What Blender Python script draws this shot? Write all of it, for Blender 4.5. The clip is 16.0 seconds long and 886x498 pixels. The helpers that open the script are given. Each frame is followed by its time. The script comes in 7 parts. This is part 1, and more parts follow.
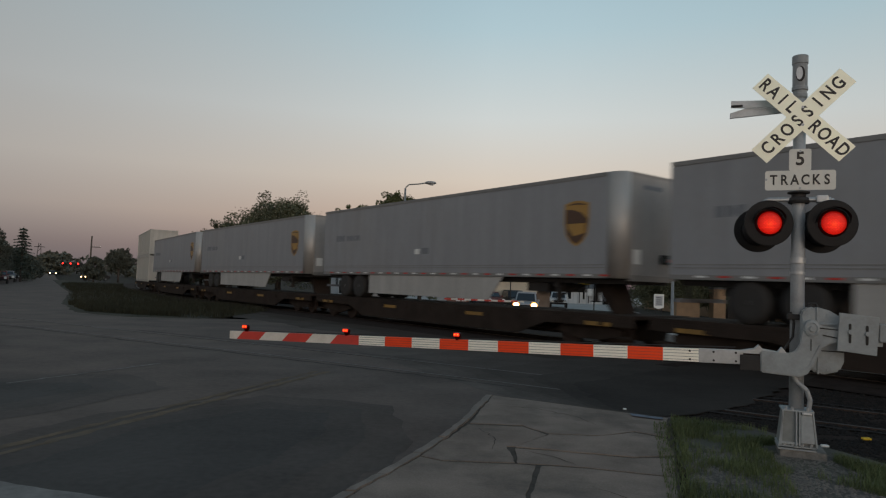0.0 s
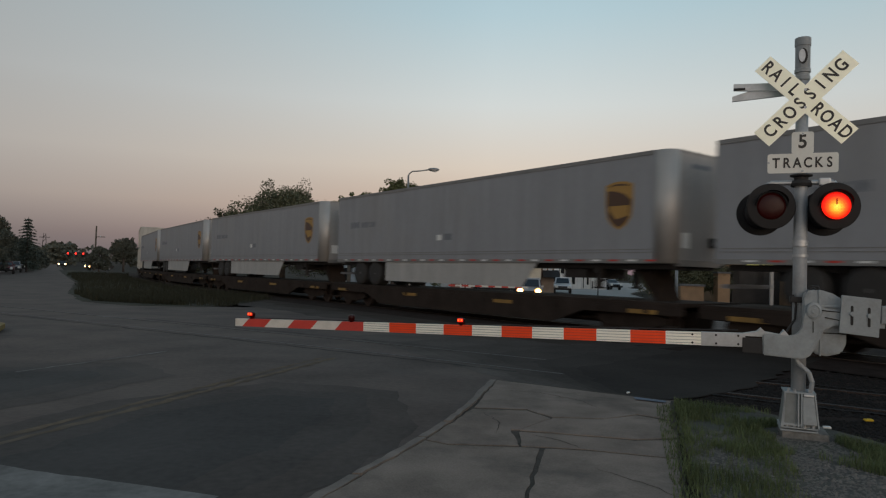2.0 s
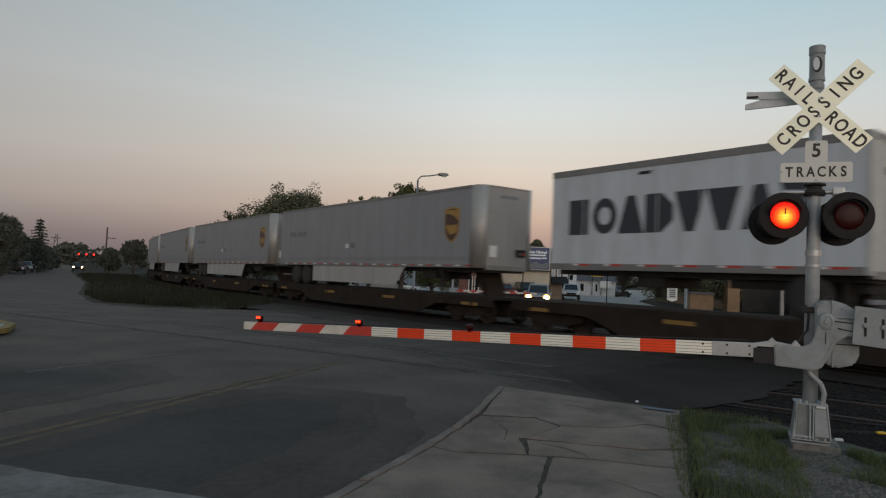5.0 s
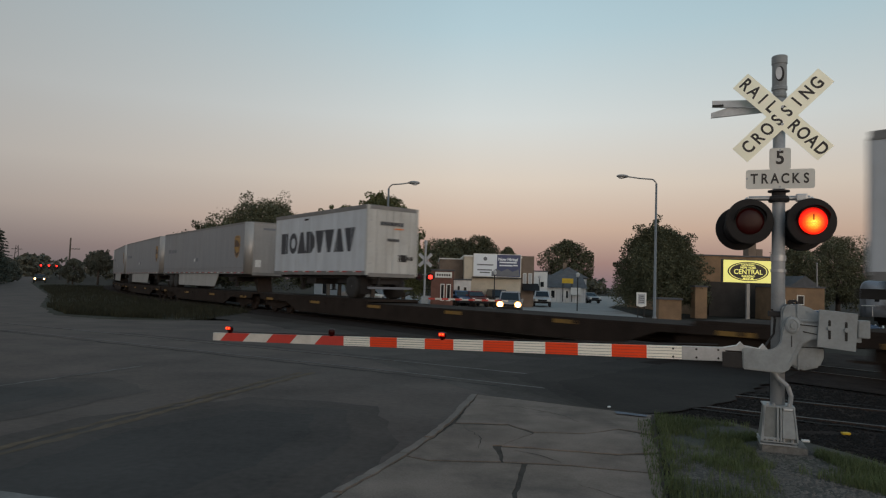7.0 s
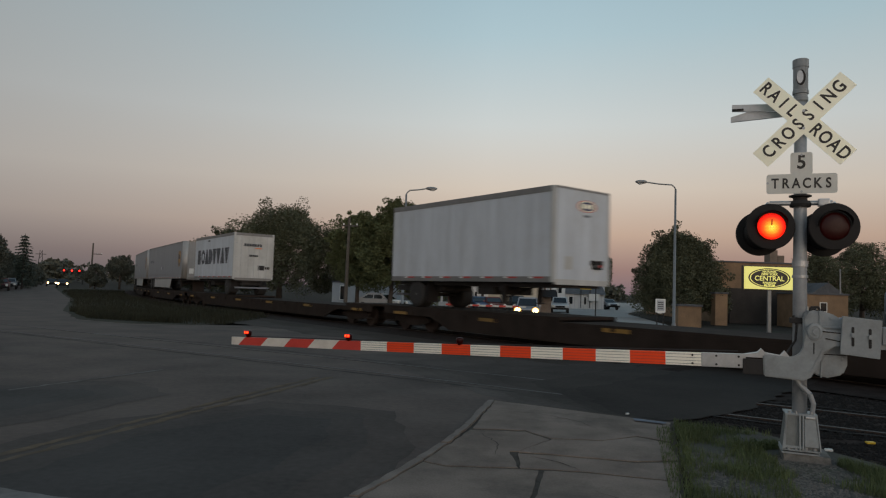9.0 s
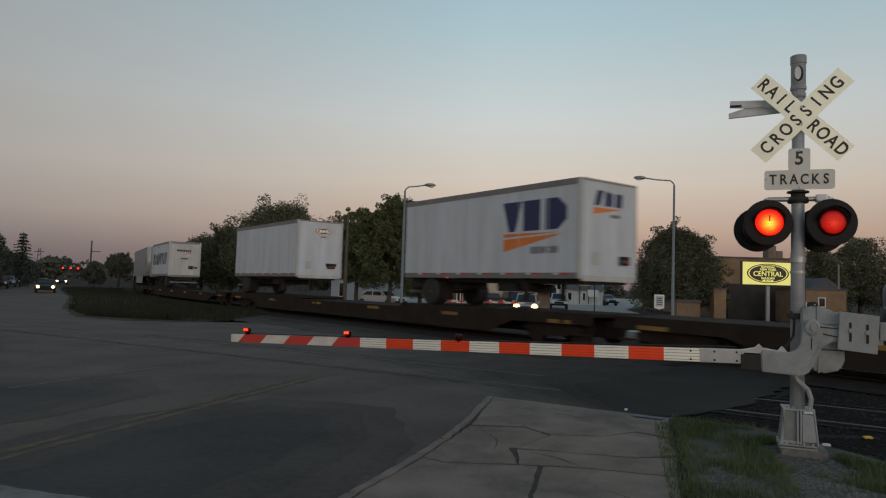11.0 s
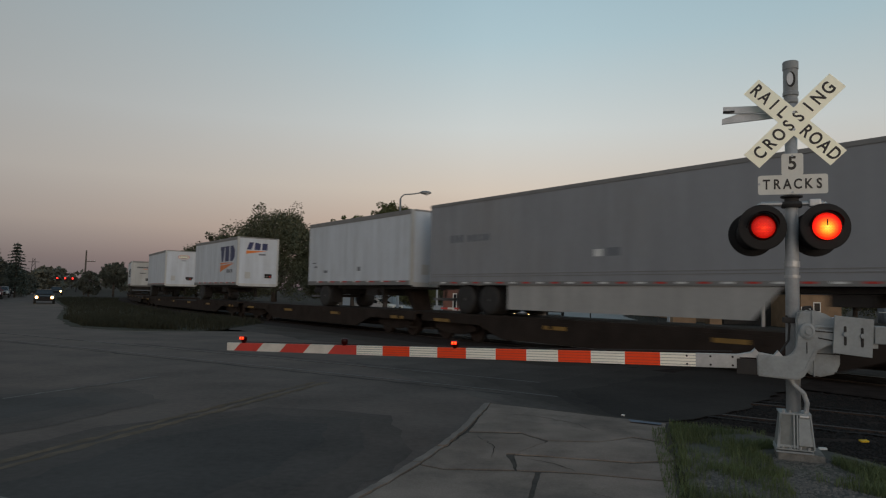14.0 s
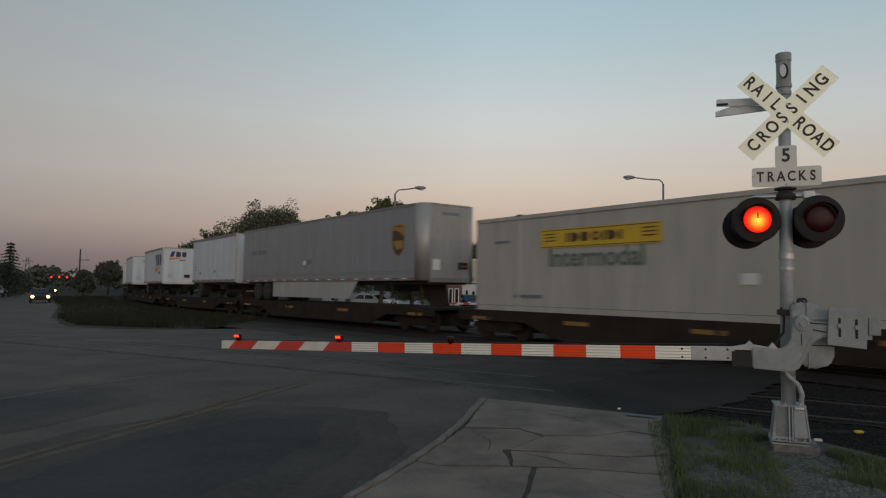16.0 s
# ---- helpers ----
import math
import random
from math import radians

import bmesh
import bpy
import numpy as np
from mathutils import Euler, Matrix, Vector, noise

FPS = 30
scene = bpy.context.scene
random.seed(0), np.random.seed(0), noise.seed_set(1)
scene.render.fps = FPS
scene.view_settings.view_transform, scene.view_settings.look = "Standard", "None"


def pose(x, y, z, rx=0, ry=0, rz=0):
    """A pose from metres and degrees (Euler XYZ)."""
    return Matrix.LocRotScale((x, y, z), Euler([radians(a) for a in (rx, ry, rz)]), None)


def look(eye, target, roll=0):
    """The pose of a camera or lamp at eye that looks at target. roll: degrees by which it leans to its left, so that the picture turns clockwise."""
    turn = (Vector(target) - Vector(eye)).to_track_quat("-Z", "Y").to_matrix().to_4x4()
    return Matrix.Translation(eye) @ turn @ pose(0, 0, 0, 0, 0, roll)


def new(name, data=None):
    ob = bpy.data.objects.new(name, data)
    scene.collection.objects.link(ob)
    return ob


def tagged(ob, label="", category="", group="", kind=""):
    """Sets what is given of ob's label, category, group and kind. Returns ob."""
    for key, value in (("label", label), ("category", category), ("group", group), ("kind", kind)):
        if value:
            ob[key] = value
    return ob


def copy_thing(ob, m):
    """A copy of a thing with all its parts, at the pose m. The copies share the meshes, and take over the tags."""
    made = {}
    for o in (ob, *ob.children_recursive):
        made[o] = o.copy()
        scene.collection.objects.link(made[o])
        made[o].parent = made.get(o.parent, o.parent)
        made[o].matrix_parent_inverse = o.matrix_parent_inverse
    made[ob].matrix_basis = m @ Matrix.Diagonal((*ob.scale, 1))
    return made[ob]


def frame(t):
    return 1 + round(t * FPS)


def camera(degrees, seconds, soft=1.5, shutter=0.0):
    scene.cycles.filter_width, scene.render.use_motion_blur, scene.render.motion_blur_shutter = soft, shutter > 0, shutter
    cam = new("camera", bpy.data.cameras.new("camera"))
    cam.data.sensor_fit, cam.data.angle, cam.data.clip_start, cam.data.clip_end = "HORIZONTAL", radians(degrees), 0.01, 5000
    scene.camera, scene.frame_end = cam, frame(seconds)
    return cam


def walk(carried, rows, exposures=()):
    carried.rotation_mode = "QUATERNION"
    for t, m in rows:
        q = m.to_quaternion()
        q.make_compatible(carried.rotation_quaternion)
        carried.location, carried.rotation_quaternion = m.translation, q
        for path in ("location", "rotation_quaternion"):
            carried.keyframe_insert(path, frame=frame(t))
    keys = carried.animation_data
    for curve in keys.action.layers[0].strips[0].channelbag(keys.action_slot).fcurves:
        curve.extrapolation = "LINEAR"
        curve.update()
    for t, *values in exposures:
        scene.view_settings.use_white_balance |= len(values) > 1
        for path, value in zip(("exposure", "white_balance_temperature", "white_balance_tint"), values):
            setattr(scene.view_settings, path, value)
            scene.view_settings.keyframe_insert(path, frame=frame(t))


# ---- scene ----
cam = camera(67.0, 16.0, soft=1.2, shutter=0.7)
PATH = [
    (0, (0.052, 0.32, 1.67), (0.031, 2.318, 1.77), 2.2),
    (0.5, (0.053, 0.325, 1.666), (0.034, 2.323, 1.762), 1.8),
    (1, (0.06, 0.31, 1.662), (0.033, 2.308, 1.745), 1.8),
    (1.5, (0.063, 0.313, 1.667), (0.029, 2.311, 1.739), 1.7),
    (2, (0.06, 0.284, 1.662), (0.029, 2.283, 1.722), 1.7),
    (2.5, (0.062, 0.306, 1.669), (0.03, 2.305, 1.735), 2.1),
    (3, (0.059, 0.289, 1.671), (0.02, 2.287, 1.751), 2.1),
    (5.5, (0.043, 0.307, 1.672), (-0.015, 2.305, 1.745), 2.4),
    (6, (0.031, 0.301, 1.673), (0.018, 2.299, 1.758), 2.6),
    (6.5, (0.038, 0.325, 1.676), (0.066, 2.323, 1.765), 2.1),
    (7, (0.039, 0.319, 1.67), (0.067, 2.316, 1.771), 1.8),
    (7.5, (0.049, 0.365, 1.661), (0.072, 2.362, 1.773), 1.9),
    (8, (0.047, 0.361, 1.666), (0.038, 2.357, 1.779), 1.7),
    (8.5, (0.044, 0.334, 1.66), (0.019, 2.33, 1.778), 2.0),
    (11, (0.045, 0.304, 1.666), (0.024, 2.301, 1.772), 1.8),
    (11.5, (0.041, 0.313, 1.665), (0.021, 2.31, 1.776), 1.9),
    (12, (0.042, 0.31, 1.667), (0.02, 2.307, 1.78), 1.8),
    (12.5, (0.047, 0.308, 1.662), (0.029, 2.305, 1.779), 1.9),
    (13, (0.047, 0.306, 1.666), (0.029, 2.302, 1.79), 1.8),
    (13.5, (0.049, 0.303, 1.663), (0.033, 2.299, 1.793), 1.6),
    (14, (0.044, 0.294, 1.656), (0.035, 2.29, 1.785), 1.4),
    (14.5, (0.049, 0.307, 1.664), (0.041, 2.303, 1.785), 1.2),
    (15, (0.047, 0.325, 1.667), (0.042, 2.322, 1.768), 1.1),
    (15.5, (0.047, 0.321, 1.675), (0.051, 2.318, 1.781), 1.2),
    (16, (0.057, 0.318, 1.666), (0.062, 2.314, 1.78), 0.8),
]
walk(cam, [(t, look(eye, target, roll)) for t, eye, target, roll in PATH], [(0.0, 0.05), (1.5, 0.06), (2.5, 0.17), (5.5, 0.20), (7.0, 0.13), (8.0, 0.04), (11.0, 0.0), (16.0, -0.01)])

# ---- sky and light: dusk, the sun just set behind the viewer ----
world = bpy.data.worlds.new("dusk_sky")
scene.world = world
world.use_nodes = True
wn, wl = world.node_tree.nodes, world.node_tree.links
wn.clear()


def wnode(kind, **kw):
    n = wn.new(kind)
    for k, v in kw.items():
        n.inputs[k].default_value = v
    return n


def wmath(op, a, b):
    n = wn.new("ShaderNodeMath")
    n.operation = op
    for i, v in enumerate((a, b)):
        if isinstance(v, (int, float)):
            n.inputs[i].default_value = v
        else:
            wl.new(v, n.inputs[i])
    return n.outputs[0]


def ramp_fill(node, stops):
    el = node.color_ramp.elements
    while len(el) > 1:
        el.remove(el[-1])
    el[0].position, el[0].color = stops[0][0], (*stops[0][1], 1)
    for p, c in stops[1:]:
        e = el.new(p)
        e.color = (*c, 1)


coord = wn.new("ShaderNodeTexCoord")
sep = wn.new("ShaderNodeSeparateXYZ")
wl.new(coord.outputs["Generated"], sep.inputs[0])
ahead = wn.new("ShaderNodeValToRGB")        # the sky opposite the sunset
ramp_fill(ahead, [(0.0, (0.207, 0.158, 0.175)), (0.035, (0.325, 0.230, 0.211)), (0.085, (0.542, 0.418, 0.345)), (0.15, (0.640, 0.571, 0.500)),
                  (0.24, (0.601, 0.627, 0.618)), (0.36, (0.453, 0.561, 0.603)), (0.50, (0.335, 0.459, 0.530)), (1.0, (0.167, 0.255, 0.340))])
glow = wn.new("ShaderNodeValToRGB")         # the sky over the sunset
ramp_fill(glow, [(0.0, (1.35, 0.95, 0.66)), (0.06, (1.85, 1.48, 1.14)), (0.14, (1.25, 1.10, 0.97)), (0.25, (0.80, 0.80, 0.80)), (0.5, (0.45, 0.54, 0.62)), (1.0, (0.14, 0.22, 0.30))])
wl.new(sep.outputs["Z"], ahead.inputs[0])
wl.new(sep.outputs["Z"], glow.inputs[0])
side = wmath("ADD", wmath("MULTIPLY", sep.outputs["Y"], -0.85), wmath("MULTIPLY", sep.outputs["X"], 0.35))
mixer = wn.new("ShaderNodeMix")
mixer.data_type = "RGBA"
rng = wnode("ShaderNodeMapRange", **{"From Min": -0.1, "From Max": 0.8})
wl.new(side, rng.inputs["Value"])
wl.new(rng.outputs[0], mixer.inputs["Factor"])
wl.new(ahead.outputs[0], mixer.inputs["A"])
wl.new(glow.outputs[0], mixer.inputs["B"])
dim = wnode("ShaderNodeMapRange", **{"From Min": -0.62, "From Max": 0.05, "To Min": 0.60, "To Max": 1.0})
wl.new(sep.outputs["X"], dim.inputs["Value"])
bg = wn.new("ShaderNodeBackground")
west = wnode("ShaderNodeMapRange", **{"From Min": -0.58, "From Max": -0.02, "To Min": 0.62, "To Max": 1.22})
wl.new(sep.outputs["X"], west.inputs["Value"])
haze = wn.new("ShaderNodeHueSaturation")        # duller where the view runs along the street
wl.new(west.outputs[0], haze.inputs["Saturation"])
wl.new(mixer.outputs["Result"], haze.inputs["Color"])
wl.new(haze.outputs[0], bg.inputs[0])
east = wnode("ShaderNodeMapRange", **{"From Min": 0.15, "From Max": 0.62, "To Min": 1.0, "To Max": 0.87})
wl.new(sep.outputs["X"], east.inputs["Value"])
wl.new(wmath("MULTIPLY", dim.outputs[0], east.outputs[0]), bg.inputs[1])
wo = wn.new("ShaderNodeOutputWorld")
wl.new(bg.outputs[0], wo.inputs[0])

afterglow = new("afterglow_sun", bpy.data.lights.new("afterglow_sun", "SUN"))
afterglow.data.energy, afterglow.data.angle, afterglow.data.color = 0.25, radians(25), (1.0, 0.78, 0.58)
afterglow.matrix_world = look((12, -40, 9), (0, 0, 0))


# ---- materials ----
def mat(name, color, rough=0.6, metal=0.0, vary=0.25, scale=3.0, bump=0.0, fine=40.0, dirt=None, dirt_amount=0.0, emit=0.0, emit_color=None, per_object=0.0, space="Object", spec=0.5, streak=0.0):
    m = bpy.data.materials.new(name)
    m.use_nodes = True
    nt = m.node_tree
    n, l = nt.nodes, nt.links
    b = n["Principled BSDF"]
    b.inputs["Roughness"].default_value, b.inputs["Metallic"].default_value = rough, metal
    b.inputs["Specular IOR Level"].default_value = spec
    tc = n.new("ShaderNodeTexCoord")
    n1, n2 = n.new("ShaderNodeTexNoise"), n.new("ShaderNodeTexNoise")
    n1.inputs["Scale"].default_value, n1.inputs["Detail"].default_value = scale, 5
    n2.inputs["Scale"].default_value, n2.inputs["Detail"].default_value = fine, 3
    for k in (n1, n2):
        l.new(tc.outputs[space], k.inputs["Vector"])
    r = n.new("ShaderNodeValToRGB")
    lo, hi = [c * (1 - vary) for c in color], [min(1, c * (1 + vary)) for c in color]
    ramp_fill(r, [(0.3, lo), (0.7, hi)])
    addn = n.new("ShaderNodeMix")
    addn.inputs["Factor"].default_value = 0.35
    l.new(n1.outputs["Fac"], addn.inputs["A"])
    l.new(n2.outputs["Fac"], addn.inputs["B"])
    l.new(addn.outputs["Result"], r.inputs[0])
    out = r.outputs[0]
    if dirt:
        n3 = n.new("ShaderNodeTexNoise")
        n3.inputs["Scale"].default_value, n3.inputs["Detail"].default_value, n3.inputs["Roughness"].default_value = scale * 0.6, 8, 0.7
        l.new(tc.outputs[space], n3.inputs["Vector"])
        r3 = n.new("ShaderNodeValToRGB")
        ramp_fill(r3, [(0.48, (0, 0, 0)), (0.72, (dirt_amount,) * 3)])
        l.new(n3.outputs["Fac"], r3.inputs[0])
        mx = n.new("ShaderNodeMix")
        mx.data_type = "RGBA"
        l.new(r3.outputs[0], mx.inputs["Factor"])
        l.new(out, mx.inputs["A"])
        mx.inputs["B"].default_value = (*dirt, 1)
        out = mx.outputs["Result"]
    if streak:                          # rain streaks running down the flanks
        mp, n4 = n.new("ShaderNodeMapping"), n.new("ShaderNodeTexNoise")
        mp.inputs["Scale"].default_value = (2.2, 2.2, 0.22)
        n4.inputs["Scale"].default_value, n4.inputs["Detail"].default_value = 1.6, 6
        l.new(tc.outputs[space], mp.inputs["Vector"])
        l.new(mp.outputs[0], n4.inputs["Vector"])
        mr4, mul = n.new("ShaderNodeMapRange"), n.new("ShaderNodeMix")
        mr4.inputs["From Min"].default_value, mr4.inputs["From Max"].default_value = 0.35, 0.7
        mr4.inputs["To Min"].default_value, mr4.inputs["To Max"].default_value = 1.0 - streak, 1.0
        l.new(n4.outputs["Fac"], mr4.inputs["Value"])
        mul.data_type, mul.blend_type = "RGBA", "MULTIPLY"
        mul.inputs["Factor"].default_value = 1.0
        l.new(out, mul.inputs["A"])
        l.new(mr4.outputs[0], mul.inputs["B"])
        out = mul.outputs["Result"]
    if per_object:
        oi, hs = n.new("ShaderNodeObjectInfo"), n.new("ShaderNodeHueSaturation")
        mr = n.new("ShaderNodeMapRange")
        mr.inputs["To Min"].default_value, mr.inputs["To Max"].default_value = 1 - per_object, 1 + per_object
        l.new(oi.outputs["Random"], mr.inputs["Value"])
        l.new(mr.outputs[0], hs.inputs["Value"])
        l.new(out, hs.inputs["Color"])
        out = hs.outputs[0]
    l.new(out, b.inputs["Base Color"])
    if bump:
        bp = n.new("ShaderNodeBump")
        bp.inputs["Strength"].default_value, bp.inputs["Distance"].default_value = 1.0, bump
        l.new(addn.outputs["Result"], bp.inputs["Height"])
        l.new(bp.outputs[0], b.inputs["Normal"])
    if emit:
        b.inputs["Emission Color"].default_value = (*(emit_color or color), 1)
        b.inputs["Emission Strength"].default_value = emit
    return m


ASPHALT = mat("worn_asphalt", (0.084, 0.062, 0.052), 0.82, 0, 0.45, 0.7, 0.008, 11, (0.110, 0.086, 0.073), 0.8, spec=0.28)
ASPHALT_NEW = mat("patched_asphalt", (0.042, 0.038, 0.036), 0.9, 0, 0.3, 0.6, 0.004, 30, spec=0.12)
CONCRETE = mat("old_sidewalk_concrete", (0.203, 0.160, 0.133), 0.9, 0, 0.34, 1.6, 0.006, 60, (0.085, 0.072, 0.062), 0.9, per_object=0.08, spec=0.15)
CURB = mat("worn_kerb_concrete", (0.165, 0.133, 0.112), 0.9, 0, 0.3, 3, 0.006, 50, (0.10, 0.09, 0.08), 0.8)
FAR_PAVING = mat("pale_street_paving", (0.30, 0.285, 0.27), 0.85, 0, 0.2, 0.5, 0.003, 20, (0.22, 0.21, 0.20), 0.6, spec=0.3)
PALE_CONCRETE = mat("pale_concrete", (0.30, 0.29, 0.27), 0.9, 0, 0.2, 2, 0.003, 50, (0.14, 0.13, 0.12), 0.6)
EARTH = mat("dark_earth", (0.036, 0.031, 0.026), 0.95, 0, 0.4, 0.8, 0.03, 20, (0.04, 0.045, 0.025), 0.6, spec=0.1)
BALLAST = mat("dark_ballast", (0.030, 0.022, 0.019), 0.95, 0, 0.5, 2.5, 0.03, 25, spec=0.1)
STONE = mat("ballast_stone", (0.018, 0.016, 0.015), 0.9, 0, 0.3, 8, 0, 40, spec=0.15)
PEBBLE = mat("grey_gravel", (0.125, 0.112, 0.10), 0.9, 0, 0.4, 8, 0, 40)
TIE = mat("creosoted_tie", (0.035, 0.028, 0.024), 0.9, 0, 0.3, 4, 0.01, 30)
RAIL_TOP = mat("polished_rail_head", (0.075, 0.068, 0.064), 0.6, 0.6, 0.15, 2)
RAIL_SIDE = mat("rusty_rail", (0.04, 0.026, 0.02), 0.8, 0.2, 0.3, 5)
YELLOW_PAINT = mat("worn_yellow_line", (0.124, 0.092, 0.064), 0.9, 0, 0.4, 2.5, 0, 12, (0.080, 0.071, 0.064), 1.0, spec=0.12)
WHITE_PAINT = mat("worn_white_line", (0.165, 0.155, 0.145), 0.9, 0, 0.35, 1.5, 0, 12, (0.085, 0.078, 0.072), 1.0, spec=0.12)
GRASS = mat("dull_grass", (0.082, 0.104, 0.040), 0.85, 0, 0.4, 2, 0, 10, per_object=0.2)
WEED = mat("dry_weeds", (0.040, 0.040, 0.027), 0.9, 0, 0.35, 1, 0, 10, spec=0.05)
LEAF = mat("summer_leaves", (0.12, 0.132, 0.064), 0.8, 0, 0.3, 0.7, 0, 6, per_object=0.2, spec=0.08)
# Greyer and lighter than the near leaves: distance haze put into the colour.
LEAF_FAR = mat("hazed_foliage", (0.105, 0.11, 0.09), 0.8, 0, 0.25, 0.7, 0, 6, spec=0.08)
LEAF_DARK = mat("dark_leaves", (0.098, 0.102, 0.064), 0.8, 0, 0.3, 0.7, 0, 6, per_object=0.2, spec=0.08)
NEEDLE = mat("spruce_needles", (0.04, 0.05, 0.036), 0.8, 0, 0.3, 1, 0, 8)
BARK = mat("grey_bark", (0.07, 0.055, 0.045), 0.9, 0, 0.3, 6, 0.02, 30)
ALU = mat("painted_aluminium_mast", (0.37, 0.385, 0.40), 0.5, 0.2, 0.15, 4, 0.001, 40, (0.18, 0.17, 0.16), 0.5)
CAST = mat("grey_painted_casting", (0.295, 0.315, 0.322), 0.5, 0.0, 0.16, 5, 0.003, 30, (0.17, 0.168, 0.16), 0.65, spec=0.35)
# Darker copy of CAST: shade in the pedestal's recessed panels, put into the colour.
PEDESTAL_SHADE = mat("shaded_grey_casting", (0.20, 0.21, 0.205), 0.6, 0.0, 0.2, 6, 0.003, 30, (0.10, 0.098, 0.092), 0.7, spec=0.3)
FOOTING = mat("crumbling_footing_concrete", (0.20, 0.19, 0.175), 0.95, 0, 0.35, 9, 0.02, 30, (0.09, 0.085, 0.078), 0.8, spec=0.1)
GALV = mat("galvanised_steel", (0.45, 0.46, 0.47), 0.4, 0.6, 0.15, 6)
DARK_STEEL = mat("dark_steel", (0.030, 0.027, 0.026), 0.75, 0.2, 0.3, 3)
# Near-white base: brightness the sheeting throws back, put into the colour.
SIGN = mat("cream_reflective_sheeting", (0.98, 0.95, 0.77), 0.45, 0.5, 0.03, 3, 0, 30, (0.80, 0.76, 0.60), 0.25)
SIGN_GREY = mat("grey_white_sign", (0.72, 0.70, 0.64), 0.45, 0, 0.06, 4, 0, 30, (0.35, 0.33, 0.3), 0.3)
INK = mat("black_sign_ink", (0.03, 0.024, 0.02), 0.5, 0, 0.2, 5)
# Raised stripe colours stand in for light returned by the reflective sheeting.
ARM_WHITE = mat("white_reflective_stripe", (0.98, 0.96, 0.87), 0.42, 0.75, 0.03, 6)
ARM_WHITE_DULL = mat("dull_white_stripe", (0.62, 0.58, 0.52), 0.5, 0, 0.1, 6, 0, 30, (0.4, 0.37, 0.32), 0.5)
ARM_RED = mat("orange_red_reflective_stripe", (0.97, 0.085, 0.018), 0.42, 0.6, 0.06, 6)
ARM_RED_DULL = mat("dull_red_stripe", (0.52, 0.045, 0.03), 0.5, 0, 0.1, 6)
HOOD_BLACK = mat("flat_black_enamel", (0.014, 0.012, 0.012), 0.65, 0, 0.2, 6, spec=0.3)
# Trace of glow put in, so the unlit lens still reads red.
LENS_DARK = mat("unlit_red_lens", (0.012, 0.002, 0.002), 0.35, 0, 0.4, 30, emit=0.006, emit_color=(1, 0.02, 0.01), spec=0.2)
LENS_LIT = mat("lit_red_lens", (0.9, 0.06, 0.02), 0.4, 0, 0.3, 60, emit=1.1, emit_color=(1.0, 0.014, 0.006))
LENS_CORE = mat("lit_lens_core", (1.0, 0.3, 0.05), 0.4, 0, 0.3, 60, emit=1.9, emit_color=(1.0, 0.17, 0.012))


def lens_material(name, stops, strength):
    """A lit prismatic lens, its glow painted into the emission colour: hot centre, deep red rim, a grid of small
    prisms.
    """
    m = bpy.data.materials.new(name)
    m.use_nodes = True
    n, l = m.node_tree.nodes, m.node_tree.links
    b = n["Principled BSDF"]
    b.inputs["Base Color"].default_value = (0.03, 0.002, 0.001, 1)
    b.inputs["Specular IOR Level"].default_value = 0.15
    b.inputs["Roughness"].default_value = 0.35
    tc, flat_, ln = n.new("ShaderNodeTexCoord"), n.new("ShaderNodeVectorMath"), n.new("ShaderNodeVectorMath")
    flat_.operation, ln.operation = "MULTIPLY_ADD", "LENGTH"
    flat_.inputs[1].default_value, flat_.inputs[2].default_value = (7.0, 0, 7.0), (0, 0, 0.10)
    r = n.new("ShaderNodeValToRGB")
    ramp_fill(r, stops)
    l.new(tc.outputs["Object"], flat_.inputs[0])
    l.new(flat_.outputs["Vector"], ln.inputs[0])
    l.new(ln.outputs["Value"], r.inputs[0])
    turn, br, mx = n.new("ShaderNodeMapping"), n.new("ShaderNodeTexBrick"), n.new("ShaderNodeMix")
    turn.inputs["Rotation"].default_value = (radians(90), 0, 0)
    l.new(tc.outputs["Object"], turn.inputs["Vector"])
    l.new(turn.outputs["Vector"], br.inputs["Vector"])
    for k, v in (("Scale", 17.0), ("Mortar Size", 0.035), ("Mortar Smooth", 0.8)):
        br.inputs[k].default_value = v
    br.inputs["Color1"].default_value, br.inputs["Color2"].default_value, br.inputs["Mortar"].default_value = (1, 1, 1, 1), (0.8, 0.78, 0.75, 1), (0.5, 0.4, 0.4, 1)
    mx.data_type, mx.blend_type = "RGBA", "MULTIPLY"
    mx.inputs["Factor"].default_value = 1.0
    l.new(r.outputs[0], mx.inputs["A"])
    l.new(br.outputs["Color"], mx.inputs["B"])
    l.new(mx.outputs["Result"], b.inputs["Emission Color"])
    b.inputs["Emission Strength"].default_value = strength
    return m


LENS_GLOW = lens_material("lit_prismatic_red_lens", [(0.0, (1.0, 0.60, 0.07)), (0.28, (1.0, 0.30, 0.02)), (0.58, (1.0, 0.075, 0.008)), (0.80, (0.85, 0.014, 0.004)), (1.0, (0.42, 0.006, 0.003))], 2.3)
# Steady dimmer copy, standing in for the lamp at part brightness.
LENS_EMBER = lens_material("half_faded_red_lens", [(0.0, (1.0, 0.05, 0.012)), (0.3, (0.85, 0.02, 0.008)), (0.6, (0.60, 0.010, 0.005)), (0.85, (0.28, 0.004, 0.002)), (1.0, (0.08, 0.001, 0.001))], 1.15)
RED_GLOW = mat("far_red_light", (0.9, 0.05, 0.02), 0.4, 0, 0, 5, emit=3.5, emit_color=(1.0, 0.022, 0.014))
HEADLIGHT = mat("lit_headlamp", (1, 0.85, 0.55), 0.3, 0, 0, 5, emit=14.0, emit_color=(1.0, 0.80, 0.40))
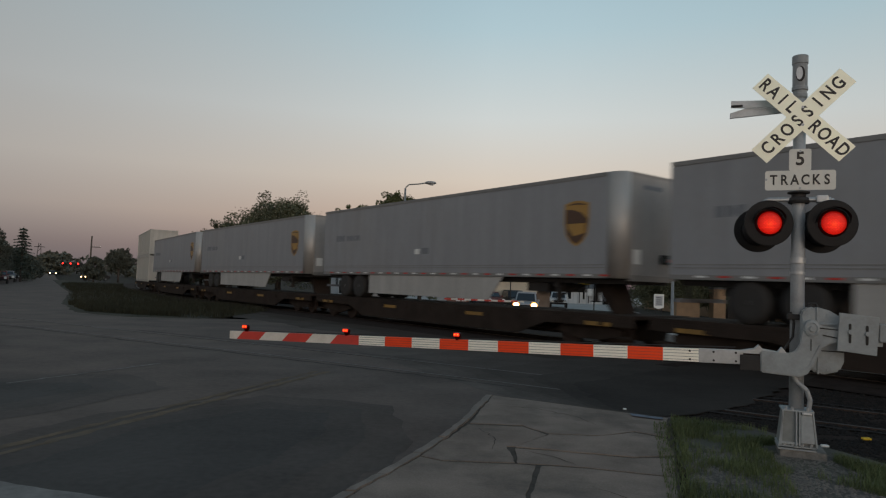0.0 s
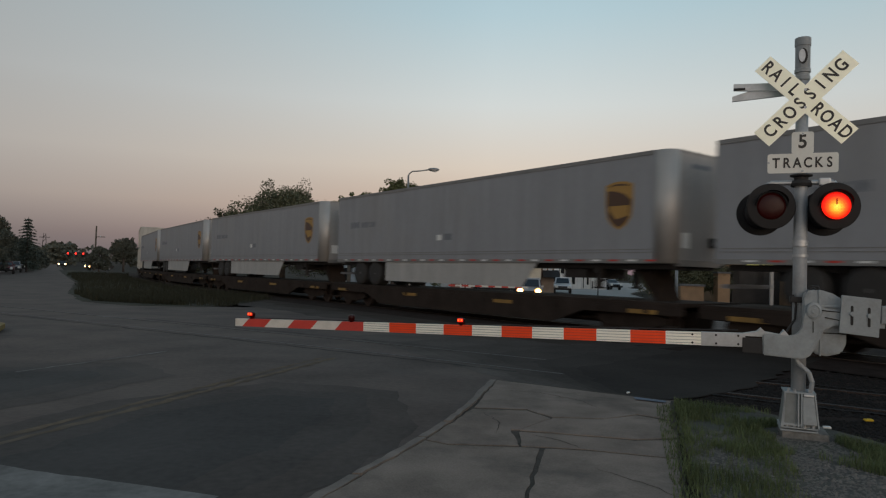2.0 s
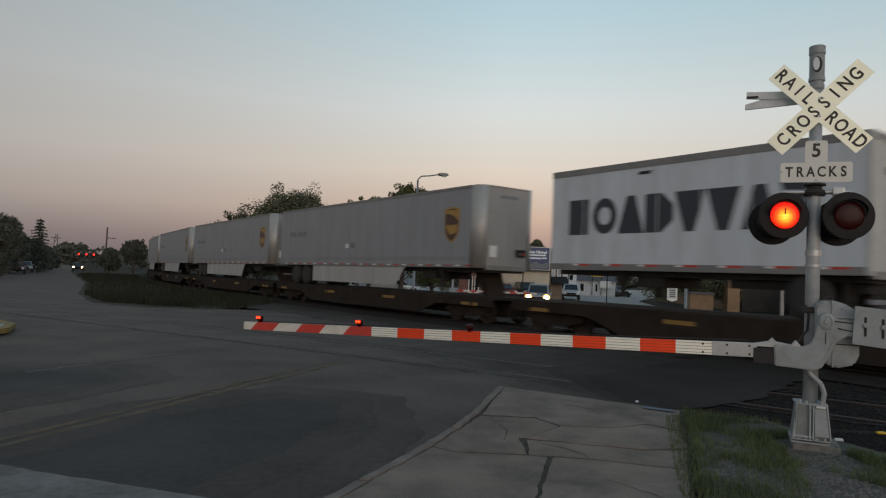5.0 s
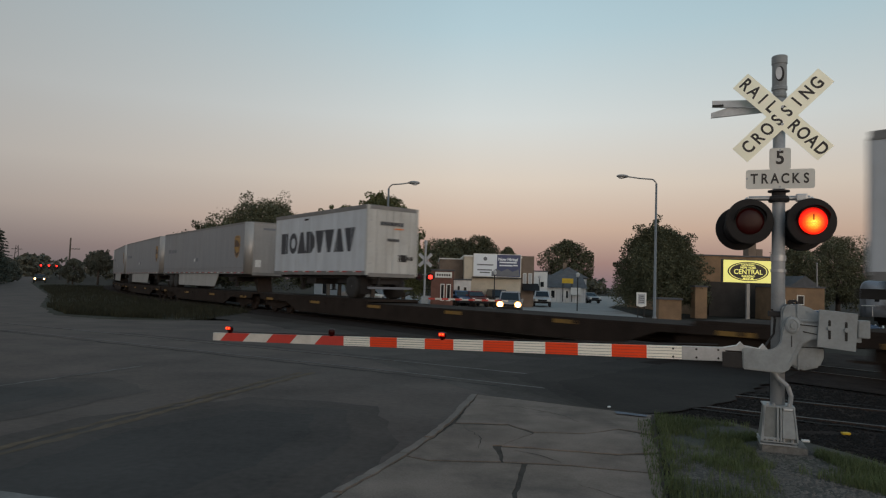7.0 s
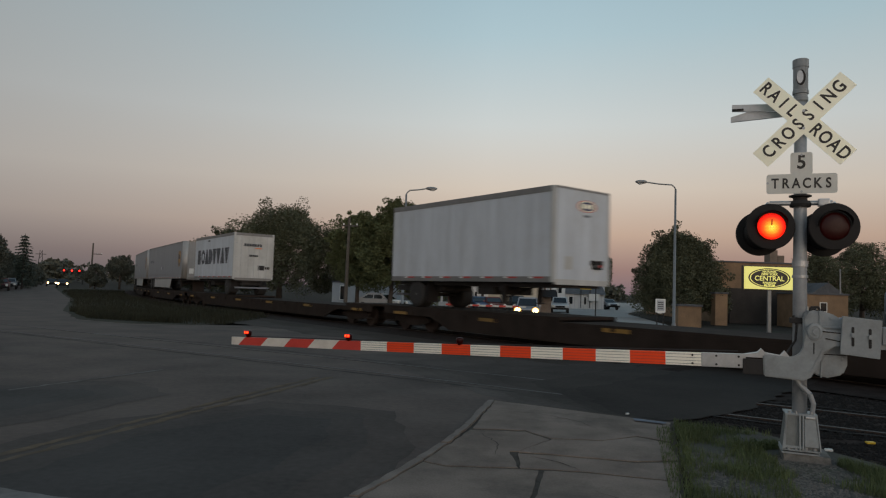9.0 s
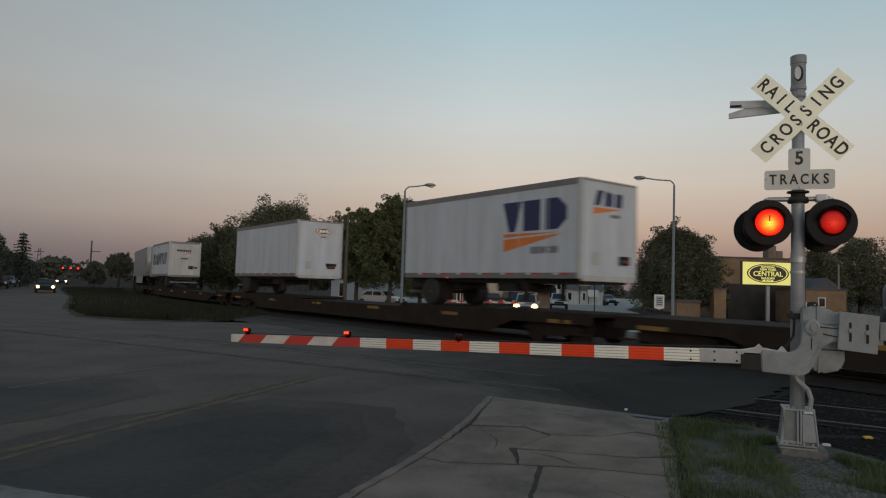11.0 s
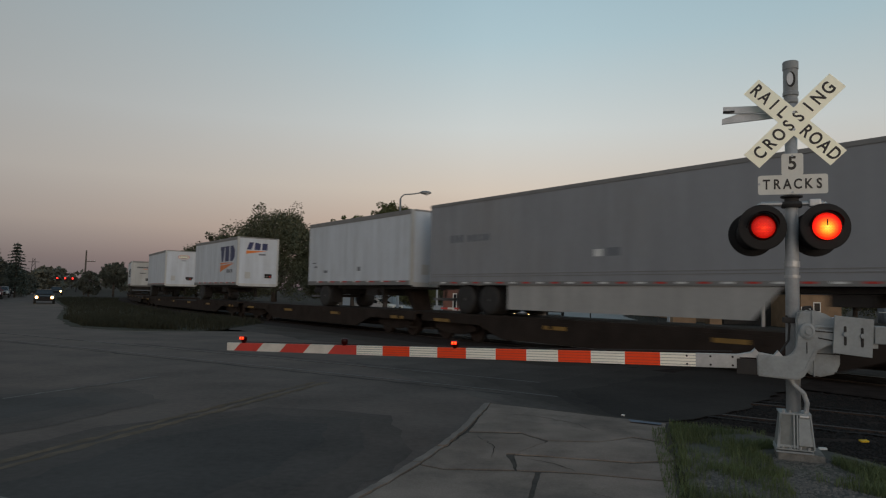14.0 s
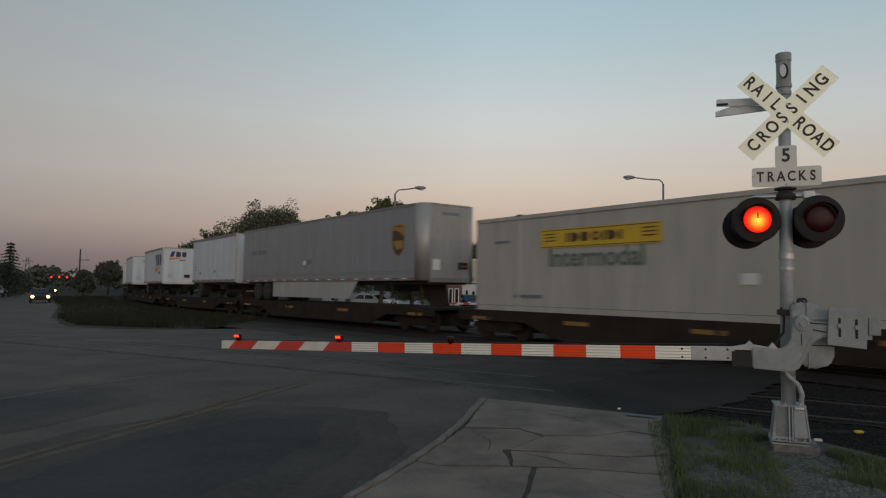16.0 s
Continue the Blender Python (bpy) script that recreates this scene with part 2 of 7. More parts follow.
HEADLIGHT_HALO = mat("headlamp_halo", (1, 0.6, 0.2), 0.3, 0, 0, 5, emit=2.6, emit_color=(1.0, 0.42, 0.08))
TRAILER_GREY = mat("brushed_grey_trailer_side", (0.285, 0.292, 0.31), 0.5, 0.1, 0.07, 0.5, 0.002, 6, (0.27, 0.26, 0.25), 0.55, streak=0.12)
SKIRT = mat("pale_grey_skirt", (0.42, 0.41, 0.395), 0.6, 0, 0.1, 0.8, 0, 8, (0.25, 0.24, 0.22), 0.5, streak=0.15)
TRAILER_WHITE = mat("white_trailer_side", (0.61, 0.645, 0.69), 0.5, 0, 0.05, 0.6, 0.002, 8, (0.42, 0.40, 0.37), 0.4, streak=0.16)
TRAILER_DOOR = mat("dirty_white_door", (0.56, 0.555, 0.53), 0.55, 0, 0.08, 0.8, 0.002, 8, (0.34, 0.31, 0.27), 0.5, streak=0.16)
GREY_DOOR = mat("dusty_grey_door", (0.33, 0.32, 0.31), 0.55, 0.1, 0.1, 0.8, 0.002, 8, (0.22, 0.2, 0.18), 0.5, streak=0.12)
CONTAINER = mat("cream_container_paint", (0.475, 0.45, 0.405), 0.55, 0, 0.06, 0.6, 0.002, 8, (0.36, 0.33, 0.29), 0.4, streak=0.16)
BRIGHT_POST = mat("stainless_corner_post", (0.42, 0.40, 0.38), 0.5, 0.35, 0.08, 2)
RAIL_TRIM = mat("grey_trailer_rail", (0.22, 0.215, 0.21), 0.5, 0.4, 0.15, 2)
TYRE = mat("dark_tyre", (0.028, 0.026, 0.025), 0.8, 0, 0.2, 6)
RIM = mat("dusty_wheel", (0.16, 0.155, 0.15), 0.6, 0.3, 0.2, 6)
CAR_FRAME = mat("grimy_brown_car_frame", (0.033, 0.025, 0.021), 0.95, 0.0, 0.35, 1.5, 0.004, 20, spec=0.12)
CAR_YELLOW = mat("yellow_sill_mark", (0.27, 0.15, 0.03), 0.6, 0, 0.2, 3, 0, 20, (0.12, 0.08, 0.03), 0.6)
BROWN = mat("brown_emblem", (0.075, 0.035, 0.018), 0.5, 0, 0.1, 3)
GOLD = mat("gold_emblem", (0.36, 0.20, 0.045), 0.5, 0, 0.1, 3)
NAVY = mat("navy_marking", (0.02, 0.028, 0.10), 0.5, 0, 0.1, 3)
CHARCOAL = mat("charcoal_marking", (0.03, 0.034, 0.045), 0.5, 0, 0.1, 3)
FADED = mat("faded_grey_marking", (0.16, 0.17, 0.19), 0.6, 0, 0.1, 3)
ORANGE = mat("orange_marking", (0.75, 0.20, 0.035), 0.5, 0, 0.08, 3)
YELLOW = mat("yellow_panel", (0.66, 0.42, 0.02), 0.5, 0, 0.08, 3, 0, 20, (0.4, 0.26, 0.03), 0.4)
DARK_GREEN = mat("green_grey_lettering", (0.12, 0.16, 0.14), 0.5, 0, 0.08, 3)
TAPE_RED = mat("red_reflective_tape", (0.5, 0.035, 0.025), 0.5, 0, 0.1, 5)
TAPE_WHITE = mat("white_reflective_tape", (0.7, 0.7, 0.68), 0.5, 0, 0.1, 5)


# ---- mesh helpers ----
def thing(name, label, category, group="", m=None):
    ob = new(name)
    ob.empty_display_size = 0.3
    tagged(ob, label, category, group)
    if m is not None:
        ob.matrix_world = m
    return ob


def part(name, bm, material, parent=None, label="", smooth=False):
    me = bpy.data.meshes.new(name)
    bmesh.ops.recalc_face_normals(bm, faces=bm.faces[:])
    bm.to_mesh(me)
    bm.free()
    for mm in (material if isinstance(material, (list, tuple)) else (material,)):
        me.materials.append(mm)
    if smooth:
        me.polygons.foreach_set("use_smooth", [True] * len(me.polygons))
    ob = new(name, me)
    ob.parent = parent
    if label:
        ob["label"] = label
    return ob


def structure(name, bm, material, label="", smooth=False, kind="structure"):
    return tagged(part(name, bm, material, None, label, smooth), kind=kind)


def box(bm, x0, x1, y0, y1, z0, z1, bevel=0.0, m=None, mi=0):
    vs = [bm.verts.new((x, y, z)) for z in (z0, z1) for x, y in ((x0, y0), (x1, y0), (x1, y1), (x0, y1))]
    fs = [bm.faces.new([vs[i] for i in f]) for f in ((3, 2, 1, 0), (4, 5, 6, 7), (0, 1, 5, 4), (1, 2, 6, 5), (2, 3, 7, 6), (3, 0, 4, 7))]
    for f in fs:
        f.material_index = mi
    if m is not None:
        bmesh.ops.transform(bm, matrix=m, verts=vs)
    if bevel:
        bmesh.ops.bevel(bm, geom=list({e for f in fs for e in f.edges}), offset=bevel, segments=2, affect="EDGES", profile=0.7)
    return bm


def bx(*a, **k):
    return box(bmesh.new(), *a, **k)


def tube(bm, p, q, r0, r1=None, seg=16, caps=True):
    p, q = Vector(p), Vector(q)
    r1 = r0 if r1 is None else r1
    m = Matrix.Translation((p + q) / 2) @ (q - p).to_track_quat("Z", "Y").to_matrix().to_4x4()
    bmesh.ops.create_cone(bm, cap_ends=caps, segments=seg, radius1=r0, radius2=r1, depth=(q - p).length, matrix=m)
    return bm


def tb(*a, **k):
    return tube(bmesh.new(), *a, **k)


def bent(points, r, seg=10):
    bm = bmesh.new()
    for a, b in zip(points, points[1:]):
        tube(bm, a, b, r, seg=seg)
    return bm


def prism(pts, y0, y1, axis="y", m=None):
    """A flat outline given in two coordinates, thickened along the third."""
    bm = bmesh.new()
    f = {"y": lambda a, b, t: (a, t, b), "z": lambda a, b, t: (a, b, t), "x": lambda a, b, t: (t, a, b)}[axis]
    lo, hi = ([bm.verts.new(f(a, b, t)) for a, b in pts] for t in (y0, y1))
    bm.faces.new(lo)
    bm.faces.new(hi[::-1])
    for i in range(len(pts)):
        j = (i + 1) % len(pts)
        bm.faces.new((lo[i], lo[j], hi[j], hi[i]))
    if m is not None:
        bm.transform(m)
    return bm


def lathe(profile, seg=28, m=None):
    """Radius and height pairs turned about z."""
    bm = bmesh.new()
    rings = [[bm.verts.new((r * math.cos(a), r * math.sin(a), z)) for a in (2 * math.pi * i / seg for i in range(seg))] for r, z in profile]
    for a, b in zip(rings, rings[1:]):
        for i in range(seg):
            bm.faces.new((a[i], a[(i + 1) % seg], b[(i + 1) % seg], b[i]))
    for ring in (rings[0], rings[-1]):
        bm.faces.new(ring)
    if m is not None:
        bm.transform(m)
    return bm


def lettering(name, text, size, material, parent, m, bold=0.0, spacing=1.0, depth=0.002):
    """Text in the built-in font as a mesh: it lies in the x-z plane and reads from -y."""
    cu = bpy.data.curves.new(name, "FONT")
    cu.body, cu.size, cu.extrude, cu.offset, cu.space_character = text, size, depth, bold, spacing
    cu.align_x, cu.align_y = "CENTER", "CENTER"
    cu.resolution_u = 4
    tmp = new(name, cu)
    me = bpy.data.meshes.new_from_object(tmp)
    bpy.data.objects.remove(tmp)
    bpy.data.curves.remove(cu)
    me.transform(m @ pose(0, 0, 0, 90))
    me.materials.clear()
    me.materials.append(material)
    ob = new(name, me)
    ob.parent = parent
    return ob


# ---- the lie of the land ----
HEAD = 37.6                         # the train's heading, degrees to the left of straight ahead
HX, HY = -math.sin(radians(HEAD)), math.cos(radians(HEAD))
TRACK0 = (6.47, 18.07)
CURVE_AT, CURVE_R, CURVE_LEN = 25.0, 300.0, 160.0
SPEED = 8.9
GRADE = 0.006


def track(s):
    """Centre and heading of the train's track, s metres along it: straight, then a bend to the right, then straight again."""
    a0 = radians(HEAD)
    if s <= CURVE_AT:
        return TRACK0[0] + HX * s, TRACK0[1] + HY * s, a0
    bend = min(s - CURVE_AT, CURVE_LEN)
    a = a0 - bend / CURVE_R
    x0, y0 = TRACK0[0] + HX * CURVE_AT, TRACK0[1] + HY * CURVE_AT
    rest = s - CURVE_AT - bend
    return x0 - CURVE_R * (math.cos(a) - math.cos(a0)) - math.sin(a) * rest, y0 - CURVE_R * (math.sin(a) - math.sin(a0)) + math.cos(a) * rest, a


def fall(x, y):
    """The ground dips gently the way the train goes, past the crossing."""
    s = (x - TRACK0[0]) * HX + (y - TRACK0[1]) * HY
    return -GRADE * min(72.0, max(0.0, s))


def on_track(s, z, half):
    (xa, ya, _), (xb, yb, _) = track(s - half), track(s + half)
    za, zb = fall(xa, ya), fall(xb, yb)
    return pose((xa + xb) / 2, (ya + yb) / 2, z + (za + zb) / 2, math.degrees(math.atan2(zb - za, 2 * half)), 0, math.degrees(math.atan2(-(xb - xa), yb - ya)))


def sink(bm):
    for v in bm.verts:
        v.co.z += fall(v.co.x, v.co.y)


def flat(name, pts, z, material, label="", thick=0.0):
    """A sheet of ground that follows the dip."""
    bm = bmesh.new()
    bm.faces.new([bm.verts.new((x, y, z)) for x, y in pts])
    for d in (0.0, 72.0):
        bmesh.ops.bisect_plane(bm, geom=bm.verts[:] + bm.edges[:] + bm.faces[:], plane_co=(TRACK0[0] + HX * d, TRACK0[1] + HY * d, 0), plane_no=(HX, HY, 0))
    sink(bm)
    if thick:
        r = bmesh.ops.extrude_face_region(bm, geom=bm.faces[:])
        bmesh.ops.translate(bm, vec=(0, 0, -thick), verts=[v for v in r["geom"] if isinstance(v, bmesh.types.BMVert)])
    return structure(name, bm, material, label)


def roughen(pts, step=0.10, amp=0.014):
    """A broken outline: the sides cut in short lengths that wander a little."""
    out = []
    for (xa, ya), (xb, yb) in zip(pts, pts[1:] + pts[:1]):
        n = max(1, int(math.hypot(xb - xa, yb - ya) / step))
        for i in range(n):
            x, y = xa + (xb - xa) * i / n, ya + (yb - ya) * i / n
            d = noise.noise((x * 5, y * 5, 3.1)) * amp * (0 if i == 0 else 1)
            e = noise.noise((x * 5, y * 5, 8.7)) * amp * (0 if i == 0 else 1)
            out.append((x + d, y + e))
    return out


def swell(pts, d):
    """An outline pushed outwards by d all round."""
    out, n = [], len(pts)
    turn = 1 if sum(pts[i][0] * pts[(i + 1) % n][1] - pts[(i + 1) % n][0] * pts[i][1] for i in range(n)) > 0 else -1
    for i in range(n):
        p, q, r = Vector(pts[i - 1]), Vector(pts[i]), Vector(pts[(i + 1) % n])
        a, b = (q - p).normalized(), (r - q).normalized()
        m = (Vector((a.y, -a.x)) + Vector((b.y, -b.x))) * turn
        m.normalize()
        out.append(tuple(q + m * d))
    return out


def build_ground():
    bm = bmesh.new()
    bmesh.ops.create_grid(bm, x_segments=160, y_segments=160, size=1500)
    for v in bm.verts:
        f = min(1, max(0, (-v.co.x - 20) / 60))
        g = min(1, max(0, (v.co.y - 24) / 14)) * (1 - f)
        v.co.z = -0.32 - 0.6 * f * f * (3 - 2 * f) - 0.33 * g
    structure("ground", bm, EARTH, "dark bare earth and scrub reaching the horizon")
    # crossing road with the street that leaves along the tracks
    flat("road", roughen([(-60, -40), (14, -40), (10, -6), (1.2, 3.2), (1.9, 5.85), (3.2, 9.6), (3.6, 10.3), (9.5, 17.4), (13.0, 24), (0.5, 33.0), (-6.5, 27.2), (-12.2, 26.6), (-14.5, 28.0),
                  (-19.4, 35.2), (-30, 54.6), (-66, 113), (-180, 303), (-193, 299), (-75, 108), (-45, 62), (-60, 20)], 1.1, 0.35), 0.0, ASPHALT, "worn dark asphalt street crossing the railway", 0.4)
    structure("far_road", prism([(2.5, 37.0), (15.2, 30.5), (16.6, 34), (15.6, 47), (19.5, 74), (30, 104), (48, 170), (34, 172), (24, 112), (-14, 104), (-14, 47)], -0.70, -0.455, "z"), FAR_PAVING, "pale grey street and forecourt beyond the tracks")
    structure("approach_road", prism([(0.5, 33.0), (13.0, 24.0), (15.15, 30.4), (2.4, 36.9), (-13.9, 46.9), (-10, 40)], -0.72, -0.462, "z"), ASPHALT, "dark asphalt approach to the crossing from beyond")
    # ballast beside and between the tracks, and the embankment of weeds
    bm = bmesh.new()
    box(bm, 2.0, 90.0, -9.2, 9.0, -0.4, -0.02)
    bm.transform(pose(3.2, 15.6, 0, 0, 0, -52.4 + 8))
    structure("track_bed", bm, BALLAST, "dark oily ballast between the rails")
    bm = bmesh.new()
    ring = []
    for i in range(40):
        s = 3 + i * 4.0
        x, y, a = track(s)
        c, d = math.cos(a), math.sin(a)
        ring.append([bm.verts.new((x + c * o, y + d * o, z + fall(x, y) + 0.03 * noise.noise((s, o, 0)))) for o, z in ((-3.6, -0.3), (-2.4, -0.03), (2.4, -0.03), (4.2, -0.3))])
    for a, b in zip(ring, ring[1:]):
        for i in range(3):
            bm.faces.new((a[i], a[i + 1], b[i + 1], b[i]))
    structure("track_embankment", bm, BALLAST, "low dark ballast bank under the curving track")


def crossing_strip():
    """Timber and ballast between and beside the rails where the road goes over them, the shade under the train painted
    into their dark colour.
    """
    bm = bmesh.new()
    ring = []
    for i in range(36):
        x, y, a = track(-34 + i * 2.5)
        c, d = math.cos(a), math.sin(a)
        ring.append([bm.verts.new((x + c * (o + 0.25 * noise.noise((i * 0.9, o, 1))), y + d * (o + 0.25 * noise.noise((i * 0.9, o, 1))), h_ + fall(x, y))) for o, h_ in ((-2.9, 0.010), (-1.0, 0.010), (1.0, 0.010), (3.2, 0.010), (5.4, -0.06), (8.0, -0.46))])
    for a, b in zip(ring, ring[1:]):
        for i in range(5):
            bm.faces.new((a[i], a[i + 1], b[i + 1], b[i]))
    structure("track_crossing_strip", bm, BALLAST, "dark strip along the main track, train shade painted in")
    # Two darker steps feather the painted train shade out over the asphalt.
    for near, z, tone in ((-5.6, 0.004, (0.062, 0.052, 0.045)), (-4.2, 0.0065, (0.046, 0.037, 0.031))):
        bm, ring = bmesh.new(), []
        for i in range(86):
            x, y, a = track(-3 + i * 0.45)
            o = near + 0.7 * noise.noise((i * 0.16, near, 4)) + 0.35 * noise.noise((i * 0.9, near, 2))
            ring.append([bm.verts.new((x + math.cos(a) * k, y + math.sin(a) * k, z + fall(x, y))) for k in (o, -2.6)])
        for a, b in zip(ring, ring[1:]):
            bm.faces.new((a[0], a[1], b[1], b[0]))
        structure("track_edge_stain", bm, mat("shaded_road_edge", tone, 0.92, 0, 0.4, 0.7, 0.006, 12, tuple(c * 1.4 for c in tone), 0.7, spec=0.12), "asphalt beside the main track with the edge of the train's shade painted in")


def rails_along(points, name, label, z=0.0):
    """Two rails on ties along a centre line of (x, y, heading)."""
    root = tagged(thing(name, label, "railway track"), kind="structure")
    prof = [(-0.07, -0.13), (-0.07, -0.115), (-0.012, -0.10), (-0.012, -0.04), (-0.036, -0.032), (-0.036, 0.03), (0.036, 0.03), (0.036, -0.032), (0.012, -0.04), (0.012, -0.10), (0.07, -0.115), (0.07, -0.13)]
    for o in (-0.7175, 0.7175):
        bm = bmesh.new()
        rings = []
        for x, y, a in points:
            c, d = math.cos(a), math.sin(a)
            rings.append([bm.verts.new((x + c * (o + u), y + d * (o + u), v + z + fall(x, y))) for u, v in prof])
        k = len(prof)
        for a, b in zip(rings, rings[1:]):
            for i in range(k):
                f = bm.faces.new((a[i], a[(i + 1) % k], b[(i + 1) % k], b[i]))
                f.material_index = 1 if i == 5 else 0
        part("rail", bm, [RAIL_SIDE, RAIL_TOP], root, "steel rail with a worn bright head")
    return root


def build_tracks():
    pts = [track(-40 + i * 4) for i in range(48)]
    rails_along(pts, "main_track", "railway track carrying the freight train")
    crossing_strip()
    # two older tracks that cross the road nearer by
    h = radians(59.0)
    ux, uy, nx, ny = -math.sin(h), math.cos(h), math.cos(h), math.sin(h)
    for off, name in ((11.42, "siding_track"), (15.8, "second_track")):
        pts = [(nx * off + ux * s, ny * off + uy * s, h) for s in range(-40, 27 if off < 12 else 7, 2)]
        rails_along(pts, name, "old siding rails set flush in the asphalt crossing", -0.022)
    me = None
    tie_root = tagged(thing("tie_row", "dark creosoted timber ties half buried in ballast", "railway ties"), kind="structure")
    for off in (11.42, 15.8):
        for i in range(34):
            s = -5.6 - i * 0.55 - (2.0 if off > 12 else 0)
            if me is None:
                p = part("tie", bx(-1.3, 1.3, -0.11, 0.11, -0.2, -0.005, bevel=0.015), TIE, tie_root)
                me = p.data
            else:
                p = new("tie", me)
                p.parent = tie_root
            p.matrix_world = pose(nx * off + ux * s, ny * off + uy * s, -0.01 * random.random(), 0, 0, 59 + random.uniform(-1.5, 1.5))


# ---- the crossing signal ----
GATE = pose(3.77, 7.5, 0, 0, 0, -20.8)
lamp_glows, lamp_embers = [], []


def round_light(parent, x, y, z, turn, lit_label):
    """One flashing light unit: background disc, hood, dark lens, and the glowing lamp inside it, which slides behind the lens to go dark."""
    unit = part("flashing_light", lathe([(0.236, -0.008), (0.245, -0.004), (0.245, 0.004), (0.236, 0.008), (0.165, 0.012)], 40, pose(0, 0, 0, 90)), HOOD_BLACK, parent, lit_label)
    unit.matrix_local = pose(x, y, z, 0, 0, turn)
    part("housing", lathe([(0.17, 0.012), (0.165, 0.12), (0.10, 0.20), (0.04, 0.22)], 28, pose(0, 0, 0, -90)), HOOD_BLACK, unit, "", True)
    bm = bmesh.new()                        # hood over the upper half of the lens
    rows = []
    for d in (0.0, 0.08):
        span = 190 if d == 0 else 130
        rows.append([bm.verts.new((0.165 * math.cos(radians(90 - span / 2 + span * i / 20)), -0.018 - d, 0.165 * math.sin(radians(90 - span / 2 + span * i / 20)))) for i in range(21)])
    for i in range(20):
        bm.faces.new((rows[0][i], rows[0][i + 1], rows[1][i + 1], rows[1][i]))
    bmesh.ops.solidify(bm, geom=bm.faces[:], thickness=0.004)
    part("hood", bm, HOOD_BLACK, unit)
    part("lens", lathe([(0.142, -0.02), (0.142, 0.022), (0.12, 0.032), (0.05, 0.038)], 32, pose(0, 0, 0, 90)), LENS_DARK, unit, "dark red lens", True)
    return unit


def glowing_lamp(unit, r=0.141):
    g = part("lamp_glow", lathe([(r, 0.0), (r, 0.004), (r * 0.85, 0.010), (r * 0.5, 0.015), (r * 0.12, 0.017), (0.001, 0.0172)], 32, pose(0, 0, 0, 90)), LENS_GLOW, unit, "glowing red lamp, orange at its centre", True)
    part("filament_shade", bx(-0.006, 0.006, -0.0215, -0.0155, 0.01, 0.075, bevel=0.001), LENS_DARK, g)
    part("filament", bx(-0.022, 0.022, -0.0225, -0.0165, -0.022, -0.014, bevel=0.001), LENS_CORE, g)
    # Added second disc: the half-lit moments come from its dimmer emission colour.
    e = part("lamp_ember", lathe([(r * 0.86, 0.0), (r * 0.86, 0.004), (r * 0.7, 0.009), (r * 0.4, 0.0125), (r * 0.1, 0.0135), (0.001, 0.0136)], 32, pose(0, 0, 0, 90)), LENS_EMBER, unit, "dim red disc standing in for the fading lamp", True)
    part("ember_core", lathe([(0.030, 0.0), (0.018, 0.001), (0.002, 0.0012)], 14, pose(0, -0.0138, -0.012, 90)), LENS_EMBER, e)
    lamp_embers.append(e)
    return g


def crossbuck(parent, m, letters):
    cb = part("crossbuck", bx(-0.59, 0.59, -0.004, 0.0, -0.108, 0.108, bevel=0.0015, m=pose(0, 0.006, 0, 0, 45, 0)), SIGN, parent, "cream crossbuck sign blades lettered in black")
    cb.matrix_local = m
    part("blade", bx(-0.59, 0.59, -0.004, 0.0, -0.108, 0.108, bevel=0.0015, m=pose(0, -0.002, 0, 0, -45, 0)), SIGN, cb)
    if letters:
        for text, tilt, x0, dy in (("RAIL", 45, -0.335, 0.0005), ("ROAD", 45, 0.345, 0.0005), ("CROSSING", -45, 0.0, -0.0075)):
            n = len(text)
            step = 0.122 if n == 4 else 0.134
            for i, ch in enumerate(text):
                lettering("letter", ch, 0.186, INK, cb, pose(0, dy, 0, 0, tilt, 0) @ pose(x0 + (i - (n - 1) / 2) * step, 0, 0) @ Matrix.Diagonal((0.80, 1, 1, 1)), bold=0.0040, depth=0.0012)
        for z in (-0.09, 0.10):
            part("bolt", tb((0, -0.012, z), (0, -0.006, z), 0.014, seg=10), GALV, cb)
    else:
        part("bracket", bx(-0.05, 0.05, 0.004, 0.05, -0.06, 0.06), GALV, cb)
    return cb


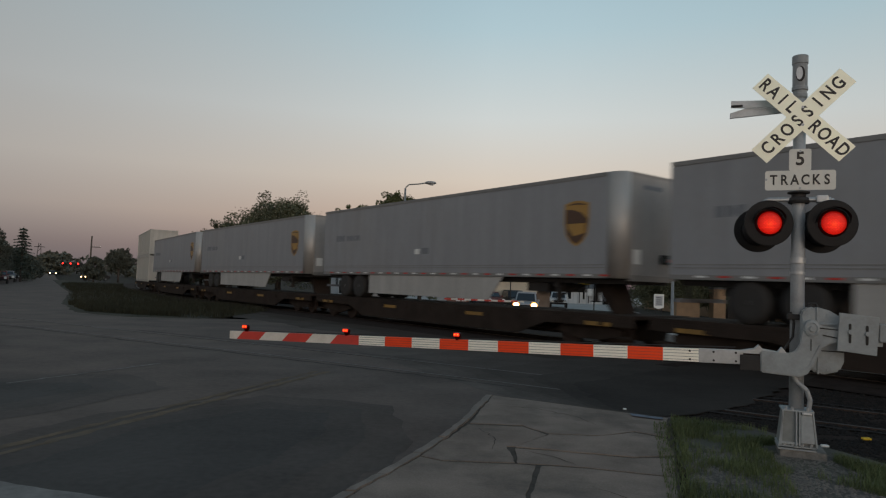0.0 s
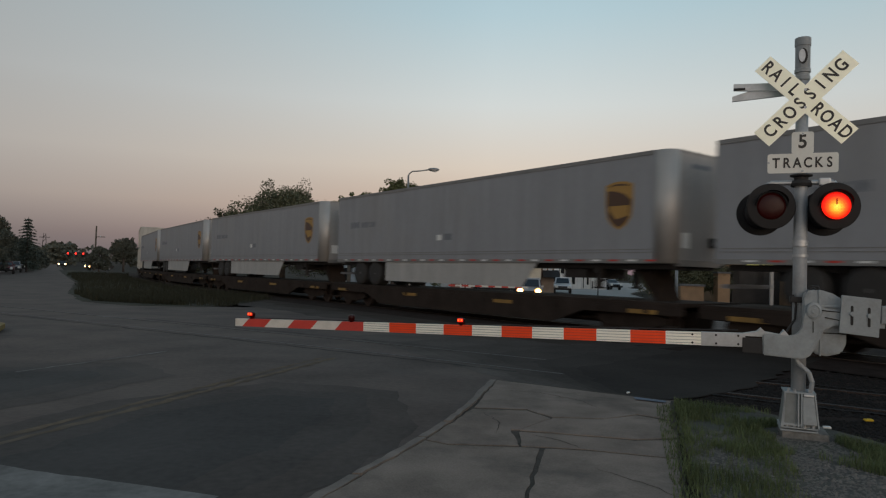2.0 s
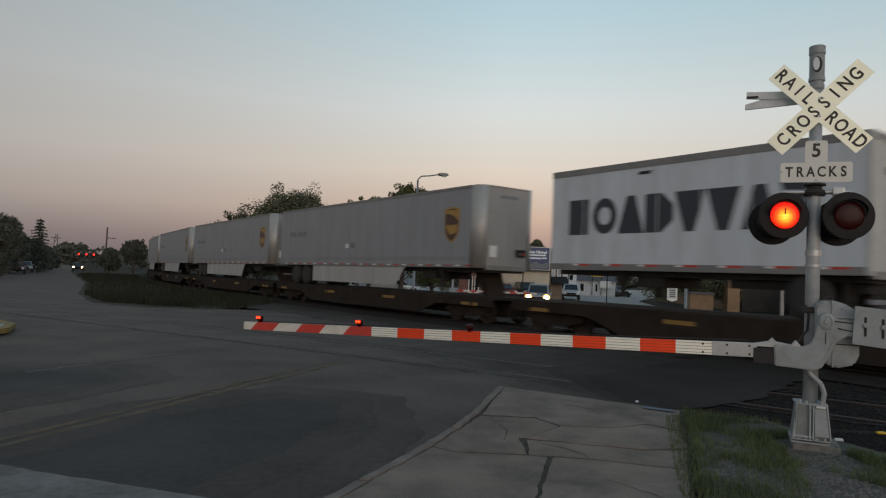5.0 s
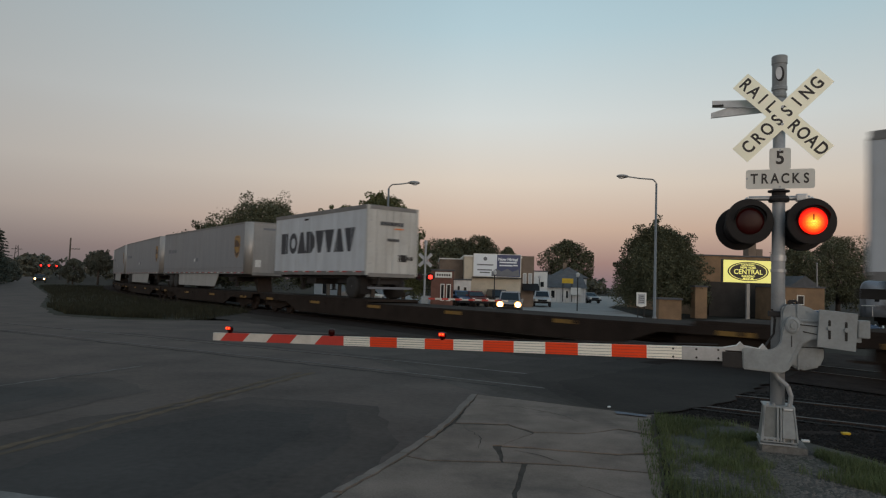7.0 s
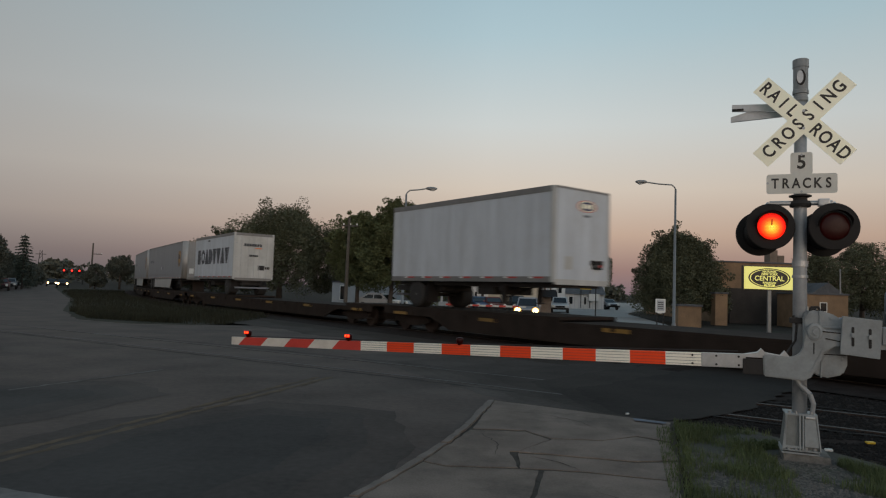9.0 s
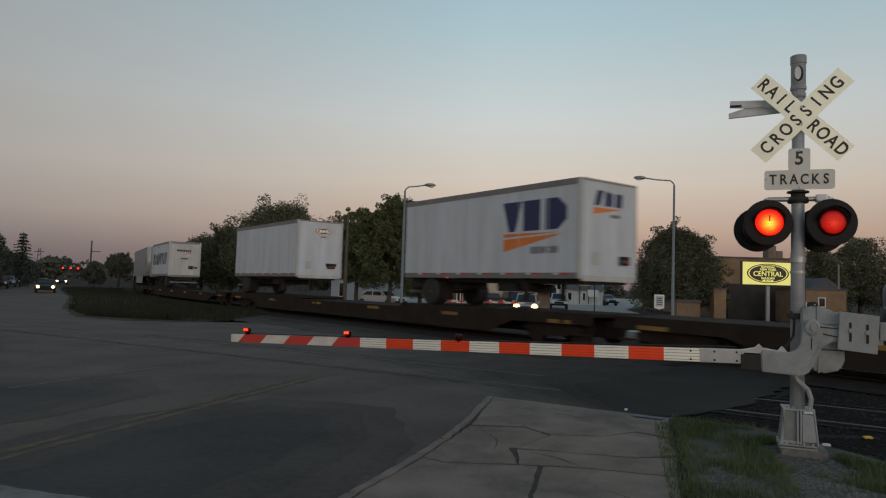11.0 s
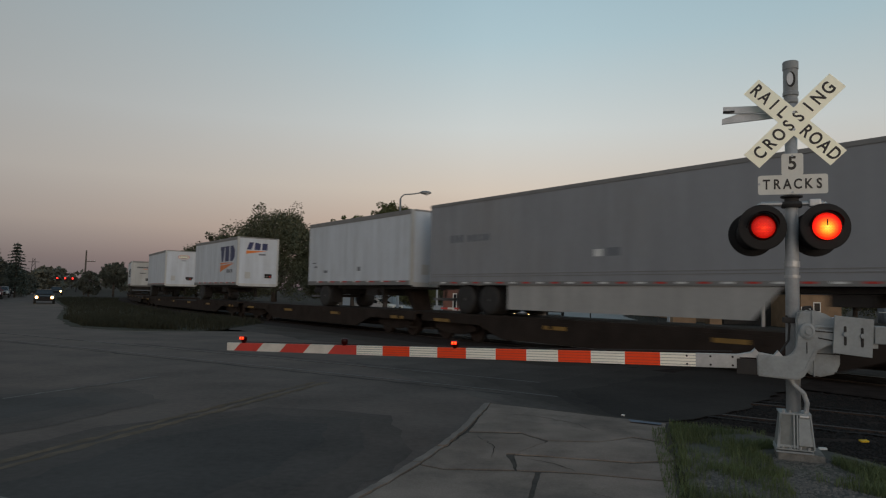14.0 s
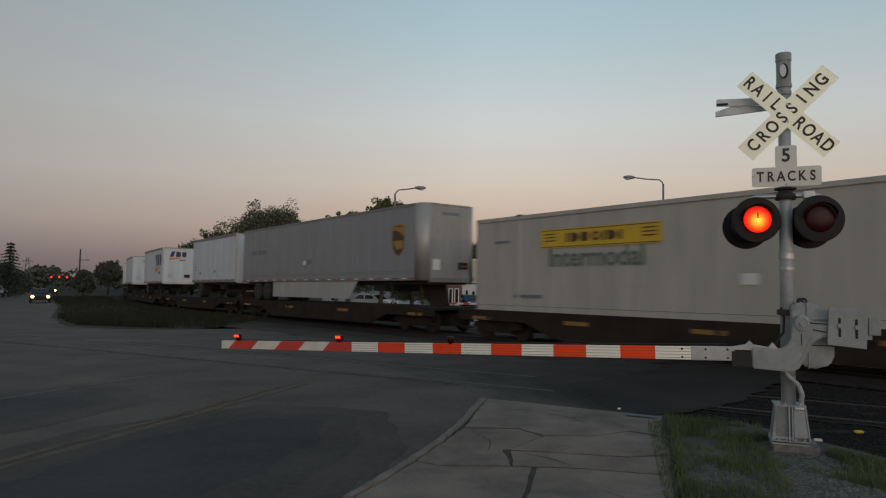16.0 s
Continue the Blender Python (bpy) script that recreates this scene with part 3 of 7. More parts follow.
def build_gate():
    g = thing("crossing_signal", "grey crossing signal mast with crossbuck, red flashing lights and lowered gate", "crossing signal", m=GATE)
    part("mast", lathe([(0.072, 0.35), (0.068, 2.0), (0.062, 3.0), (0.062, 3.86)], 24), ALU, g, "scuffed aluminium mast", True)
    part("mast_band", lathe([(0.078, 2.02), (0.078, 2.08)], 24), GALV, g)
    part("mast_band", lathe([(0.078, 1.90), (0.078, 1.93)], 24), GALV, g)
    cap = part("mast_cap", lathe([(0.066, 3.80), (0.075, 3.815), (0.075, 3.85), (0.068, 3.855), (0.068, 3.885), (0.080, 3.89), (0.080, 3.925), (0.074, 3.93), (0.074, 4.175), (0.080, 4.18), (0.080, 4.262), (0.074, 4.268)], 32), CAST, g, "pale grey bell housing on the mast top", False)
    oval = lambda cx, cz, a, b, y: prism([(cx + a * math.cos(k * math.pi / 10), cz + b * math.sin(k * math.pi / 10)) for k in range(20)], y, -0.05, "y")
    part("bell_opening", oval(-0.004, 4.055, 0.044, 0.085, -0.0765), DARK_STEEL, cap)
    # Added pale oval stands in for the sky seen through the opening.
    part("bell_gong", oval(-0.014, 4.062, 0.032, 0.070, -0.0785), GALV, cap)
    crossbuck(g, pose(0.02, -0.085, 3.585, 0, 0, 0), True)
    br = part("rear_sign", prism([(-0.68, 3.838), (-0.10, 3.815), (-0.10, 3.738), (-0.53, 3.752), (-0.68, 3.765)], 0.07, 0.10), GALV, g, "grey back of a second sign, its blades seen edge on")
    part("rear_blade", prism([(-0.69, 3.705), (-0.53, 3.751), (-0.10, 3.736), (-0.10, 3.685), (-0.69, 3.648)], 0.10, 0.13), GALV, br)
    part("rear_blade_lip", bx(-0.68, -0.56, 0.05, 0.069, 3.765, 3.785, bevel=0.003), DARK_STEEL, br)
    part("rear_sign_clamp", bx(-0.14, 0.05, 0.05, 0.14, 3.70, 3.79, bevel=0.008), GALV, br)
    # number-of-tracks sign
    plate = part("tracks_sign", prism(rounded(-0.335, 0.335, 2.795, 3.005, 0.025), -0.092, -0.088), SIGN_GREY, g, "grey-white number-of-tracks sign")
    part("upper_plate", prism(rounded(-0.105, 0.105, 3.0, 3.235, 0.025), -0.0925, -0.0885), SIGN_GREY, plate)
    lettering("letter", "5", 0.20, INK, plate, pose(0, -0.0945, 3.125) @ Matrix.Diagonal((0.9, 1, 1, 1)), bold=0.005, depth=0.001)
    for i, ch in enumerate("TRACKS"):
        lettering("letter", ch, 0.150, INK, plate, pose(-0.252 + i * 0.101, -0.0945, 2.90) @ Matrix.Diagonal((0.78, 1, 1, 1)), bold=0.0035, depth=0.001)
    for x, z in ((0, 3.21), (0, 2.815), (-0.325, 2.91)):
        part("bolt", tb((x, -0.1, z), (x, -0.09, z), 0.012, seg=10), GALV, plate)
    # light cross arm
    part("cross_arm_hub", lathe([(0.10, 2.66), (0.11, 2.69), (0.10, 2.72), (0.07, 2.73), (0.07, 2.76), (0.11, 2.77), (0.11, 2.785)], 20), DARK_STEEL, g)
    part("cross_arm", bent([(-0.34, -0.02, 2.66), (-0.30, -0.02, 2.70), (0.30, -0.02, 2.70), (0.34, -0.02, 2.66)], 0.026), GALV, g, "grey pipe cross arm")
    part("junction_fitting", bx(0.16, 0.27, -0.09, 0.0, 2.66, 2.74, bevel=0.015), GALV, g)
    units = []
    for x in (-0.30, 0.295):
        units.append(round_light(g, x, -0.16, 2.435, 10, "black round flashing light with red lens"))
    for x in (-0.385, 0.24):
        round_light(g, x, 0.16, 2.385, 186, "black round flashing light facing away")
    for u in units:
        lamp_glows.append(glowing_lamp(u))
    # gate mechanism
    mech = part("gate_mechanism", prism([(0.02, 1.50), (0.07, 1.555), (0.24, 1.56), (0.36, 1.53), (0.50, 1.46), (0.52, 1.42), (0.52, 1.02), (0.47, 0.92), (0.30, 0.88), (0.16, 0.90), (0.08, 0.98), (0.02, 1.15)], -0.17, 0.16), CAST, g, "grey cast gate mechanism case")
    bmesh_bevel(mech, 0.02)
    part("rib", bx(0.20, 0.225, -0.186, -0.15, 1.38, 1.56, bevel=0.006), CAST, mech)
    part("rib", bx(0.24, 0.50, -0.186, -0.15, 1.385, 1.405, bevel=0.006), CAST, mech)
    part("rib", bx(0.215, 0.235, -0.18, -0.15, 0.88, 1.08, bevel=0.006), CAST, mech)
    part("lifting_eye", bent([(0.12, -0.02, 1.55), (0.13, -0.02, 1.59), (0.22, -0.02, 1.595), (0.24, -0.02, 1.55)], 0.014), DARK_STEEL, mech)
    part("lifting_eye", bent([(0.10, -0.10, 1.55), (0.15, -0.10, 1.58), (0.20, -0.10, 1.555)], 0.01), DARK_STEEL, mech)
    arm_pts = [(-0.37, 1.085), (-0.10, 1.075), (-0.035, 1.11), (0.0, 1.17), (0.025, 1.30), (0.06, 1.395), (0.12, 1.435), (0.20, 1.43), (0.26, 1.37), (0.50, 1.36), (0.53, 1.22), (0.36, 1.20), (0.26, 1.15), (0.17, 0.98), (0.10, 0.88), (0.02, 0.84), (-0.36, 0.86)]
    conv = part("conversion_arm", prism(arm_pts, -0.245, -0.185), CAST, g, "light grey curved gate-arm bracket")
    bmesh_bevel(conv, 0.012)
    part("pivot_boss", lathe([(0.085, 0.0), (0.085, 0.012), (0.06, 0.02), (0.058, 0.012), (0.03, 0.014), (0.028, 0.03)], 28, pose(0.14, -0.245, 1.345, 90)), CAST, conv)
    part("web", prism([(0.22, 1.36), (0.50, 1.345), (0.50, 1.335), (0.22, 1.348)], -0.252, -0.2455), DARK_STEEL, conv)
    part("web", prism([(0.26, 1.29), (0.50, 1.255), (0.50, 1.245), (0.26, 1.278)], -0.252, -0.2455), DARK_STEEL, conv)
    part("web", prism([(0.03, 0.905), (0.11, 0.94), (0.235, 1.17), (0.225, 1.18), (0.10, 0.952), (0.03, 0.92)], -0.252, -0.2455), CAST, conv)
    part("web", prism([(0.125, 1.12), (0.135, 1.12), (0.135, 1.235), (0.125, 1.235)], -0.2505, -0.2455), DARK_STEEL, conv)
    for x, z in ((0.06, 1.50), (0.33, 1.49), (0.46, 1.08), (0.33, 0.93), (0.14, 0.94)):
        part("case_bolt", tb((x, -0.182, z), (x, -0.169, z), 0.014, seg=6), CAST, mech)
    part("case_seam", bx(0.03, 0.51, -0.1745, -0.1695, 1.115, 1.125), DARK_STEEL, mech)
    cw = part("counterweight", bx(0.425, 0.855, -0.295, -0.25, 1.125, 1.505, bevel=0.006, m=Matrix.Translation((0.64, 0, 1.315)) @ pose(0, 0, 0, 0, 4.0, 0) @ Matrix.Translation((-0.64, 0, -1.315))), CAST, conv, "pale grey slotted counterweight plate")
    for x, dz in ((0.55, 0.006), (0.735, -0.006)):
        part("slot", prism(rounded(x - 0.015, x + 0.015, 1.215 + dz, 1.31 + dz, 0.014), -0.299, -0.296), DARK_STEEL, cw)
        part("slot", prism(rounded(x - 0.015, x + 0.015, 1.345 + dz, 1.41 + dz, 0.014), -0.299, -0.296), DARK_STEEL, cw)
        part("nut", tb((x, -0.318, 1.328 + dz), (x, -0.2965, 1.328 + dz), 0.024, seg=6), CAST, cw)
    part("counterweight_stop", bx(0.875, 1.01, -0.26, -0.16, 1.245, 1.425, bevel=0.015), CAST, conv)
    part("stop_bar", bx(0.46, 0.92, -0.235, -0.20, 1.20, 1.41, bevel=0.006), CAST, conv)
    ad = part("arm_adapter", bx(-0.56, -0.36, -0.23, -0.19, 0.87, 1.03, bevel=0.008), DARK_STEEL, g, "dark steel gate-arm hinge")
    part("hinge_plate", prism([(-0.60, 1.06), (-0.42, 1.10), (-0.38, 1.14), (-0.34, 1.10), (-0.20, 1.08), (-0.16, 1.13), (-0.12, 1.08), (-0.12, 1.05), (-0.60, 1.045)], -0.22, -0.10), GALV, ad)
    part("cable", bent([(-0.14, -0.15, 1.10), (-0.10, -0.10, 1.16), (-0.05, -0.08, 1.24), (-0.04, -0.08, 1.40), (-0.07, -0.07, 1.50)], 0.012, 8), DARK_STEEL, g)
    part("clamp", bx(-0.10, 0.02, -0.10, 0.02, 1.42, 1.48, bevel=0.012), DARK_STEEL, g)
    for ob in (mech, conv, *mech.children_recursive, *conv.children_recursive):
        for v in ob.data.vertices:
            v.co.x = -0.02 + (v.co.x + 0.02) * 0.80 if v.co.x > -0.02 else v.co.x
    # conduit and pedestal
    part("conduit", bent([(-0.06, -0.14, 0.86), (-0.01, -0.13, 0.78), (0.08, -0.13, 0.70), (0.115, -0.115, 0.60), (0.105, -0.09, 0.48)], 0.024), ALU, g, "grey flexible conduit")
    bm = bmesh.new()
    for z, w in ((0.13, 0.170), (0.47, 0.135)):
        for x, y in ((-w, -w), (w, -w), (w, w), (-w, w)):
            bm.verts.new((x, y, z))
    bm.verts.ensure_lookup_table()
    for f in ((0, 1, 5, 4), (1, 2, 6, 5), (2, 3, 7, 6), (3, 0, 4, 7), (4, 5, 6, 7), (3, 2, 1, 0)):
        bm.faces.new([bm.verts[i] for i in f])
    ped = part("pedestal", bm, PEDESTAL_SHADE, g, "flared grey pedestal with bolted flanges")
    tilt = Matrix.Translation((0, -0.170, 0.13)) @ pose(0, 0, 0, -5.9)           # the sloping front
    part("front_panel", prism([(0.028, 0.035), (0.158, 0.035), (0.128, 0.315), (0.028, 0.315)], -0.030, -0.001, "y", tilt), CAST, ped, "light grey removable cover")
    for xa, xb in ((-0.172, -0.136), (-0.156, -0.142), (-0.016, -0.014), (0.014, 0.016), (0.172, 0.138)):
        part("flange", prism([(xa - 0.007, 0.0), (xa + 0.007, 0.0), (xb + 0.007, 0.342), (xb - 0.007, 0.342)], -0.034, 0.004, "y", tilt), CAST, ped)
    part("front_sill", bx(-0.165, 0.02, -0.026, -0.001, 0.012, 0.035, bevel=0.004, m=tilt), CAST, ped)
    part("cover_hasp", bx(0.035, 0.125, -0.045, -0.02, 0.318, 0.342, bevel=0.006, m=tilt), GALV, ped)
    part("cap_plate", bx(-0.150, 0.150, -0.150, 0.150, 0.47, 0.488, bevel=0.004), CAST, ped)
    part("foot_plate", bx(-0.185, 0.165, -0.195, 0.172, 0.115, 0.13, bevel=0.004), CAST, ped)
    part("base_plate", bx(-0.185, 0.165, -0.200, 0.172, 0.085, 0.103, bevel=0.004), CAST, ped)
    for x, z in ((-0.12, 0.13), (-0.05, 0.13), (0.04, 0.13), (0.12, 0.13), (-0.11, 0.488), (-0.05, 0.488), (0.09, 0.488)):
        part("bolt", tb((x, -0.182 if z < 0.2 else -0.135, z), (x, -0.182 if z < 0.2 else -0.135, z + 0.028), 0.014, seg=6), GALV, ped)
    foot = part("footing", bx(-0.17, 0.27, -0.19, 0.25, -0.35, 0.085, bevel=0.03), FOOTING, g, "rough concrete footing")
    # the striped arm, drooping a little to its tip
    arm = part("gate_arm", bx(-7.2, -0.96, -0.205, -0.165, -0.045, 0.045, bevel=0.004), GALV, g, "striped red and white gate arm")
    arm.matrix_local = Matrix.Translation((0, 0, 0.967 + 0.028 * 1.72)) @ pose(0, 0, 0, 0, -1.6, 0)
    edges = [-0.96 - 0.379 * i for i in range(17)] + [-7.2]
    for i, (b, a) in enumerate(zip(edges, edges[1:])):
        h = lambda x: 0.071 + (x + 0.96) * 0.0028
        slant = 0.055 if i >= 11 else 0.0
        sa, sb = (slant if i < 16 else 0.0), (slant if i > 11 else 0.0)
        white = i % 2 == 0
        # Dull copies paint the weaker light returned by stripes near the tip.
        far = i >= 11
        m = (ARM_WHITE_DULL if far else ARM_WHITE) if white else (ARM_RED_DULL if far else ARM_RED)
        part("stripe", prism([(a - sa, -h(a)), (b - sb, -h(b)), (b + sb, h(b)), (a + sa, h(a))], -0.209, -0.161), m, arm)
        if not far:
            for k in range(4):
                zz = h(a) * (-0.72 + 0.48 * k)
                part("groove", bx(a + 0.004, b - 0.004, -0.2115, -0.2085, zz - 0.0025, zz + 0.0025), CAST if white else ARM_RED_DULL, arm)
    part("arm_sleeve", bx(-0.97, -0.53, -0.213, -0.157, -0.075, 0.075, bevel=0.006), GALV, arm, "galvanised arm sleeve")
    for x in (-0.60, -0.82, -1.06):
        for z in (-0.045, 0.045):
            part("bolt", tb((x, -0.222, z), (x, -0.212, z), 0.012, seg=8), DARK_STEEL, arm)
    for x in (-6.93, -5.32, -3.76):
        lt = part("arm_light", lathe([(0.03, 0.055), (0.03, 0.075), (0.042, 0.08), (0.045, 0.13), (0.038, 0.145), (0.02, 0.15)], 20, pose(x, -0.185, 0)), LENS_DARK, arm, "small red gate-arm light", True)
        gl = part("lamp_glow", bx(x - 0.036, x + 0.036, -0.241, -0.229, 0.104, 0.143, bevel=0.005), LENS_LIT, lt, "glowing red lamp", True)
        for dx in (-0.020, 0.018):
            part("lamp_core", lathe([(0.009, 0.0), (0.007, 0.003), (0.002, 0.004)], 12, pose(x + dx, -0.2412, 0.125, 90)), LENS_CORE, gl)
        lamp_glows.append(gl)
    part("arm_wire", bent([(-0.60, -0.16, 0.10), (-2.0, -0.16, 0.085), (-3.76, -0.16, 0.078), (-5.32, -0.16, 0.07), (-6.93, -0.16, 0.065)], 0.006, 6), DARK_STEEL, arm)
    return g


def rounded(x0, x1, z0, z1, r):
    out = []
    for cx, cz, a0 in ((x1 - r, z1 - r, 0), (x0 + r, z1 - r, 90), (x0 + r, z0 + r, 180), (x1 - r, z0 + r, 270)):
        out += [(cx + r * math.cos(radians(a0 + k * 22.5)), cz + r * math.sin(radians(a0 + k * 22.5))) for k in range(5)]
    return out


def bmesh_bevel(ob, w):
    bm = bmesh.new()
    bm.from_mesh(ob.data)
    bmesh.ops.bevel(bm, geom=[e for e in bm.edges if len(e.link_faces) == 2 and e.calc_face_angle(0) > 0.5], offset=w, segments=2, affect="EDGES", clamp_overlap=True)
    bm.to_mesh(ob.data)
    bm.free()


# ---- the train ----
train = []                          # (thing, middle of it in train metres, height, half wheelbase)
DECK = 0.98
W2 = 1.29


def wheel_pair(parent, y, z, r=0.50):
    for sx in (-1, 1):
        w = part("tyre", lathe([(r * 0.62, -0.27), (r * 0.97, -0.27), (r, -0.22), (r, 0.22), (r * 0.97, 0.27), (r * 0.62, 0.27)], 24, pose(sx * 0.95, y, z, 0, 90, 0)), TYRE, parent, "", True)
        part("wheel_rim", lathe([(0.31, -0.25), (0.29, -0.18), (0.12, -0.15), (0.10, -0.26), (0.05, -0.27)] if sx < 0 else [(0.31, 0.25), (0.29, 0.18), (0.12, 0.15), (0.10, 0.26), (0.05, 0.27)], 20, pose(sx * 0.95, y, z, 0, 90, 0)), RIM, w)


def emblem_shield(parent, x, y, z, s):
    out = [(-0.5, 0.62), (-0.25, 0.70), (0.0, 0.72), (0.25, 0.70), (0.5, 0.62), (0.5, 0.0), (0.44, -0.35), (0.25, -0.58), (0.0, -0.72), (-0.25, -0.58), (-0.44, -0.35), (-0.5, 0.0)]
    e = part("emblem", prism([(y + a * s, z + b * s) for a, b in out], x - 0.006, x - 0.001, "x"), GOLD, parent, "brown and gold shield emblem")
    part("emblem_field", prism([(y + a * s * 0.88, z + b * s * 0.9) for a, b in out], x - 0.009, x - 0.0065, "x"), BROWN, e)
    part("emblem_arc", prism([(y + a * s, z + b * s) for a, b in ((-0.44, 0.15), (-0.2, 0.33), (0.1, 0.43), (0.44, 0.46), (0.44, 0.56), (0.1, 0.6), (-0.44, 0.56))], x - 0.012, x - 0.0095, "x"), GOLD, e)
    part("emblem_band", prism([(y + a * s, z + b * s) for a, b in ((-0.36, 0.0), (0.36, 0.0), (0.36, -0.12), (0.1, -0.4), (-0.36, -0.3))], x - 0.012, x - 0.0095, "x"), GOLD, e)


def side_shapes(parent, x, shapes, material, label):
    """Plain marking shapes on a flank: outlines in (along, up); the flank's reader sees the nose of the trailer on the left."""
    for pts in shapes:
        p = part("marking", prism(pts, x - 0.004, x - 0.001, "x"), material, parent, label)
    return p


def block_word(y0, z0, h, w, kinds, gap=0.12):
    """Plain blocks of a word's size, from the nose towards the tail (falling y)."""
    out, y = [], y0
    for k in kinds:
        if k == "O":
            ring = [(y - w / 2 + w / 2 * math.cos(a), z0 + h / 2 + h / 2 * math.sin(a)) for a in (i * math.pi / 8 for i in range(16))]
            inner = [(y - w / 2 + w / 4 * math.cos(a), z0 + h / 2 + h / 4 * math.sin(a)) for a in (i * math.pi / 8 for i in range(16))]
            for i in range(16):
                j = (i + 1) % 16
                out.append([ring[i], ring[j], inner[j], inner[i]])
        elif k == "A":
            out.append([(y, z0), (y - w * 0.34, z0 + h), (y - w * 0.66, z0 + h), (y - w, z0)])
        elif k == "V":
            out.append([(y, z0 + h), (y - w * 0.34, z0), (y - w * 0.66, z0), (y - w, z0 + h)])
        elif k == "D":
            out.append([(y, z0), (y, z0 + h), (y - w * 0.6, z0 + h), (y - w, z0 + h * 0.7), (y - w, z0 + h * 0.3), (y - w * 0.6, z0)])
        elif k == "I":
            out.append([(y, z0), (y, z0 + h), (y - w * 0.35, z0 + h), (y - w * 0.35, z0)])
        else:
            out.append([(y, z0), (y, z0 + h), (y - w * 0.85, z0 + h), (y - w * 0.85, z0)])
        y -= w * (0.35 if k == "I" else 1) + gap * w
    return out


def trailer(name, label, front, rear, look_of, group):
    """A road trailer riding on the train; its nose leads."""
    L, mid = front - rear, (front + rear) / 2
    t = thing(name, label, "trailer", group)
    grey = look_of == "parcel"
    doors = look_of == "wide_word"      # the others ride tail first
    z0, z1 = 1.05, 3.92                 # floor line and roof above the deck
    hl = L / 2
    skin = TRAILER_GREY if grey else TRAILER_WHITE
    part("body", bx(-W2, W2, -hl + (0.42 if grey else 0.06), hl, z0, z1, bevel=0.02), skin, t)
    part("roof_rail", bx(-W2 - 0.016, -W2 + 0.05, -hl + (0.49 if grey else 0.11), hl + 0.005, z1 - (0.10 if grey else 0.17), z1 + 0.012, bevel=0.006), RAIL_TRIM, t, "grey roof rail")
    part("bottom_rail", bx(-W2 - 0.014, -W2 + 0.05, -hl + (0.49 if grey else 0.11), hl + 0.005, z0 - 0.06, z0 + (0.06 if grey else 0.12), bevel=0.006), RAIL_TRIM, t, "grey bottom rail")
    part("far_bottom_rail", bx(W2 - 0.05, W2 + 0.012, -hl + 0.06, hl, z0 - 0.06, z0 + 0.10, bevel=0.006), RAIL_TRIM, t)
    part("nose_panel", bx(-W2 + 0.06, W2 - 0.06, hl, hl + 0.05, z0 + 0.05, z1 - 0.08, bevel=0.03), skin, t)
    # panel seams on the flank
    if not grey:
        n = int(L / 1.22)
        for i in range(1, n):
            part("seam", bx(-W2 - 0.006, -W2 + 0.01, -hl + i * L / n - 0.012, -hl + i * L / n + 0.012, z0 + 0.13, z1 - 0.18), skin, t)
    else:
        for z in (z0 + 0.22, z0 + 0.30):
            part("flank_rib", bx(-W2 - 0.008, -W2 + 0.01, -hl + 0.51, hl - 0.1, z, z + 0.018), RAIL_TRIM, t)
    # rear frame and doors
    if grey:
        arc = [(-W2 - 0.012 + 0.34 * (1 - math.cos(radians(a))), -hl + 0.30 - 0.34 * math.sin(radians(a))) for a in range(0, 91, 9)]
        near = [(-W2 - 0.012, -hl + 0.48)] + arc + [(-W2 + 0.33, -hl + 0.48)]
        part("corner_post", prism(near, z0 - 0.05, z1 + 0.004, "z"), BRIGHT_POST, t, "bright rounded stainless corner", True)
        part("far_corner_post", prism([(-x, y) for x, y in near], z0 - 0.05, z1 + 0.004, "z"), BRIGHT_POST, t, "", True)
    else:
        part("corner_post", bx(-W2 - 0.012, -W2 + 0.11, -hl, -hl + 0.10, z0 - 0.05, z1 + 0.008, bevel=0.01), TRAILER_DOOR, t, "white corner post")
        part("far_corner_post", bx(W2 - 0.10, W2 + 0.01, -hl, -hl + 0.10, z0 - 0.05, z1 + 0.008, bevel=0.01), TRAILER_DOOR, t)
    if doors:
        part("rear_header", bx(-W2 + 0.11, W2 - 0.10, -hl, -hl + 0.08, z1 - 0.16, z1 + 0.006, bevel=0.008), GREY_DOOR if grey else RAIL_TRIM, t)
        part("rear_sill", bx(-W2 + 0.11, W2 - 0.10, -hl - 0.01, -hl + 0.10, z0 - 0.12, z0 + 0.04, bevel=0.008), RAIL_TRIM, t)
        for a, b in ((-W2 + 0.115, -0.008), (0.008, W2 - 0.105)):
            d = part("door", bx(a, b, -hl + 0.012, -hl + 0.05, z0 + 0.045, z1 - 0.165, bevel=0.008), GREY_DOOR if grey else TRAILER_DOOR, t, "closed rear door")
            for x in (a + (b - a) * 0.3, a + (b - a) * 0.72):
                part("lock_rod", tb((x, -hl - 0.004, z0 + 0.04), (x, -hl - 0.004, z1 - 0.18), 0.014, seg=8), GALV, d)
            for z in (z0 + 0.4, z0 + 1.3, z0 + 2.2):
                xx = a if a < -0.5 else b - 0.1
                part("hinge", bx(xx, xx + 0.1, -hl - 0.006, -hl + 0.011, z, z + 0.06), GALV, d)
        part("document_plate", bx(0.30, 0.72, -hl - 0.004, -hl + 0.011, z0 + 0.55, z0 + 0.85), DARK_STEEL if not grey else SIGN_GREY, t)
        part("door_label", bx(0.75, 1.05, -hl - 0.004, -hl + 0.011, z0 + 0.62, z0 + 0.78), INK, t)
    else:
        nx = 0.335 if grey else 0.11
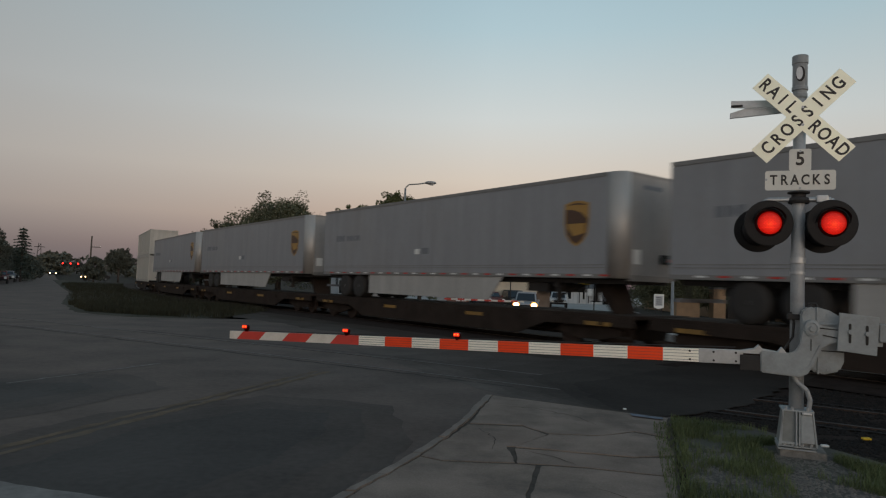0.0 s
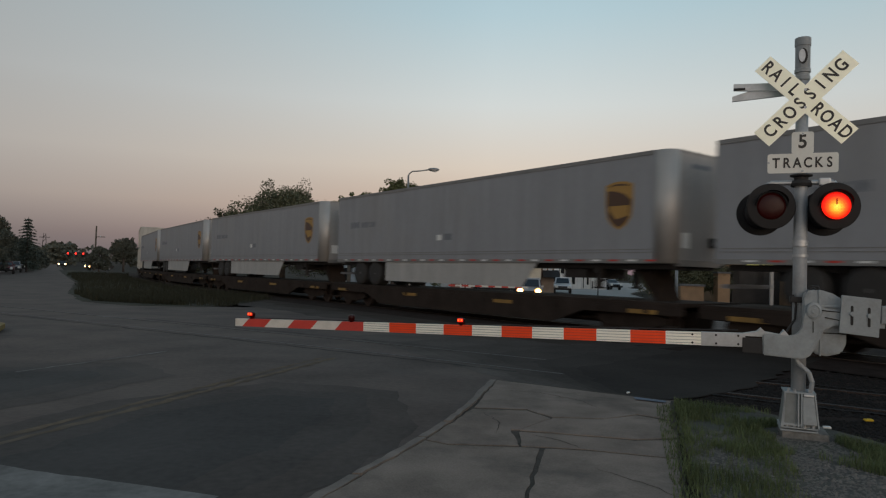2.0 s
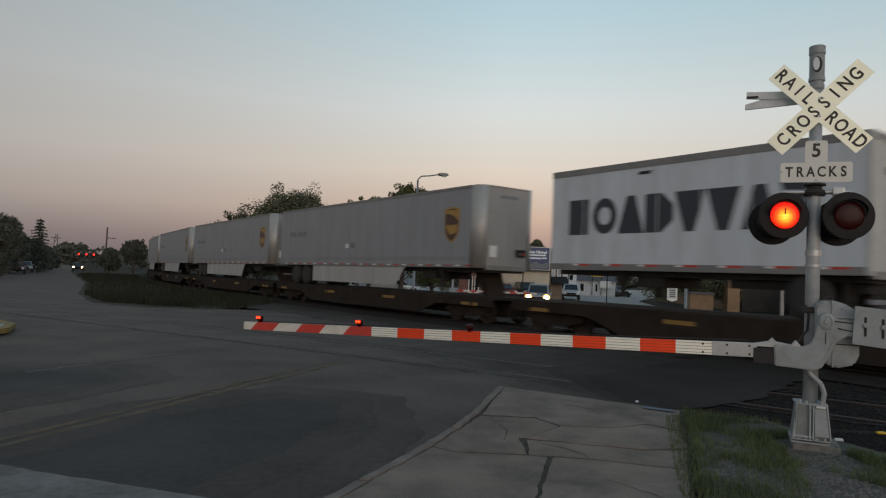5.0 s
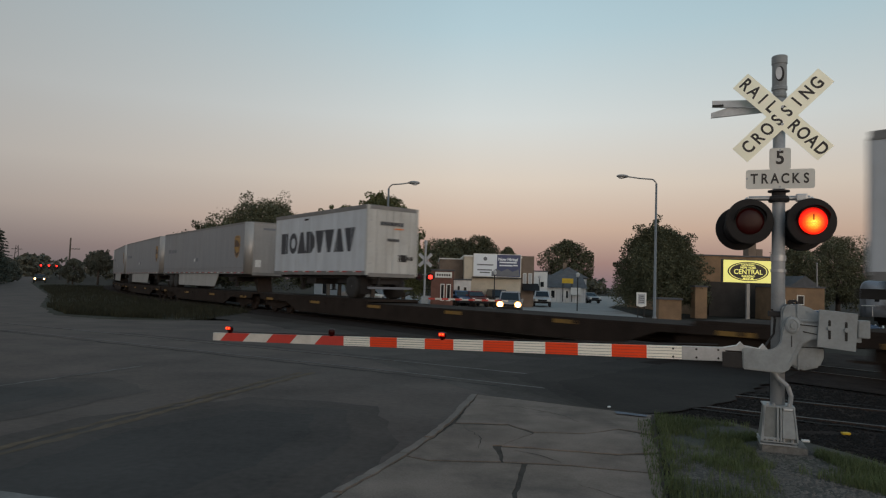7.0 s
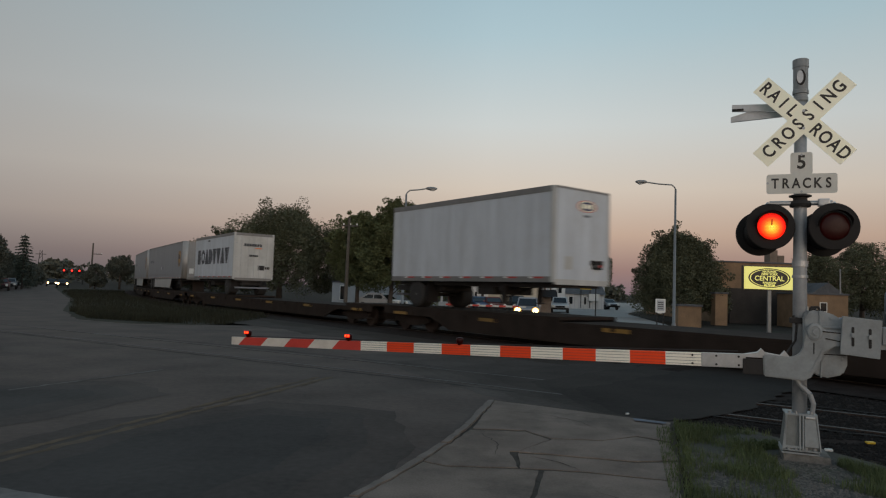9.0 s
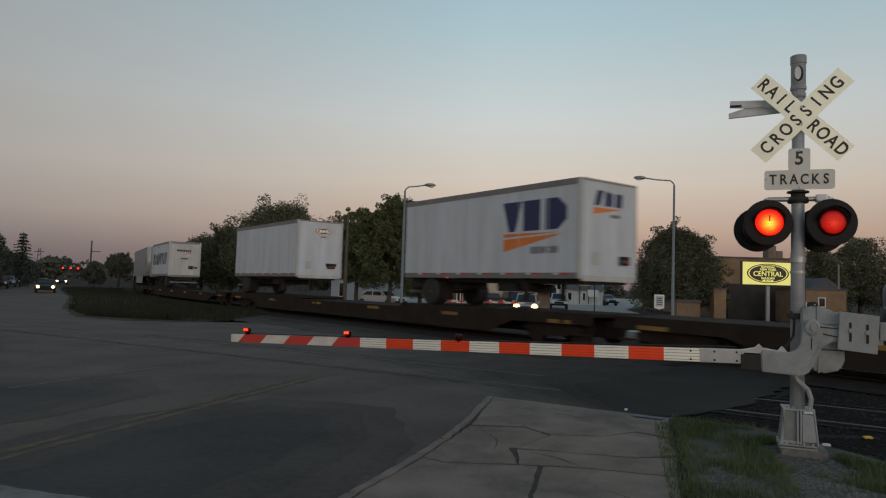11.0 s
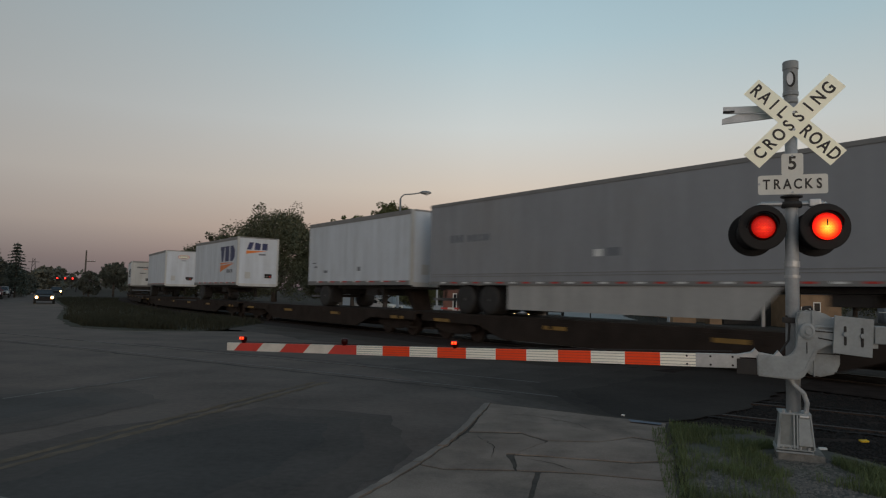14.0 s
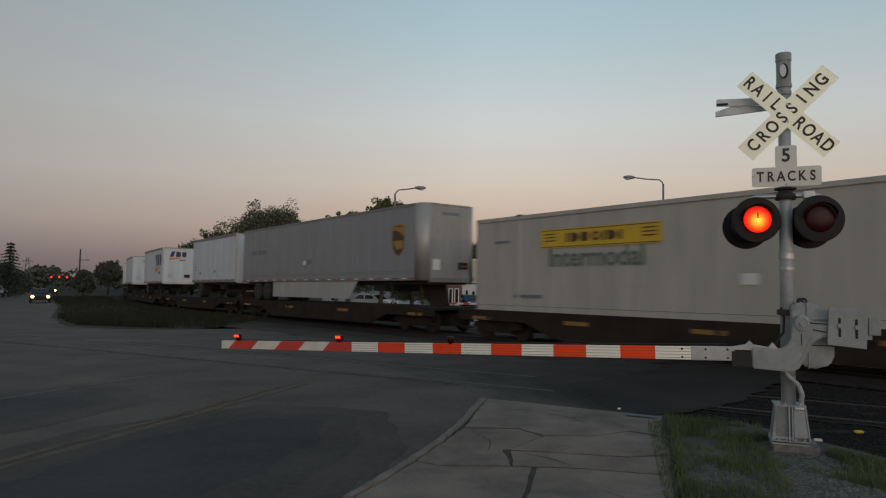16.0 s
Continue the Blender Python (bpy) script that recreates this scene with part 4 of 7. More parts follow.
        part("nose", bx(-W2 + nx, W2 - nx, -hl - 0.03, -hl + (0.41 if grey else 0.055), z0 - 0.05, z1 - 0.02, bevel=0.025), GREY_DOOR if grey else TRAILER_WHITE, t, "smooth trailer nose panel")
        part("nose_header", bx(-W2 + nx - 0.02, W2 - nx + 0.02, -hl - 0.035, -hl + 0.06, z1 - 0.06, z1 + 0.014, bevel=0.008), RAIL_TRIM, t)
        part("nose_sill", bx(-W2 + nx - 0.02, W2 - nx + 0.02, -hl - 0.04, -hl + 0.06, z0 - 0.12, z0 + 0.05, bevel=0.008), RAIL_TRIM if grey else TRAILER_DOOR, t)
        cb = part("connector_box", bx(0.42, 0.86, -hl - 0.09, -hl - 0.031, z0 + 0.40, z0 + 0.66, bevel=0.015), HOOD_BLACK, t, "black air and light connectors")
        part("connector", tb((0.55, -hl - 0.13, z0 + 0.5), (0.55, -hl - 0.09, z0 + 0.5), 0.05, seg=12), RIM, cb)
        part("connector", tb((0.73, -hl - 0.13, z0 + 0.5), (0.73, -hl - 0.09, z0 + 0.5), 0.05, seg=12), TAPE_RED, cb)
        part("nose_label", bx(-0.82, -0.48, -hl - 0.034, -hl - 0.0305, z0 + 0.35, z0 + 0.75), TAPE_WHITE if grey else TRAILER_DOOR, t)
        if grey:
            part("nose_marking", bx(-0.4, 0.45, -hl - 0.034, -hl - 0.0305, z1 - 0.42, z1 - 0.30), FADED, t)
        for x0, x1 in ((-W2 + 0.1, -0.01), (0.01, W2 - 0.1)):
            part("door", bx(x0, x1, hl + 0.05, hl + 0.085, z0 + 0.05, z1 - 0.1, bevel=0.008), GREY_DOOR if grey else TRAILER_DOOR, t, "closed rear door")
    # underframe
    part("underframe", bx(-0.95, 0.95, -hl + 0.1, hl - 0.1, z0 - 0.20, z0 - 0.06), DARK_STEEL, t)
    gy = -hl + 0.06 if doors else hl - 0.12
    part("underrun_guard", bx(-1.1, 1.1, gy, gy + 0.08, 0.42, 0.52, bevel=0.01), FADED, t)
    for x in (-0.6, 0.6):
        part("guard_strut", bx(x - 0.04, x + 0.04, gy, gy + 0.06, 0.52, z0 - 0.06), DARK_STEEL, t)
    axles = (1.6, 2.85) if L > 12 else (1.25,)
    # on these trailers the wheels stand towards the tail
    for a in axles:
        yy = (hl - a - 0.4) if not doors else (-hl + a)
        wheel_pair(t, yy, 0.50)
        part("axle", tb((-0.95, yy, 0.5), (0.95, yy, 0.5), 0.07, seg=10), DARK_STEEL, t)
        part("suspension", bx(-0.6, 0.6, yy - 0.35, yy + 0.35, 0.58, z0 - 0.2), DARK_STEEL, t)
        part("mud_flap", bx(-1.2, -0.7, yy - 0.72, yy - 0.70, 0.2, z0 - 0.08), HOOD_BLACK, t)
    leg_y = -hl + 2.6 if not doors else hl - 2.4
    for x in (-0.85, 0.85):
        lg = part("landing_leg", bx(x - 0.07, x + 0.07, leg_y - 0.07, leg_y + 0.07, 0.32, z0 - 0.06), DARK_STEEL, t)
        part("leg_foot", bx(x - 0.14, x + 0.14, leg_y - 0.12, leg_y + 0.12, 0.28, 0.32), DARK_STEEL, lg)
    part("slider_box", bx(-0.72, 0.72, yy - 1.0, yy + 2.1, z0 - 0.42, z0 - 0.21, bevel=0.01), DARK_STEEL, t)
    part("spare_rack", bx(-0.9, 0.9, leg_y - (0.9 if doors else -0.9) - 0.45, leg_y - (0.9 if doors else -0.9) + 0.45, z0 - 0.48, z0 - 0.21, bevel=0.03), DARK_STEEL, t)
    part("leg_gearbox", bx(-0.99, -0.7, leg_y - 0.13, leg_y + 0.13, 0.72, 1.0, bevel=0.02), DARK_STEEL, t)
    part("leg_brace", bent([(-0.85, leg_y, 0.45), (0.85, leg_y, 0.95)], 0.03, 8), DARK_STEEL, t)
    part("leg_brace", bent([(-0.85, leg_y, 0.95), (0.0, leg_y + 1.0, 0.9), (0.85, leg_y, 0.95)], 0.04, 8), DARK_STEEL, t)
    if grey:
        part("side_skirt", prism([(hl - 4.2, z0 - 0.06), (hl - 4.2, 0.22), (-hl + 5.4, 0.22), (-hl + 4.7, z0 - 0.06)], -W2 + 0.02, -W2 + 0.05, "x"), SKIRT, t, "pale grey aerodynamic side skirt")
    # reflective tape along the bottom rail
    n = int(L / (1.15 if not grey else 0.62))
    for i in range(n):
        y = -hl + 0.4 + i * (L - 0.8) / n
        if grey:
            part("reflector", bx(-W2 - 0.018, -W2 - 0.0145, y, y + 0.30, z0 - 0.005, z0 + 0.04), TAPE_WHITE if i % 2 else TAPE_RED, t)
        else:
            part("reflector", bx(-W2 - 0.018, -W2 - 0.0145, y, y + 0.42, z0 + 0.06, z0 + 0.11), TAPE_RED, t)
            part("reflector", bx(-W2 - 0.018, -W2 - 0.0145, y + 0.42, y + 0.6, z0 + 0.06, z0 + 0.11), TAPE_WHITE, t)
    # markings
    zt = z1
    if look_of == "parcel":
        emblem_shield(t, -W2 - 0.001, -hl + 1.60, z0 + 1.50, 0.92)
        side_shapes(t, -W2, block_word(hl - 1.2, z0 + 1.42, 0.27, 0.24, "RDR") + block_word(hl - 2.15, z0 + 1.42, 0.24, 0.20, "DIRIODI"), FADED, "faded grey marking")
        part("patch", bx(-W2 - 0.005, -W2 - 0.001, 0.8, 1.1, z0 + 0.75, z0 + 0.95), TAPE_WHITE, t)
        part("patch", bx(-W2 - 0.005, -W2 - 0.001, 0.2, 0.65, z0 + 0.75, z0 + 0.98), FADED, t)
    elif look_of == "wide_word":
        side_shapes(t, -W2, block_word(hl - 0.72, z0 + 0.95, 1.02, 0.87, "ROADVVAV", 0.03), CHARCOAL, "dark plain marking blocks")
        part("vent", bx(-W2 - 0.01, -W2 - 0.001, 0.85, 1.25, z1 - 0.36, z1 - 0.27), DARK_STEEL, t)
        for i in range(7):
            part("door_marking", bx(-0.66 + i * 0.17, -0.53 + i * 0.17, -hl - 0.02, -hl - 0.012, z1 - 0.82, z1 - 0.66), CHARCOAL, t)
        for i in range(5):
            part("door_marking", bx(-0.30 + i * 0.12, -0.21 + i * 0.12, -hl - 0.02, -hl - 0.012, z1 - 1.48, z1 - 1.36), CHARCOAL, t)
        part("door_marking", bx(0.05, 0.5, -hl - 0.02, -hl - 0.012, z1 - 0.96, z1 - 0.91), ORANGE, t)
    elif look_of == "oval":
        for mm, k, d in ((TAPE_RED, 1.0, 0.0332), (SIGN, 0.88, 0.0358), (NAVY, 0.74, 0.0384)):
            part("oval_emblem", prism([(0.15 + 0.46 * k * math.cos(a), z1 - 0.52 + 0.19 * k * math.sin(a)) for a in (i * math.pi / 12 for i in range(24))], -hl - d, -hl - d + 0.0022, "y"), mm, t)
        for i in range(3):
            part("oval_marking", bx(-0.10 + i * 0.18, 0.04 + i * 0.18, -hl - 0.041, -hl - 0.0386, z1 - 0.59, z1 - 0.45), SIGN, t)
        part("door_marking", bx(0.0, 0.32, -hl - 0.034, -hl - 0.0305, z1 - 0.86, z1 - 0.79), FADED, t)
        for x in (0.35, 0.68):
            part("door_label", bx(x, x + 0.28, -hl - 0.034, -hl - 0.0305, z0 + 0.52, z0 + 0.68), INK, t)
    elif look_of == "wedge":
        y0 = -hl + 3.25
        side_shapes(t, -W2, block_word(y0 + 0.05, z0 + 1.42, 0.95, 0.88, "VRD", 0.08), NAVY, "navy plain marking blocks")
        side_shapes(t, -W2, [[(y0, z0 + 0.78), (y0, z0 + 1.18), (y0 - 2.6, z0 + 1.28)], [(y0, z0 + 1.24), (y0, z0 + 1.36), (y0 - 2.6, z0 + 1.33)]], ORANGE, "orange wedge marking")
        side_shapes(t, -W2, block_word(y0 - 1.25, z0 + 0.70, 0.22, 0.18, "RRDIODI", 0.1), FADED, "small grey marking")
        for pts, mm in (([(-0.75, z1 - 0.75), (-0.60, z1 - 0.30), (-0.32, z1 - 0.30), (-0.47, z1 - 0.75)], NAVY), ([(-0.28, z1 - 0.75), (-0.24, z1 - 0.30), (0.12, z1 - 0.36), (0.10, z1 - 0.75)], NAVY), ([(0.2, z1 - 0.75), (0.22, z1 - 0.34), (0.56, z1 - 0.34), (0.54, z1 - 0.75)], NAVY), ([(-0.78, z1 - 1.02), (-0.78, z1 - 0.82), (0.55, z1 - 0.80)], ORANGE), ([(0.0, z1 - 1.08), (0.0, z1 - 0.98), (0.45, z1 - 0.98), (0.45, z1 - 1.08)], FADED)):
            part("door_marking", prism(pts, -hl - 0.034, -hl - 0.0305), mm, t)
    elif look_of == "plain":
        for y, z, w, h in ((hl - 0.6, 0.75, 0.3, 0.08), (hl - 1.6, 0.5, 0.35, 0.12), (-0.3, 0.55, 0.25, 0.18), (hl - 0.4, 0.95, 0.4, 0.05)):
            part("patch", bx(-W2 - 0.005, -W2 - 0.001, y - w, y, z0 + z, z0 + z + h), FADED, t)
        part("door_marking", bx(-0.2, 0.5, -hl - 0.034, -hl - 0.0305, z1 - 0.75, z1 - 0.55), FADED, t)
    train.append((t, mid, DECK, L * 0.34))
    return t


def container(name, label, front, rear, z, height, group, banner=False):
    L, mid, hl = front - rear, (front + rear) / 2, (front - rear) / 2
    c = thing(name, label, "shipping container", group)
    part("body", bx(-1.25, 1.25, -hl + 0.06, hl - 0.06, 0.14, height - 0.10), CONTAINER, c)
    part("top_rail", bx(-1.29, -1.23, -hl, hl, height - 0.12, height, bevel=0.008), CONTAINER, c)
    part("top_rail", bx(1.23, 1.29, -hl, hl, height - 0.12, height, bevel=0.008), CONTAINER, c)
    part("bottom_rail", bx(-1.29, -1.23, -hl, hl, 0.0, 0.15, bevel=0.008), CONTAINER, c)
    part("bottom_rail", bx(1.23, 1.29, -hl, hl, 0.0, 0.15, bevel=0.008), CONTAINER, c)
    inset = 2.0 if L > 15 else 0.0
    for y in (-hl, hl - 0.14):
        for x in (-1.29, 1.17):
            part("corner_post", bx(x, x + 0.12, y, y + 0.14, 0.0, height, bevel=0.01), CONTAINER, c)
        part("end_frame", bx(-1.17, 1.17, y + 0.03, y + 0.10, height - 0.16, height - 0.01), CONTAINER, c)
    if inset:
        for y in (-hl + inset, hl - inset):
            part("lifting_post", bx(-1.285, -1.2, y - 0.06, y + 0.06, 0.0, height + 0.012, bevel=0.008), CONTAINER, c)
            part("corner_casting", bx(-1.293, -1.13, y - 0.09, y + 0.09, height - 0.03, height + 0.035, bevel=0.008), CAR_FRAME, c)
    for i in range(int(L / 0.6)):
        y = -hl + 0.35 + i * 0.6
        part("wall_rib", bx(-1.262, -1.24, y, y + 0.05, 0.16, height - 0.13), CONTAINER, c)
    part("flank_line", bx(-1.2935, -1.29, -hl + 0.1, hl - 0.1, 0.16, 0.175), FADED, c)
    if banner:
        b = part("banner", bx(-1.274, -1.268, hl - 7.15, hl - 2.95, 1.90, 2.46), YELLOW, c, "yellow banner with dark plain bars")
        side_shapes(b, -1.2745, block_word(hl - 3.95, 2.06, 0.26, 0.31, "IDROIDI", 0.22), BROWN, "")
        for y in (hl - 3.1, hl - 6.55):
            for zz in (2.1, 2.2, 2.3):
                part("bar", bx(-1.2785, -1.2745, y - 0.45, y, zz, zz + 0.035), BROWN, b)
        for zz in (1.93, 2.41):
            part("bar", bx(-1.2785, -1.2745, hl - 7.1, hl - 3.0, zz, zz + 0.02), BROWN, b)
        lettering("lettering", "Intermodal", 0.77, DARK_GREEN, c, pose(-1.272, hl - 4.95, 1.60, 0, 0, -90), bold=0.012)
        part("placard", bx(-1.274, -1.268, hl - 9.6, hl - 9.2, 0.85, 1.1), TAPE_WHITE, c)
        part("marking_bar", bx(-1.274, -1.268, hl - 3.0, hl - 1.8, 0.42, 0.52), FADED, c)
        part("marking_bar", bx(-1.274, -1.268, hl - 1.6, hl - 0.9, 2.15, 2.22), FADED, c)
    train.append((c, mid, z, L * 0.34))
    return c


def flatcar(front, rear, marks, hitch=True, low=None):
    L, mid, hl = front - rear, (front + rear) / 2, (front - rear) / 2
    c = thing("flatcar", "grimy dark intermodal flatcar with yellow sill marks", "railway car", "train of flatcars")
    lo = DECK - 0.14                    # the deck between the loads lies a little lower
    spans = [(-hl, hl, DECK)] if low is None else [(-hl, low[0], DECK), (low[0], low[1], lo), (low[1], hl, DECK)]
    for a, b, z in spans:
        part("deck", bx(-1.3, 1.3, a, b, z - 0.10, z, bevel=0.01), CAR_FRAME, c)
    for x in (-1.3, 1.22):
        part("side_sill", prism(([(-hl, DECK - 0.101), (hl, DECK - 0.101)] if low is None else [(-hl, DECK - 0.101), (low[0], DECK - 0.101), (low[0], lo - 0.101), (low[1], lo - 0.101), (low[1], DECK - 0.101), (hl, DECK - 0.101)]) + [(hl, DECK - 0.32), (hl - 3.2, DECK - 0.34), (hl - 4.4, DECK - 0.74), (-hl + 4.4, DECK - 0.74), (-hl + 3.2, DECK - 0.34), (-hl, DECK - 0.32)], x, x + 0.08, "x"), CAR_FRAME, c)
    part("centre_sill", bx(-0.35, 0.35, -hl + 0.2, hl - 0.2, DECK - 0.70, DECK - 0.245), CAR_FRAME, c)
    for sgn in (-1, 1):
        yb = sgn * (hl - 1.7)
        bg_ = part("truck", bx(-0.95, 0.95, yb - 0.22, yb + 0.22, 0.30, DECK - 0.33), CAR_FRAME, c, "wheel truck with side frames")
        for x in (-1.08, 0.96):
            part("side_frame", prism([(yb - 1.15, 0.42), (yb - 1.15, 0.56), (yb - 0.5, 0.66), (yb + 0.5, 0.66), (yb + 1.15, 0.56), (yb + 1.15, 0.42), (yb + 0.45, 0.26), (yb - 0.45, 0.26)], x, x + 0.12, "x"), CAR_FRAME, bg_)
        for dy in (-0.88, 0.88):
            for x in (-0.80, 0.66):
                part("wheel", tb((x, yb + dy, 0.45), (x + 0.14, yb + dy, 0.45), 0.42, seg=24), RAIL_SIDE, bg_)
        part("coupler", bx(-0.14, 0.14, min(sgn * hl, sgn * (hl + 0.45)), max(sgn * hl, sgn * (hl + 0.45)), 0.55, 0.80, bevel=0.02), CAR_FRAME, c)
        part("end_step", bx(-1.32, -1.05, sgn * (hl - 0.35) - 0.2, sgn * (hl - 0.35) + 0.2, 0.35, 0.40), CAR_FRAME, c)
        if hitch and sgn < 0:
            part("hitch", prism([(sgn * (hl - 1.2), DECK + 0.002), (sgn * (hl - 1.4), DECK + 0.002), (sgn * (hl - 2.0), DECK + 0.80), (sgn * (hl - 2.0), DECK + 0.98), (sgn * (hl - 1.55), DECK + 0.98)], -0.42, 0.42, "x"), CAR_FRAME, c, "folding trailer hitch")
    for x in (-0.62, 0.62):
        part("brake_pipe", tb((x, -hl + 0.6, DECK - 0.58), (x, hl - 0.6, DECK - 0.58), 0.05, seg=8), CAR_FRAME, c)
    part("brake_cylinder", tb((-0.75, -0.5, DECK - 0.50), (-0.75, 0.6, DECK - 0.50), 0.16, seg=14), CAR_FRAME, c)
    for y in [-hl + 1.2 + i * (L - 2.4) / (marks - 1) for i in range(marks)]:
        part("sill_mark", bx(-1.307, -1.301, y - 0.45, y + 0.45, DECK - 0.32, DECK - 0.21), CAR_YELLOW, c)
    for i in range(int(L / 1.6)):
        y = -hl + 1.0 + i * 1.6
        part("stake_pocket", bx(-1.34, -1.3, y, y + 0.12, DECK - 0.30, DECK - 0.16), CAR_FRAME, c)
    train.append((c, mid, 0.0, L / 2 - 1.7))


def build_train():
    g = "trailers on the train"
    for front, rear in ((56.4, 39.0), (37.6, 20.3), (18.6, 1.3), (-0.2, -17.9), (-19.15, -36.6), (-114.8, -132.42)):
        trailer("semi_trailer", "long grey semi-trailer with bright corner posts and shield emblem", front, rear, "parcel", g)
    trailer("pup_trailer", "short white trailer with large dark marking blocks", -40.1, -48.95, "wide_word", g)
    trailer("pup_trailer", "short white trailer with a small red oval emblem", -67.4, -76.25, "oval", g)
    trailer("pup_trailer", "short white trailer with navy blocks and orange wedge", -86.2, -95.15, "wedge", g)
    trailer("pup_trailer", "short plain white trailer, scuffed and stained", -104.8, -113.6, "plain", g)
    container("container", "cream shipping container with yellow banner and grey lettering", -135.5, -152.3, DECK + 0.002, 2.98, "containers on the train", True)
    container("container", "cream shipping container, the lower of a stack", 73.0, 60.0, 1.0, 2.6, "containers on the train")
    container("container", "cream shipping container stacked on another one", 73.0, 60.0, 3.61, 2.6, "containers on the train")
    for front, rear, n in ((57.0, 38.6, 4), (38.1, 19.8, 4), (19.2, 0.85, 4), (0.35, -18.3, 4), (-18.75, -37.4, 4), (-38.4, -65.9, 6), (-66.9, -95.6, 6), (-96.4, -113.9, 4), (-114.4, -133.2, 4), (-134.6, -153.2, 5), (74.5, 58.2, 3)):
        flatcar(front, rear, n, n == 4, {-38.4: (-11.5, 3.0), -66.9: (-4.7, 4.7)}.get(front))


# ---- sidewalk, kerb, paint, grass ----
SLABS = [
    [(0.78, 10.4), (2.95, 9.15), (2.58, 8.04), (2.29, 8.29), (1.83, 7.99), (1.25, 7.98), (1.0, 8.38), (0.38, 8.36)],
    [(0.35, 8.25), (0.97, 8.26), (1.19, 7.89), (0.8, 7.31), (0.7, 7.3), (0.72, 6.67), (0.06, 6.65), (-0.13, 6.78)],
    [(1.25, 7.9), (1.81, 7.9), (2.25, 8.18), (2.54, 7.92), (2.38, 7.19), (1.95, 7.07), (1.27, 7.2), (0.82, 7.28)],
    [(0.8, 7.2), (1.26, 7.13), (1.92, 6.98), (2.35, 7.09), (2.13, 6.42), (1.39, 6.62), (0.77, 6.66)],
    [(-0.15, 6.72), (0.05, 6.58), (0.73, 6.59), (0.9, 6.57), (0.56, 4.95), (-0.88, 4.85)],
    [(0.98, 6.56), (1.37, 6.53), (2.11, 6.35), (1.7, 5.03), (0.61, 4.95)],
    [(-0.92, 4.78), (0.52, 4.88), (0.0, 2.6), (-1.7, 2.5)],
    [(0.62, 4.88), (1.68, 4.96), (1.1, 2.7), (0.08, 2.6)],
]


def crack(pts, w):
    """A thin ragged line along pts, widest in its middle."""
    line = []
    for (xa, ya), (xb, yb) in zip(pts, pts[1:]):
        n = max(2, int(math.hypot(xb - xa, yb - ya) / 0.07))
        line += [(xa + (xb - xa) * i / n + 0.030 * noise.noise((xa * 3 + i, ya, 1.7)), ya + (yb - ya) * i / n + 0.030 * noise.noise((xa, ya * 3 + i, 5.2))) for i in range(n)]
    line.append(pts[-1])
    left, right = [], []
    for i, (x, y) in enumerate(line):
        (xa, ya), (xb, yb) = line[max(0, i - 1)], line[min(len(line) - 1, i + 1)]
        d = Vector((ya - yb, xb - xa)).normalized() * w * (0.25 + 0.75 * math.sin(math.pi * i / (len(line) - 1))) / 2
        left.append((x + d.x, y + d.y))
        right.append((x - d.x, y - d.y))
    return left + right[::-1]


def build_sidewalk():
    base = flat("sidewalk", roughen([(0.72, 10.5), (2.0, 9.85), (3.02, 9.2), (1.72, 4.9), (1.1, 2.5), (-1.8, 2.4), (-0.9, 4.9), (-0.2, 6.8), (0.3, 8.5)]), 0.012, mat("dirt_filled_joint", (0.074, 0.062, 0.053), 0.95, 0, 0.4, 3, 0.01, 20, spec=0.1), "cracked old concrete sidewalk slabs", 0.03)
    for i, pts in enumerate(SLABS):
        bm = prism(roughen(swell(pts, 0.017), 0.07, 0.022), 0.0125, 0.0195 + 0.0015 * (i % 3), "z")
        part("slab", bm, CONCRETE, base)
    seam = mat("earth_filled_crack", (0.034, 0.029, 0.025), 0.95, 0, 0.3, 6, 0, 30, spec=0.05)
    for pts, w in (([(0.62, 9.6), (1.3, 9.45), (1.75, 9.0), (1.9, 8.5)], 0.010), ([(0.45, 8.1), (0.62, 7.6), (0.55, 7.1)], 0.008), ([(0.9, 7.1), (1.15, 6.9), (1.3, 6.65)], 0.012), ([(1.3, 6.0), (1.65, 5.6), (1.8, 5.3)], 0.008)):
        flat("sidewalk_crack", crack(pts, w), 0.0245, seam, "thin dirt-filled crack in the sidewalk")
    line = [(0.78, 10.4), (0.37, 8.5), (0.09, 7.51), (-0.13, 6.83), (-0.4, 6.08), (-0.6, 5.6), (-0.86, 4.9), (-1.7, 2.5)]
    kerb = tagged(thing("kerb", "worn sloping concrete kerb, chipped and cracked", "kerb"), kind="structure")
    for (xa, ya), (xb, yb) in zip(line, line[1:]):
        n = max(1, int(math.hypot(xb - xa, yb - ya) / 0.6))
        for i in range(n):
            p, q = ((xa + (xb - xa) * k / n, ya + (yb - ya) * k / n) for k in (i + 0.015, i + 0.985))
            w = random.uniform(0.085, 0.115)
            part("kerb_stone", prism(roughen([(p[0] - w, p[1]), (q[0] - w, q[1]), (q[0] - 0.015, q[1]), (p[0] - 0.015, p[1])], 0.08, 0.02), 0.0, 0.034 + random.uniform(-0.008, 0.008), "z"), CURB, kerb)
    flat("blue_paint_patch", roughen([(2.52, 9.32), (2.90, 9.1), (2.84, 8.98), (2.5, 9.14)], 0.06, 0.03), 0.034, mat("faded_blue_paint", (0.11, 0.125, 0.155), 0.8, 0, 0.3, 6, 0, 30, (0.13, 0.125, 0.12), 0.8), "faded blue survey paint on the sidewalk corner")


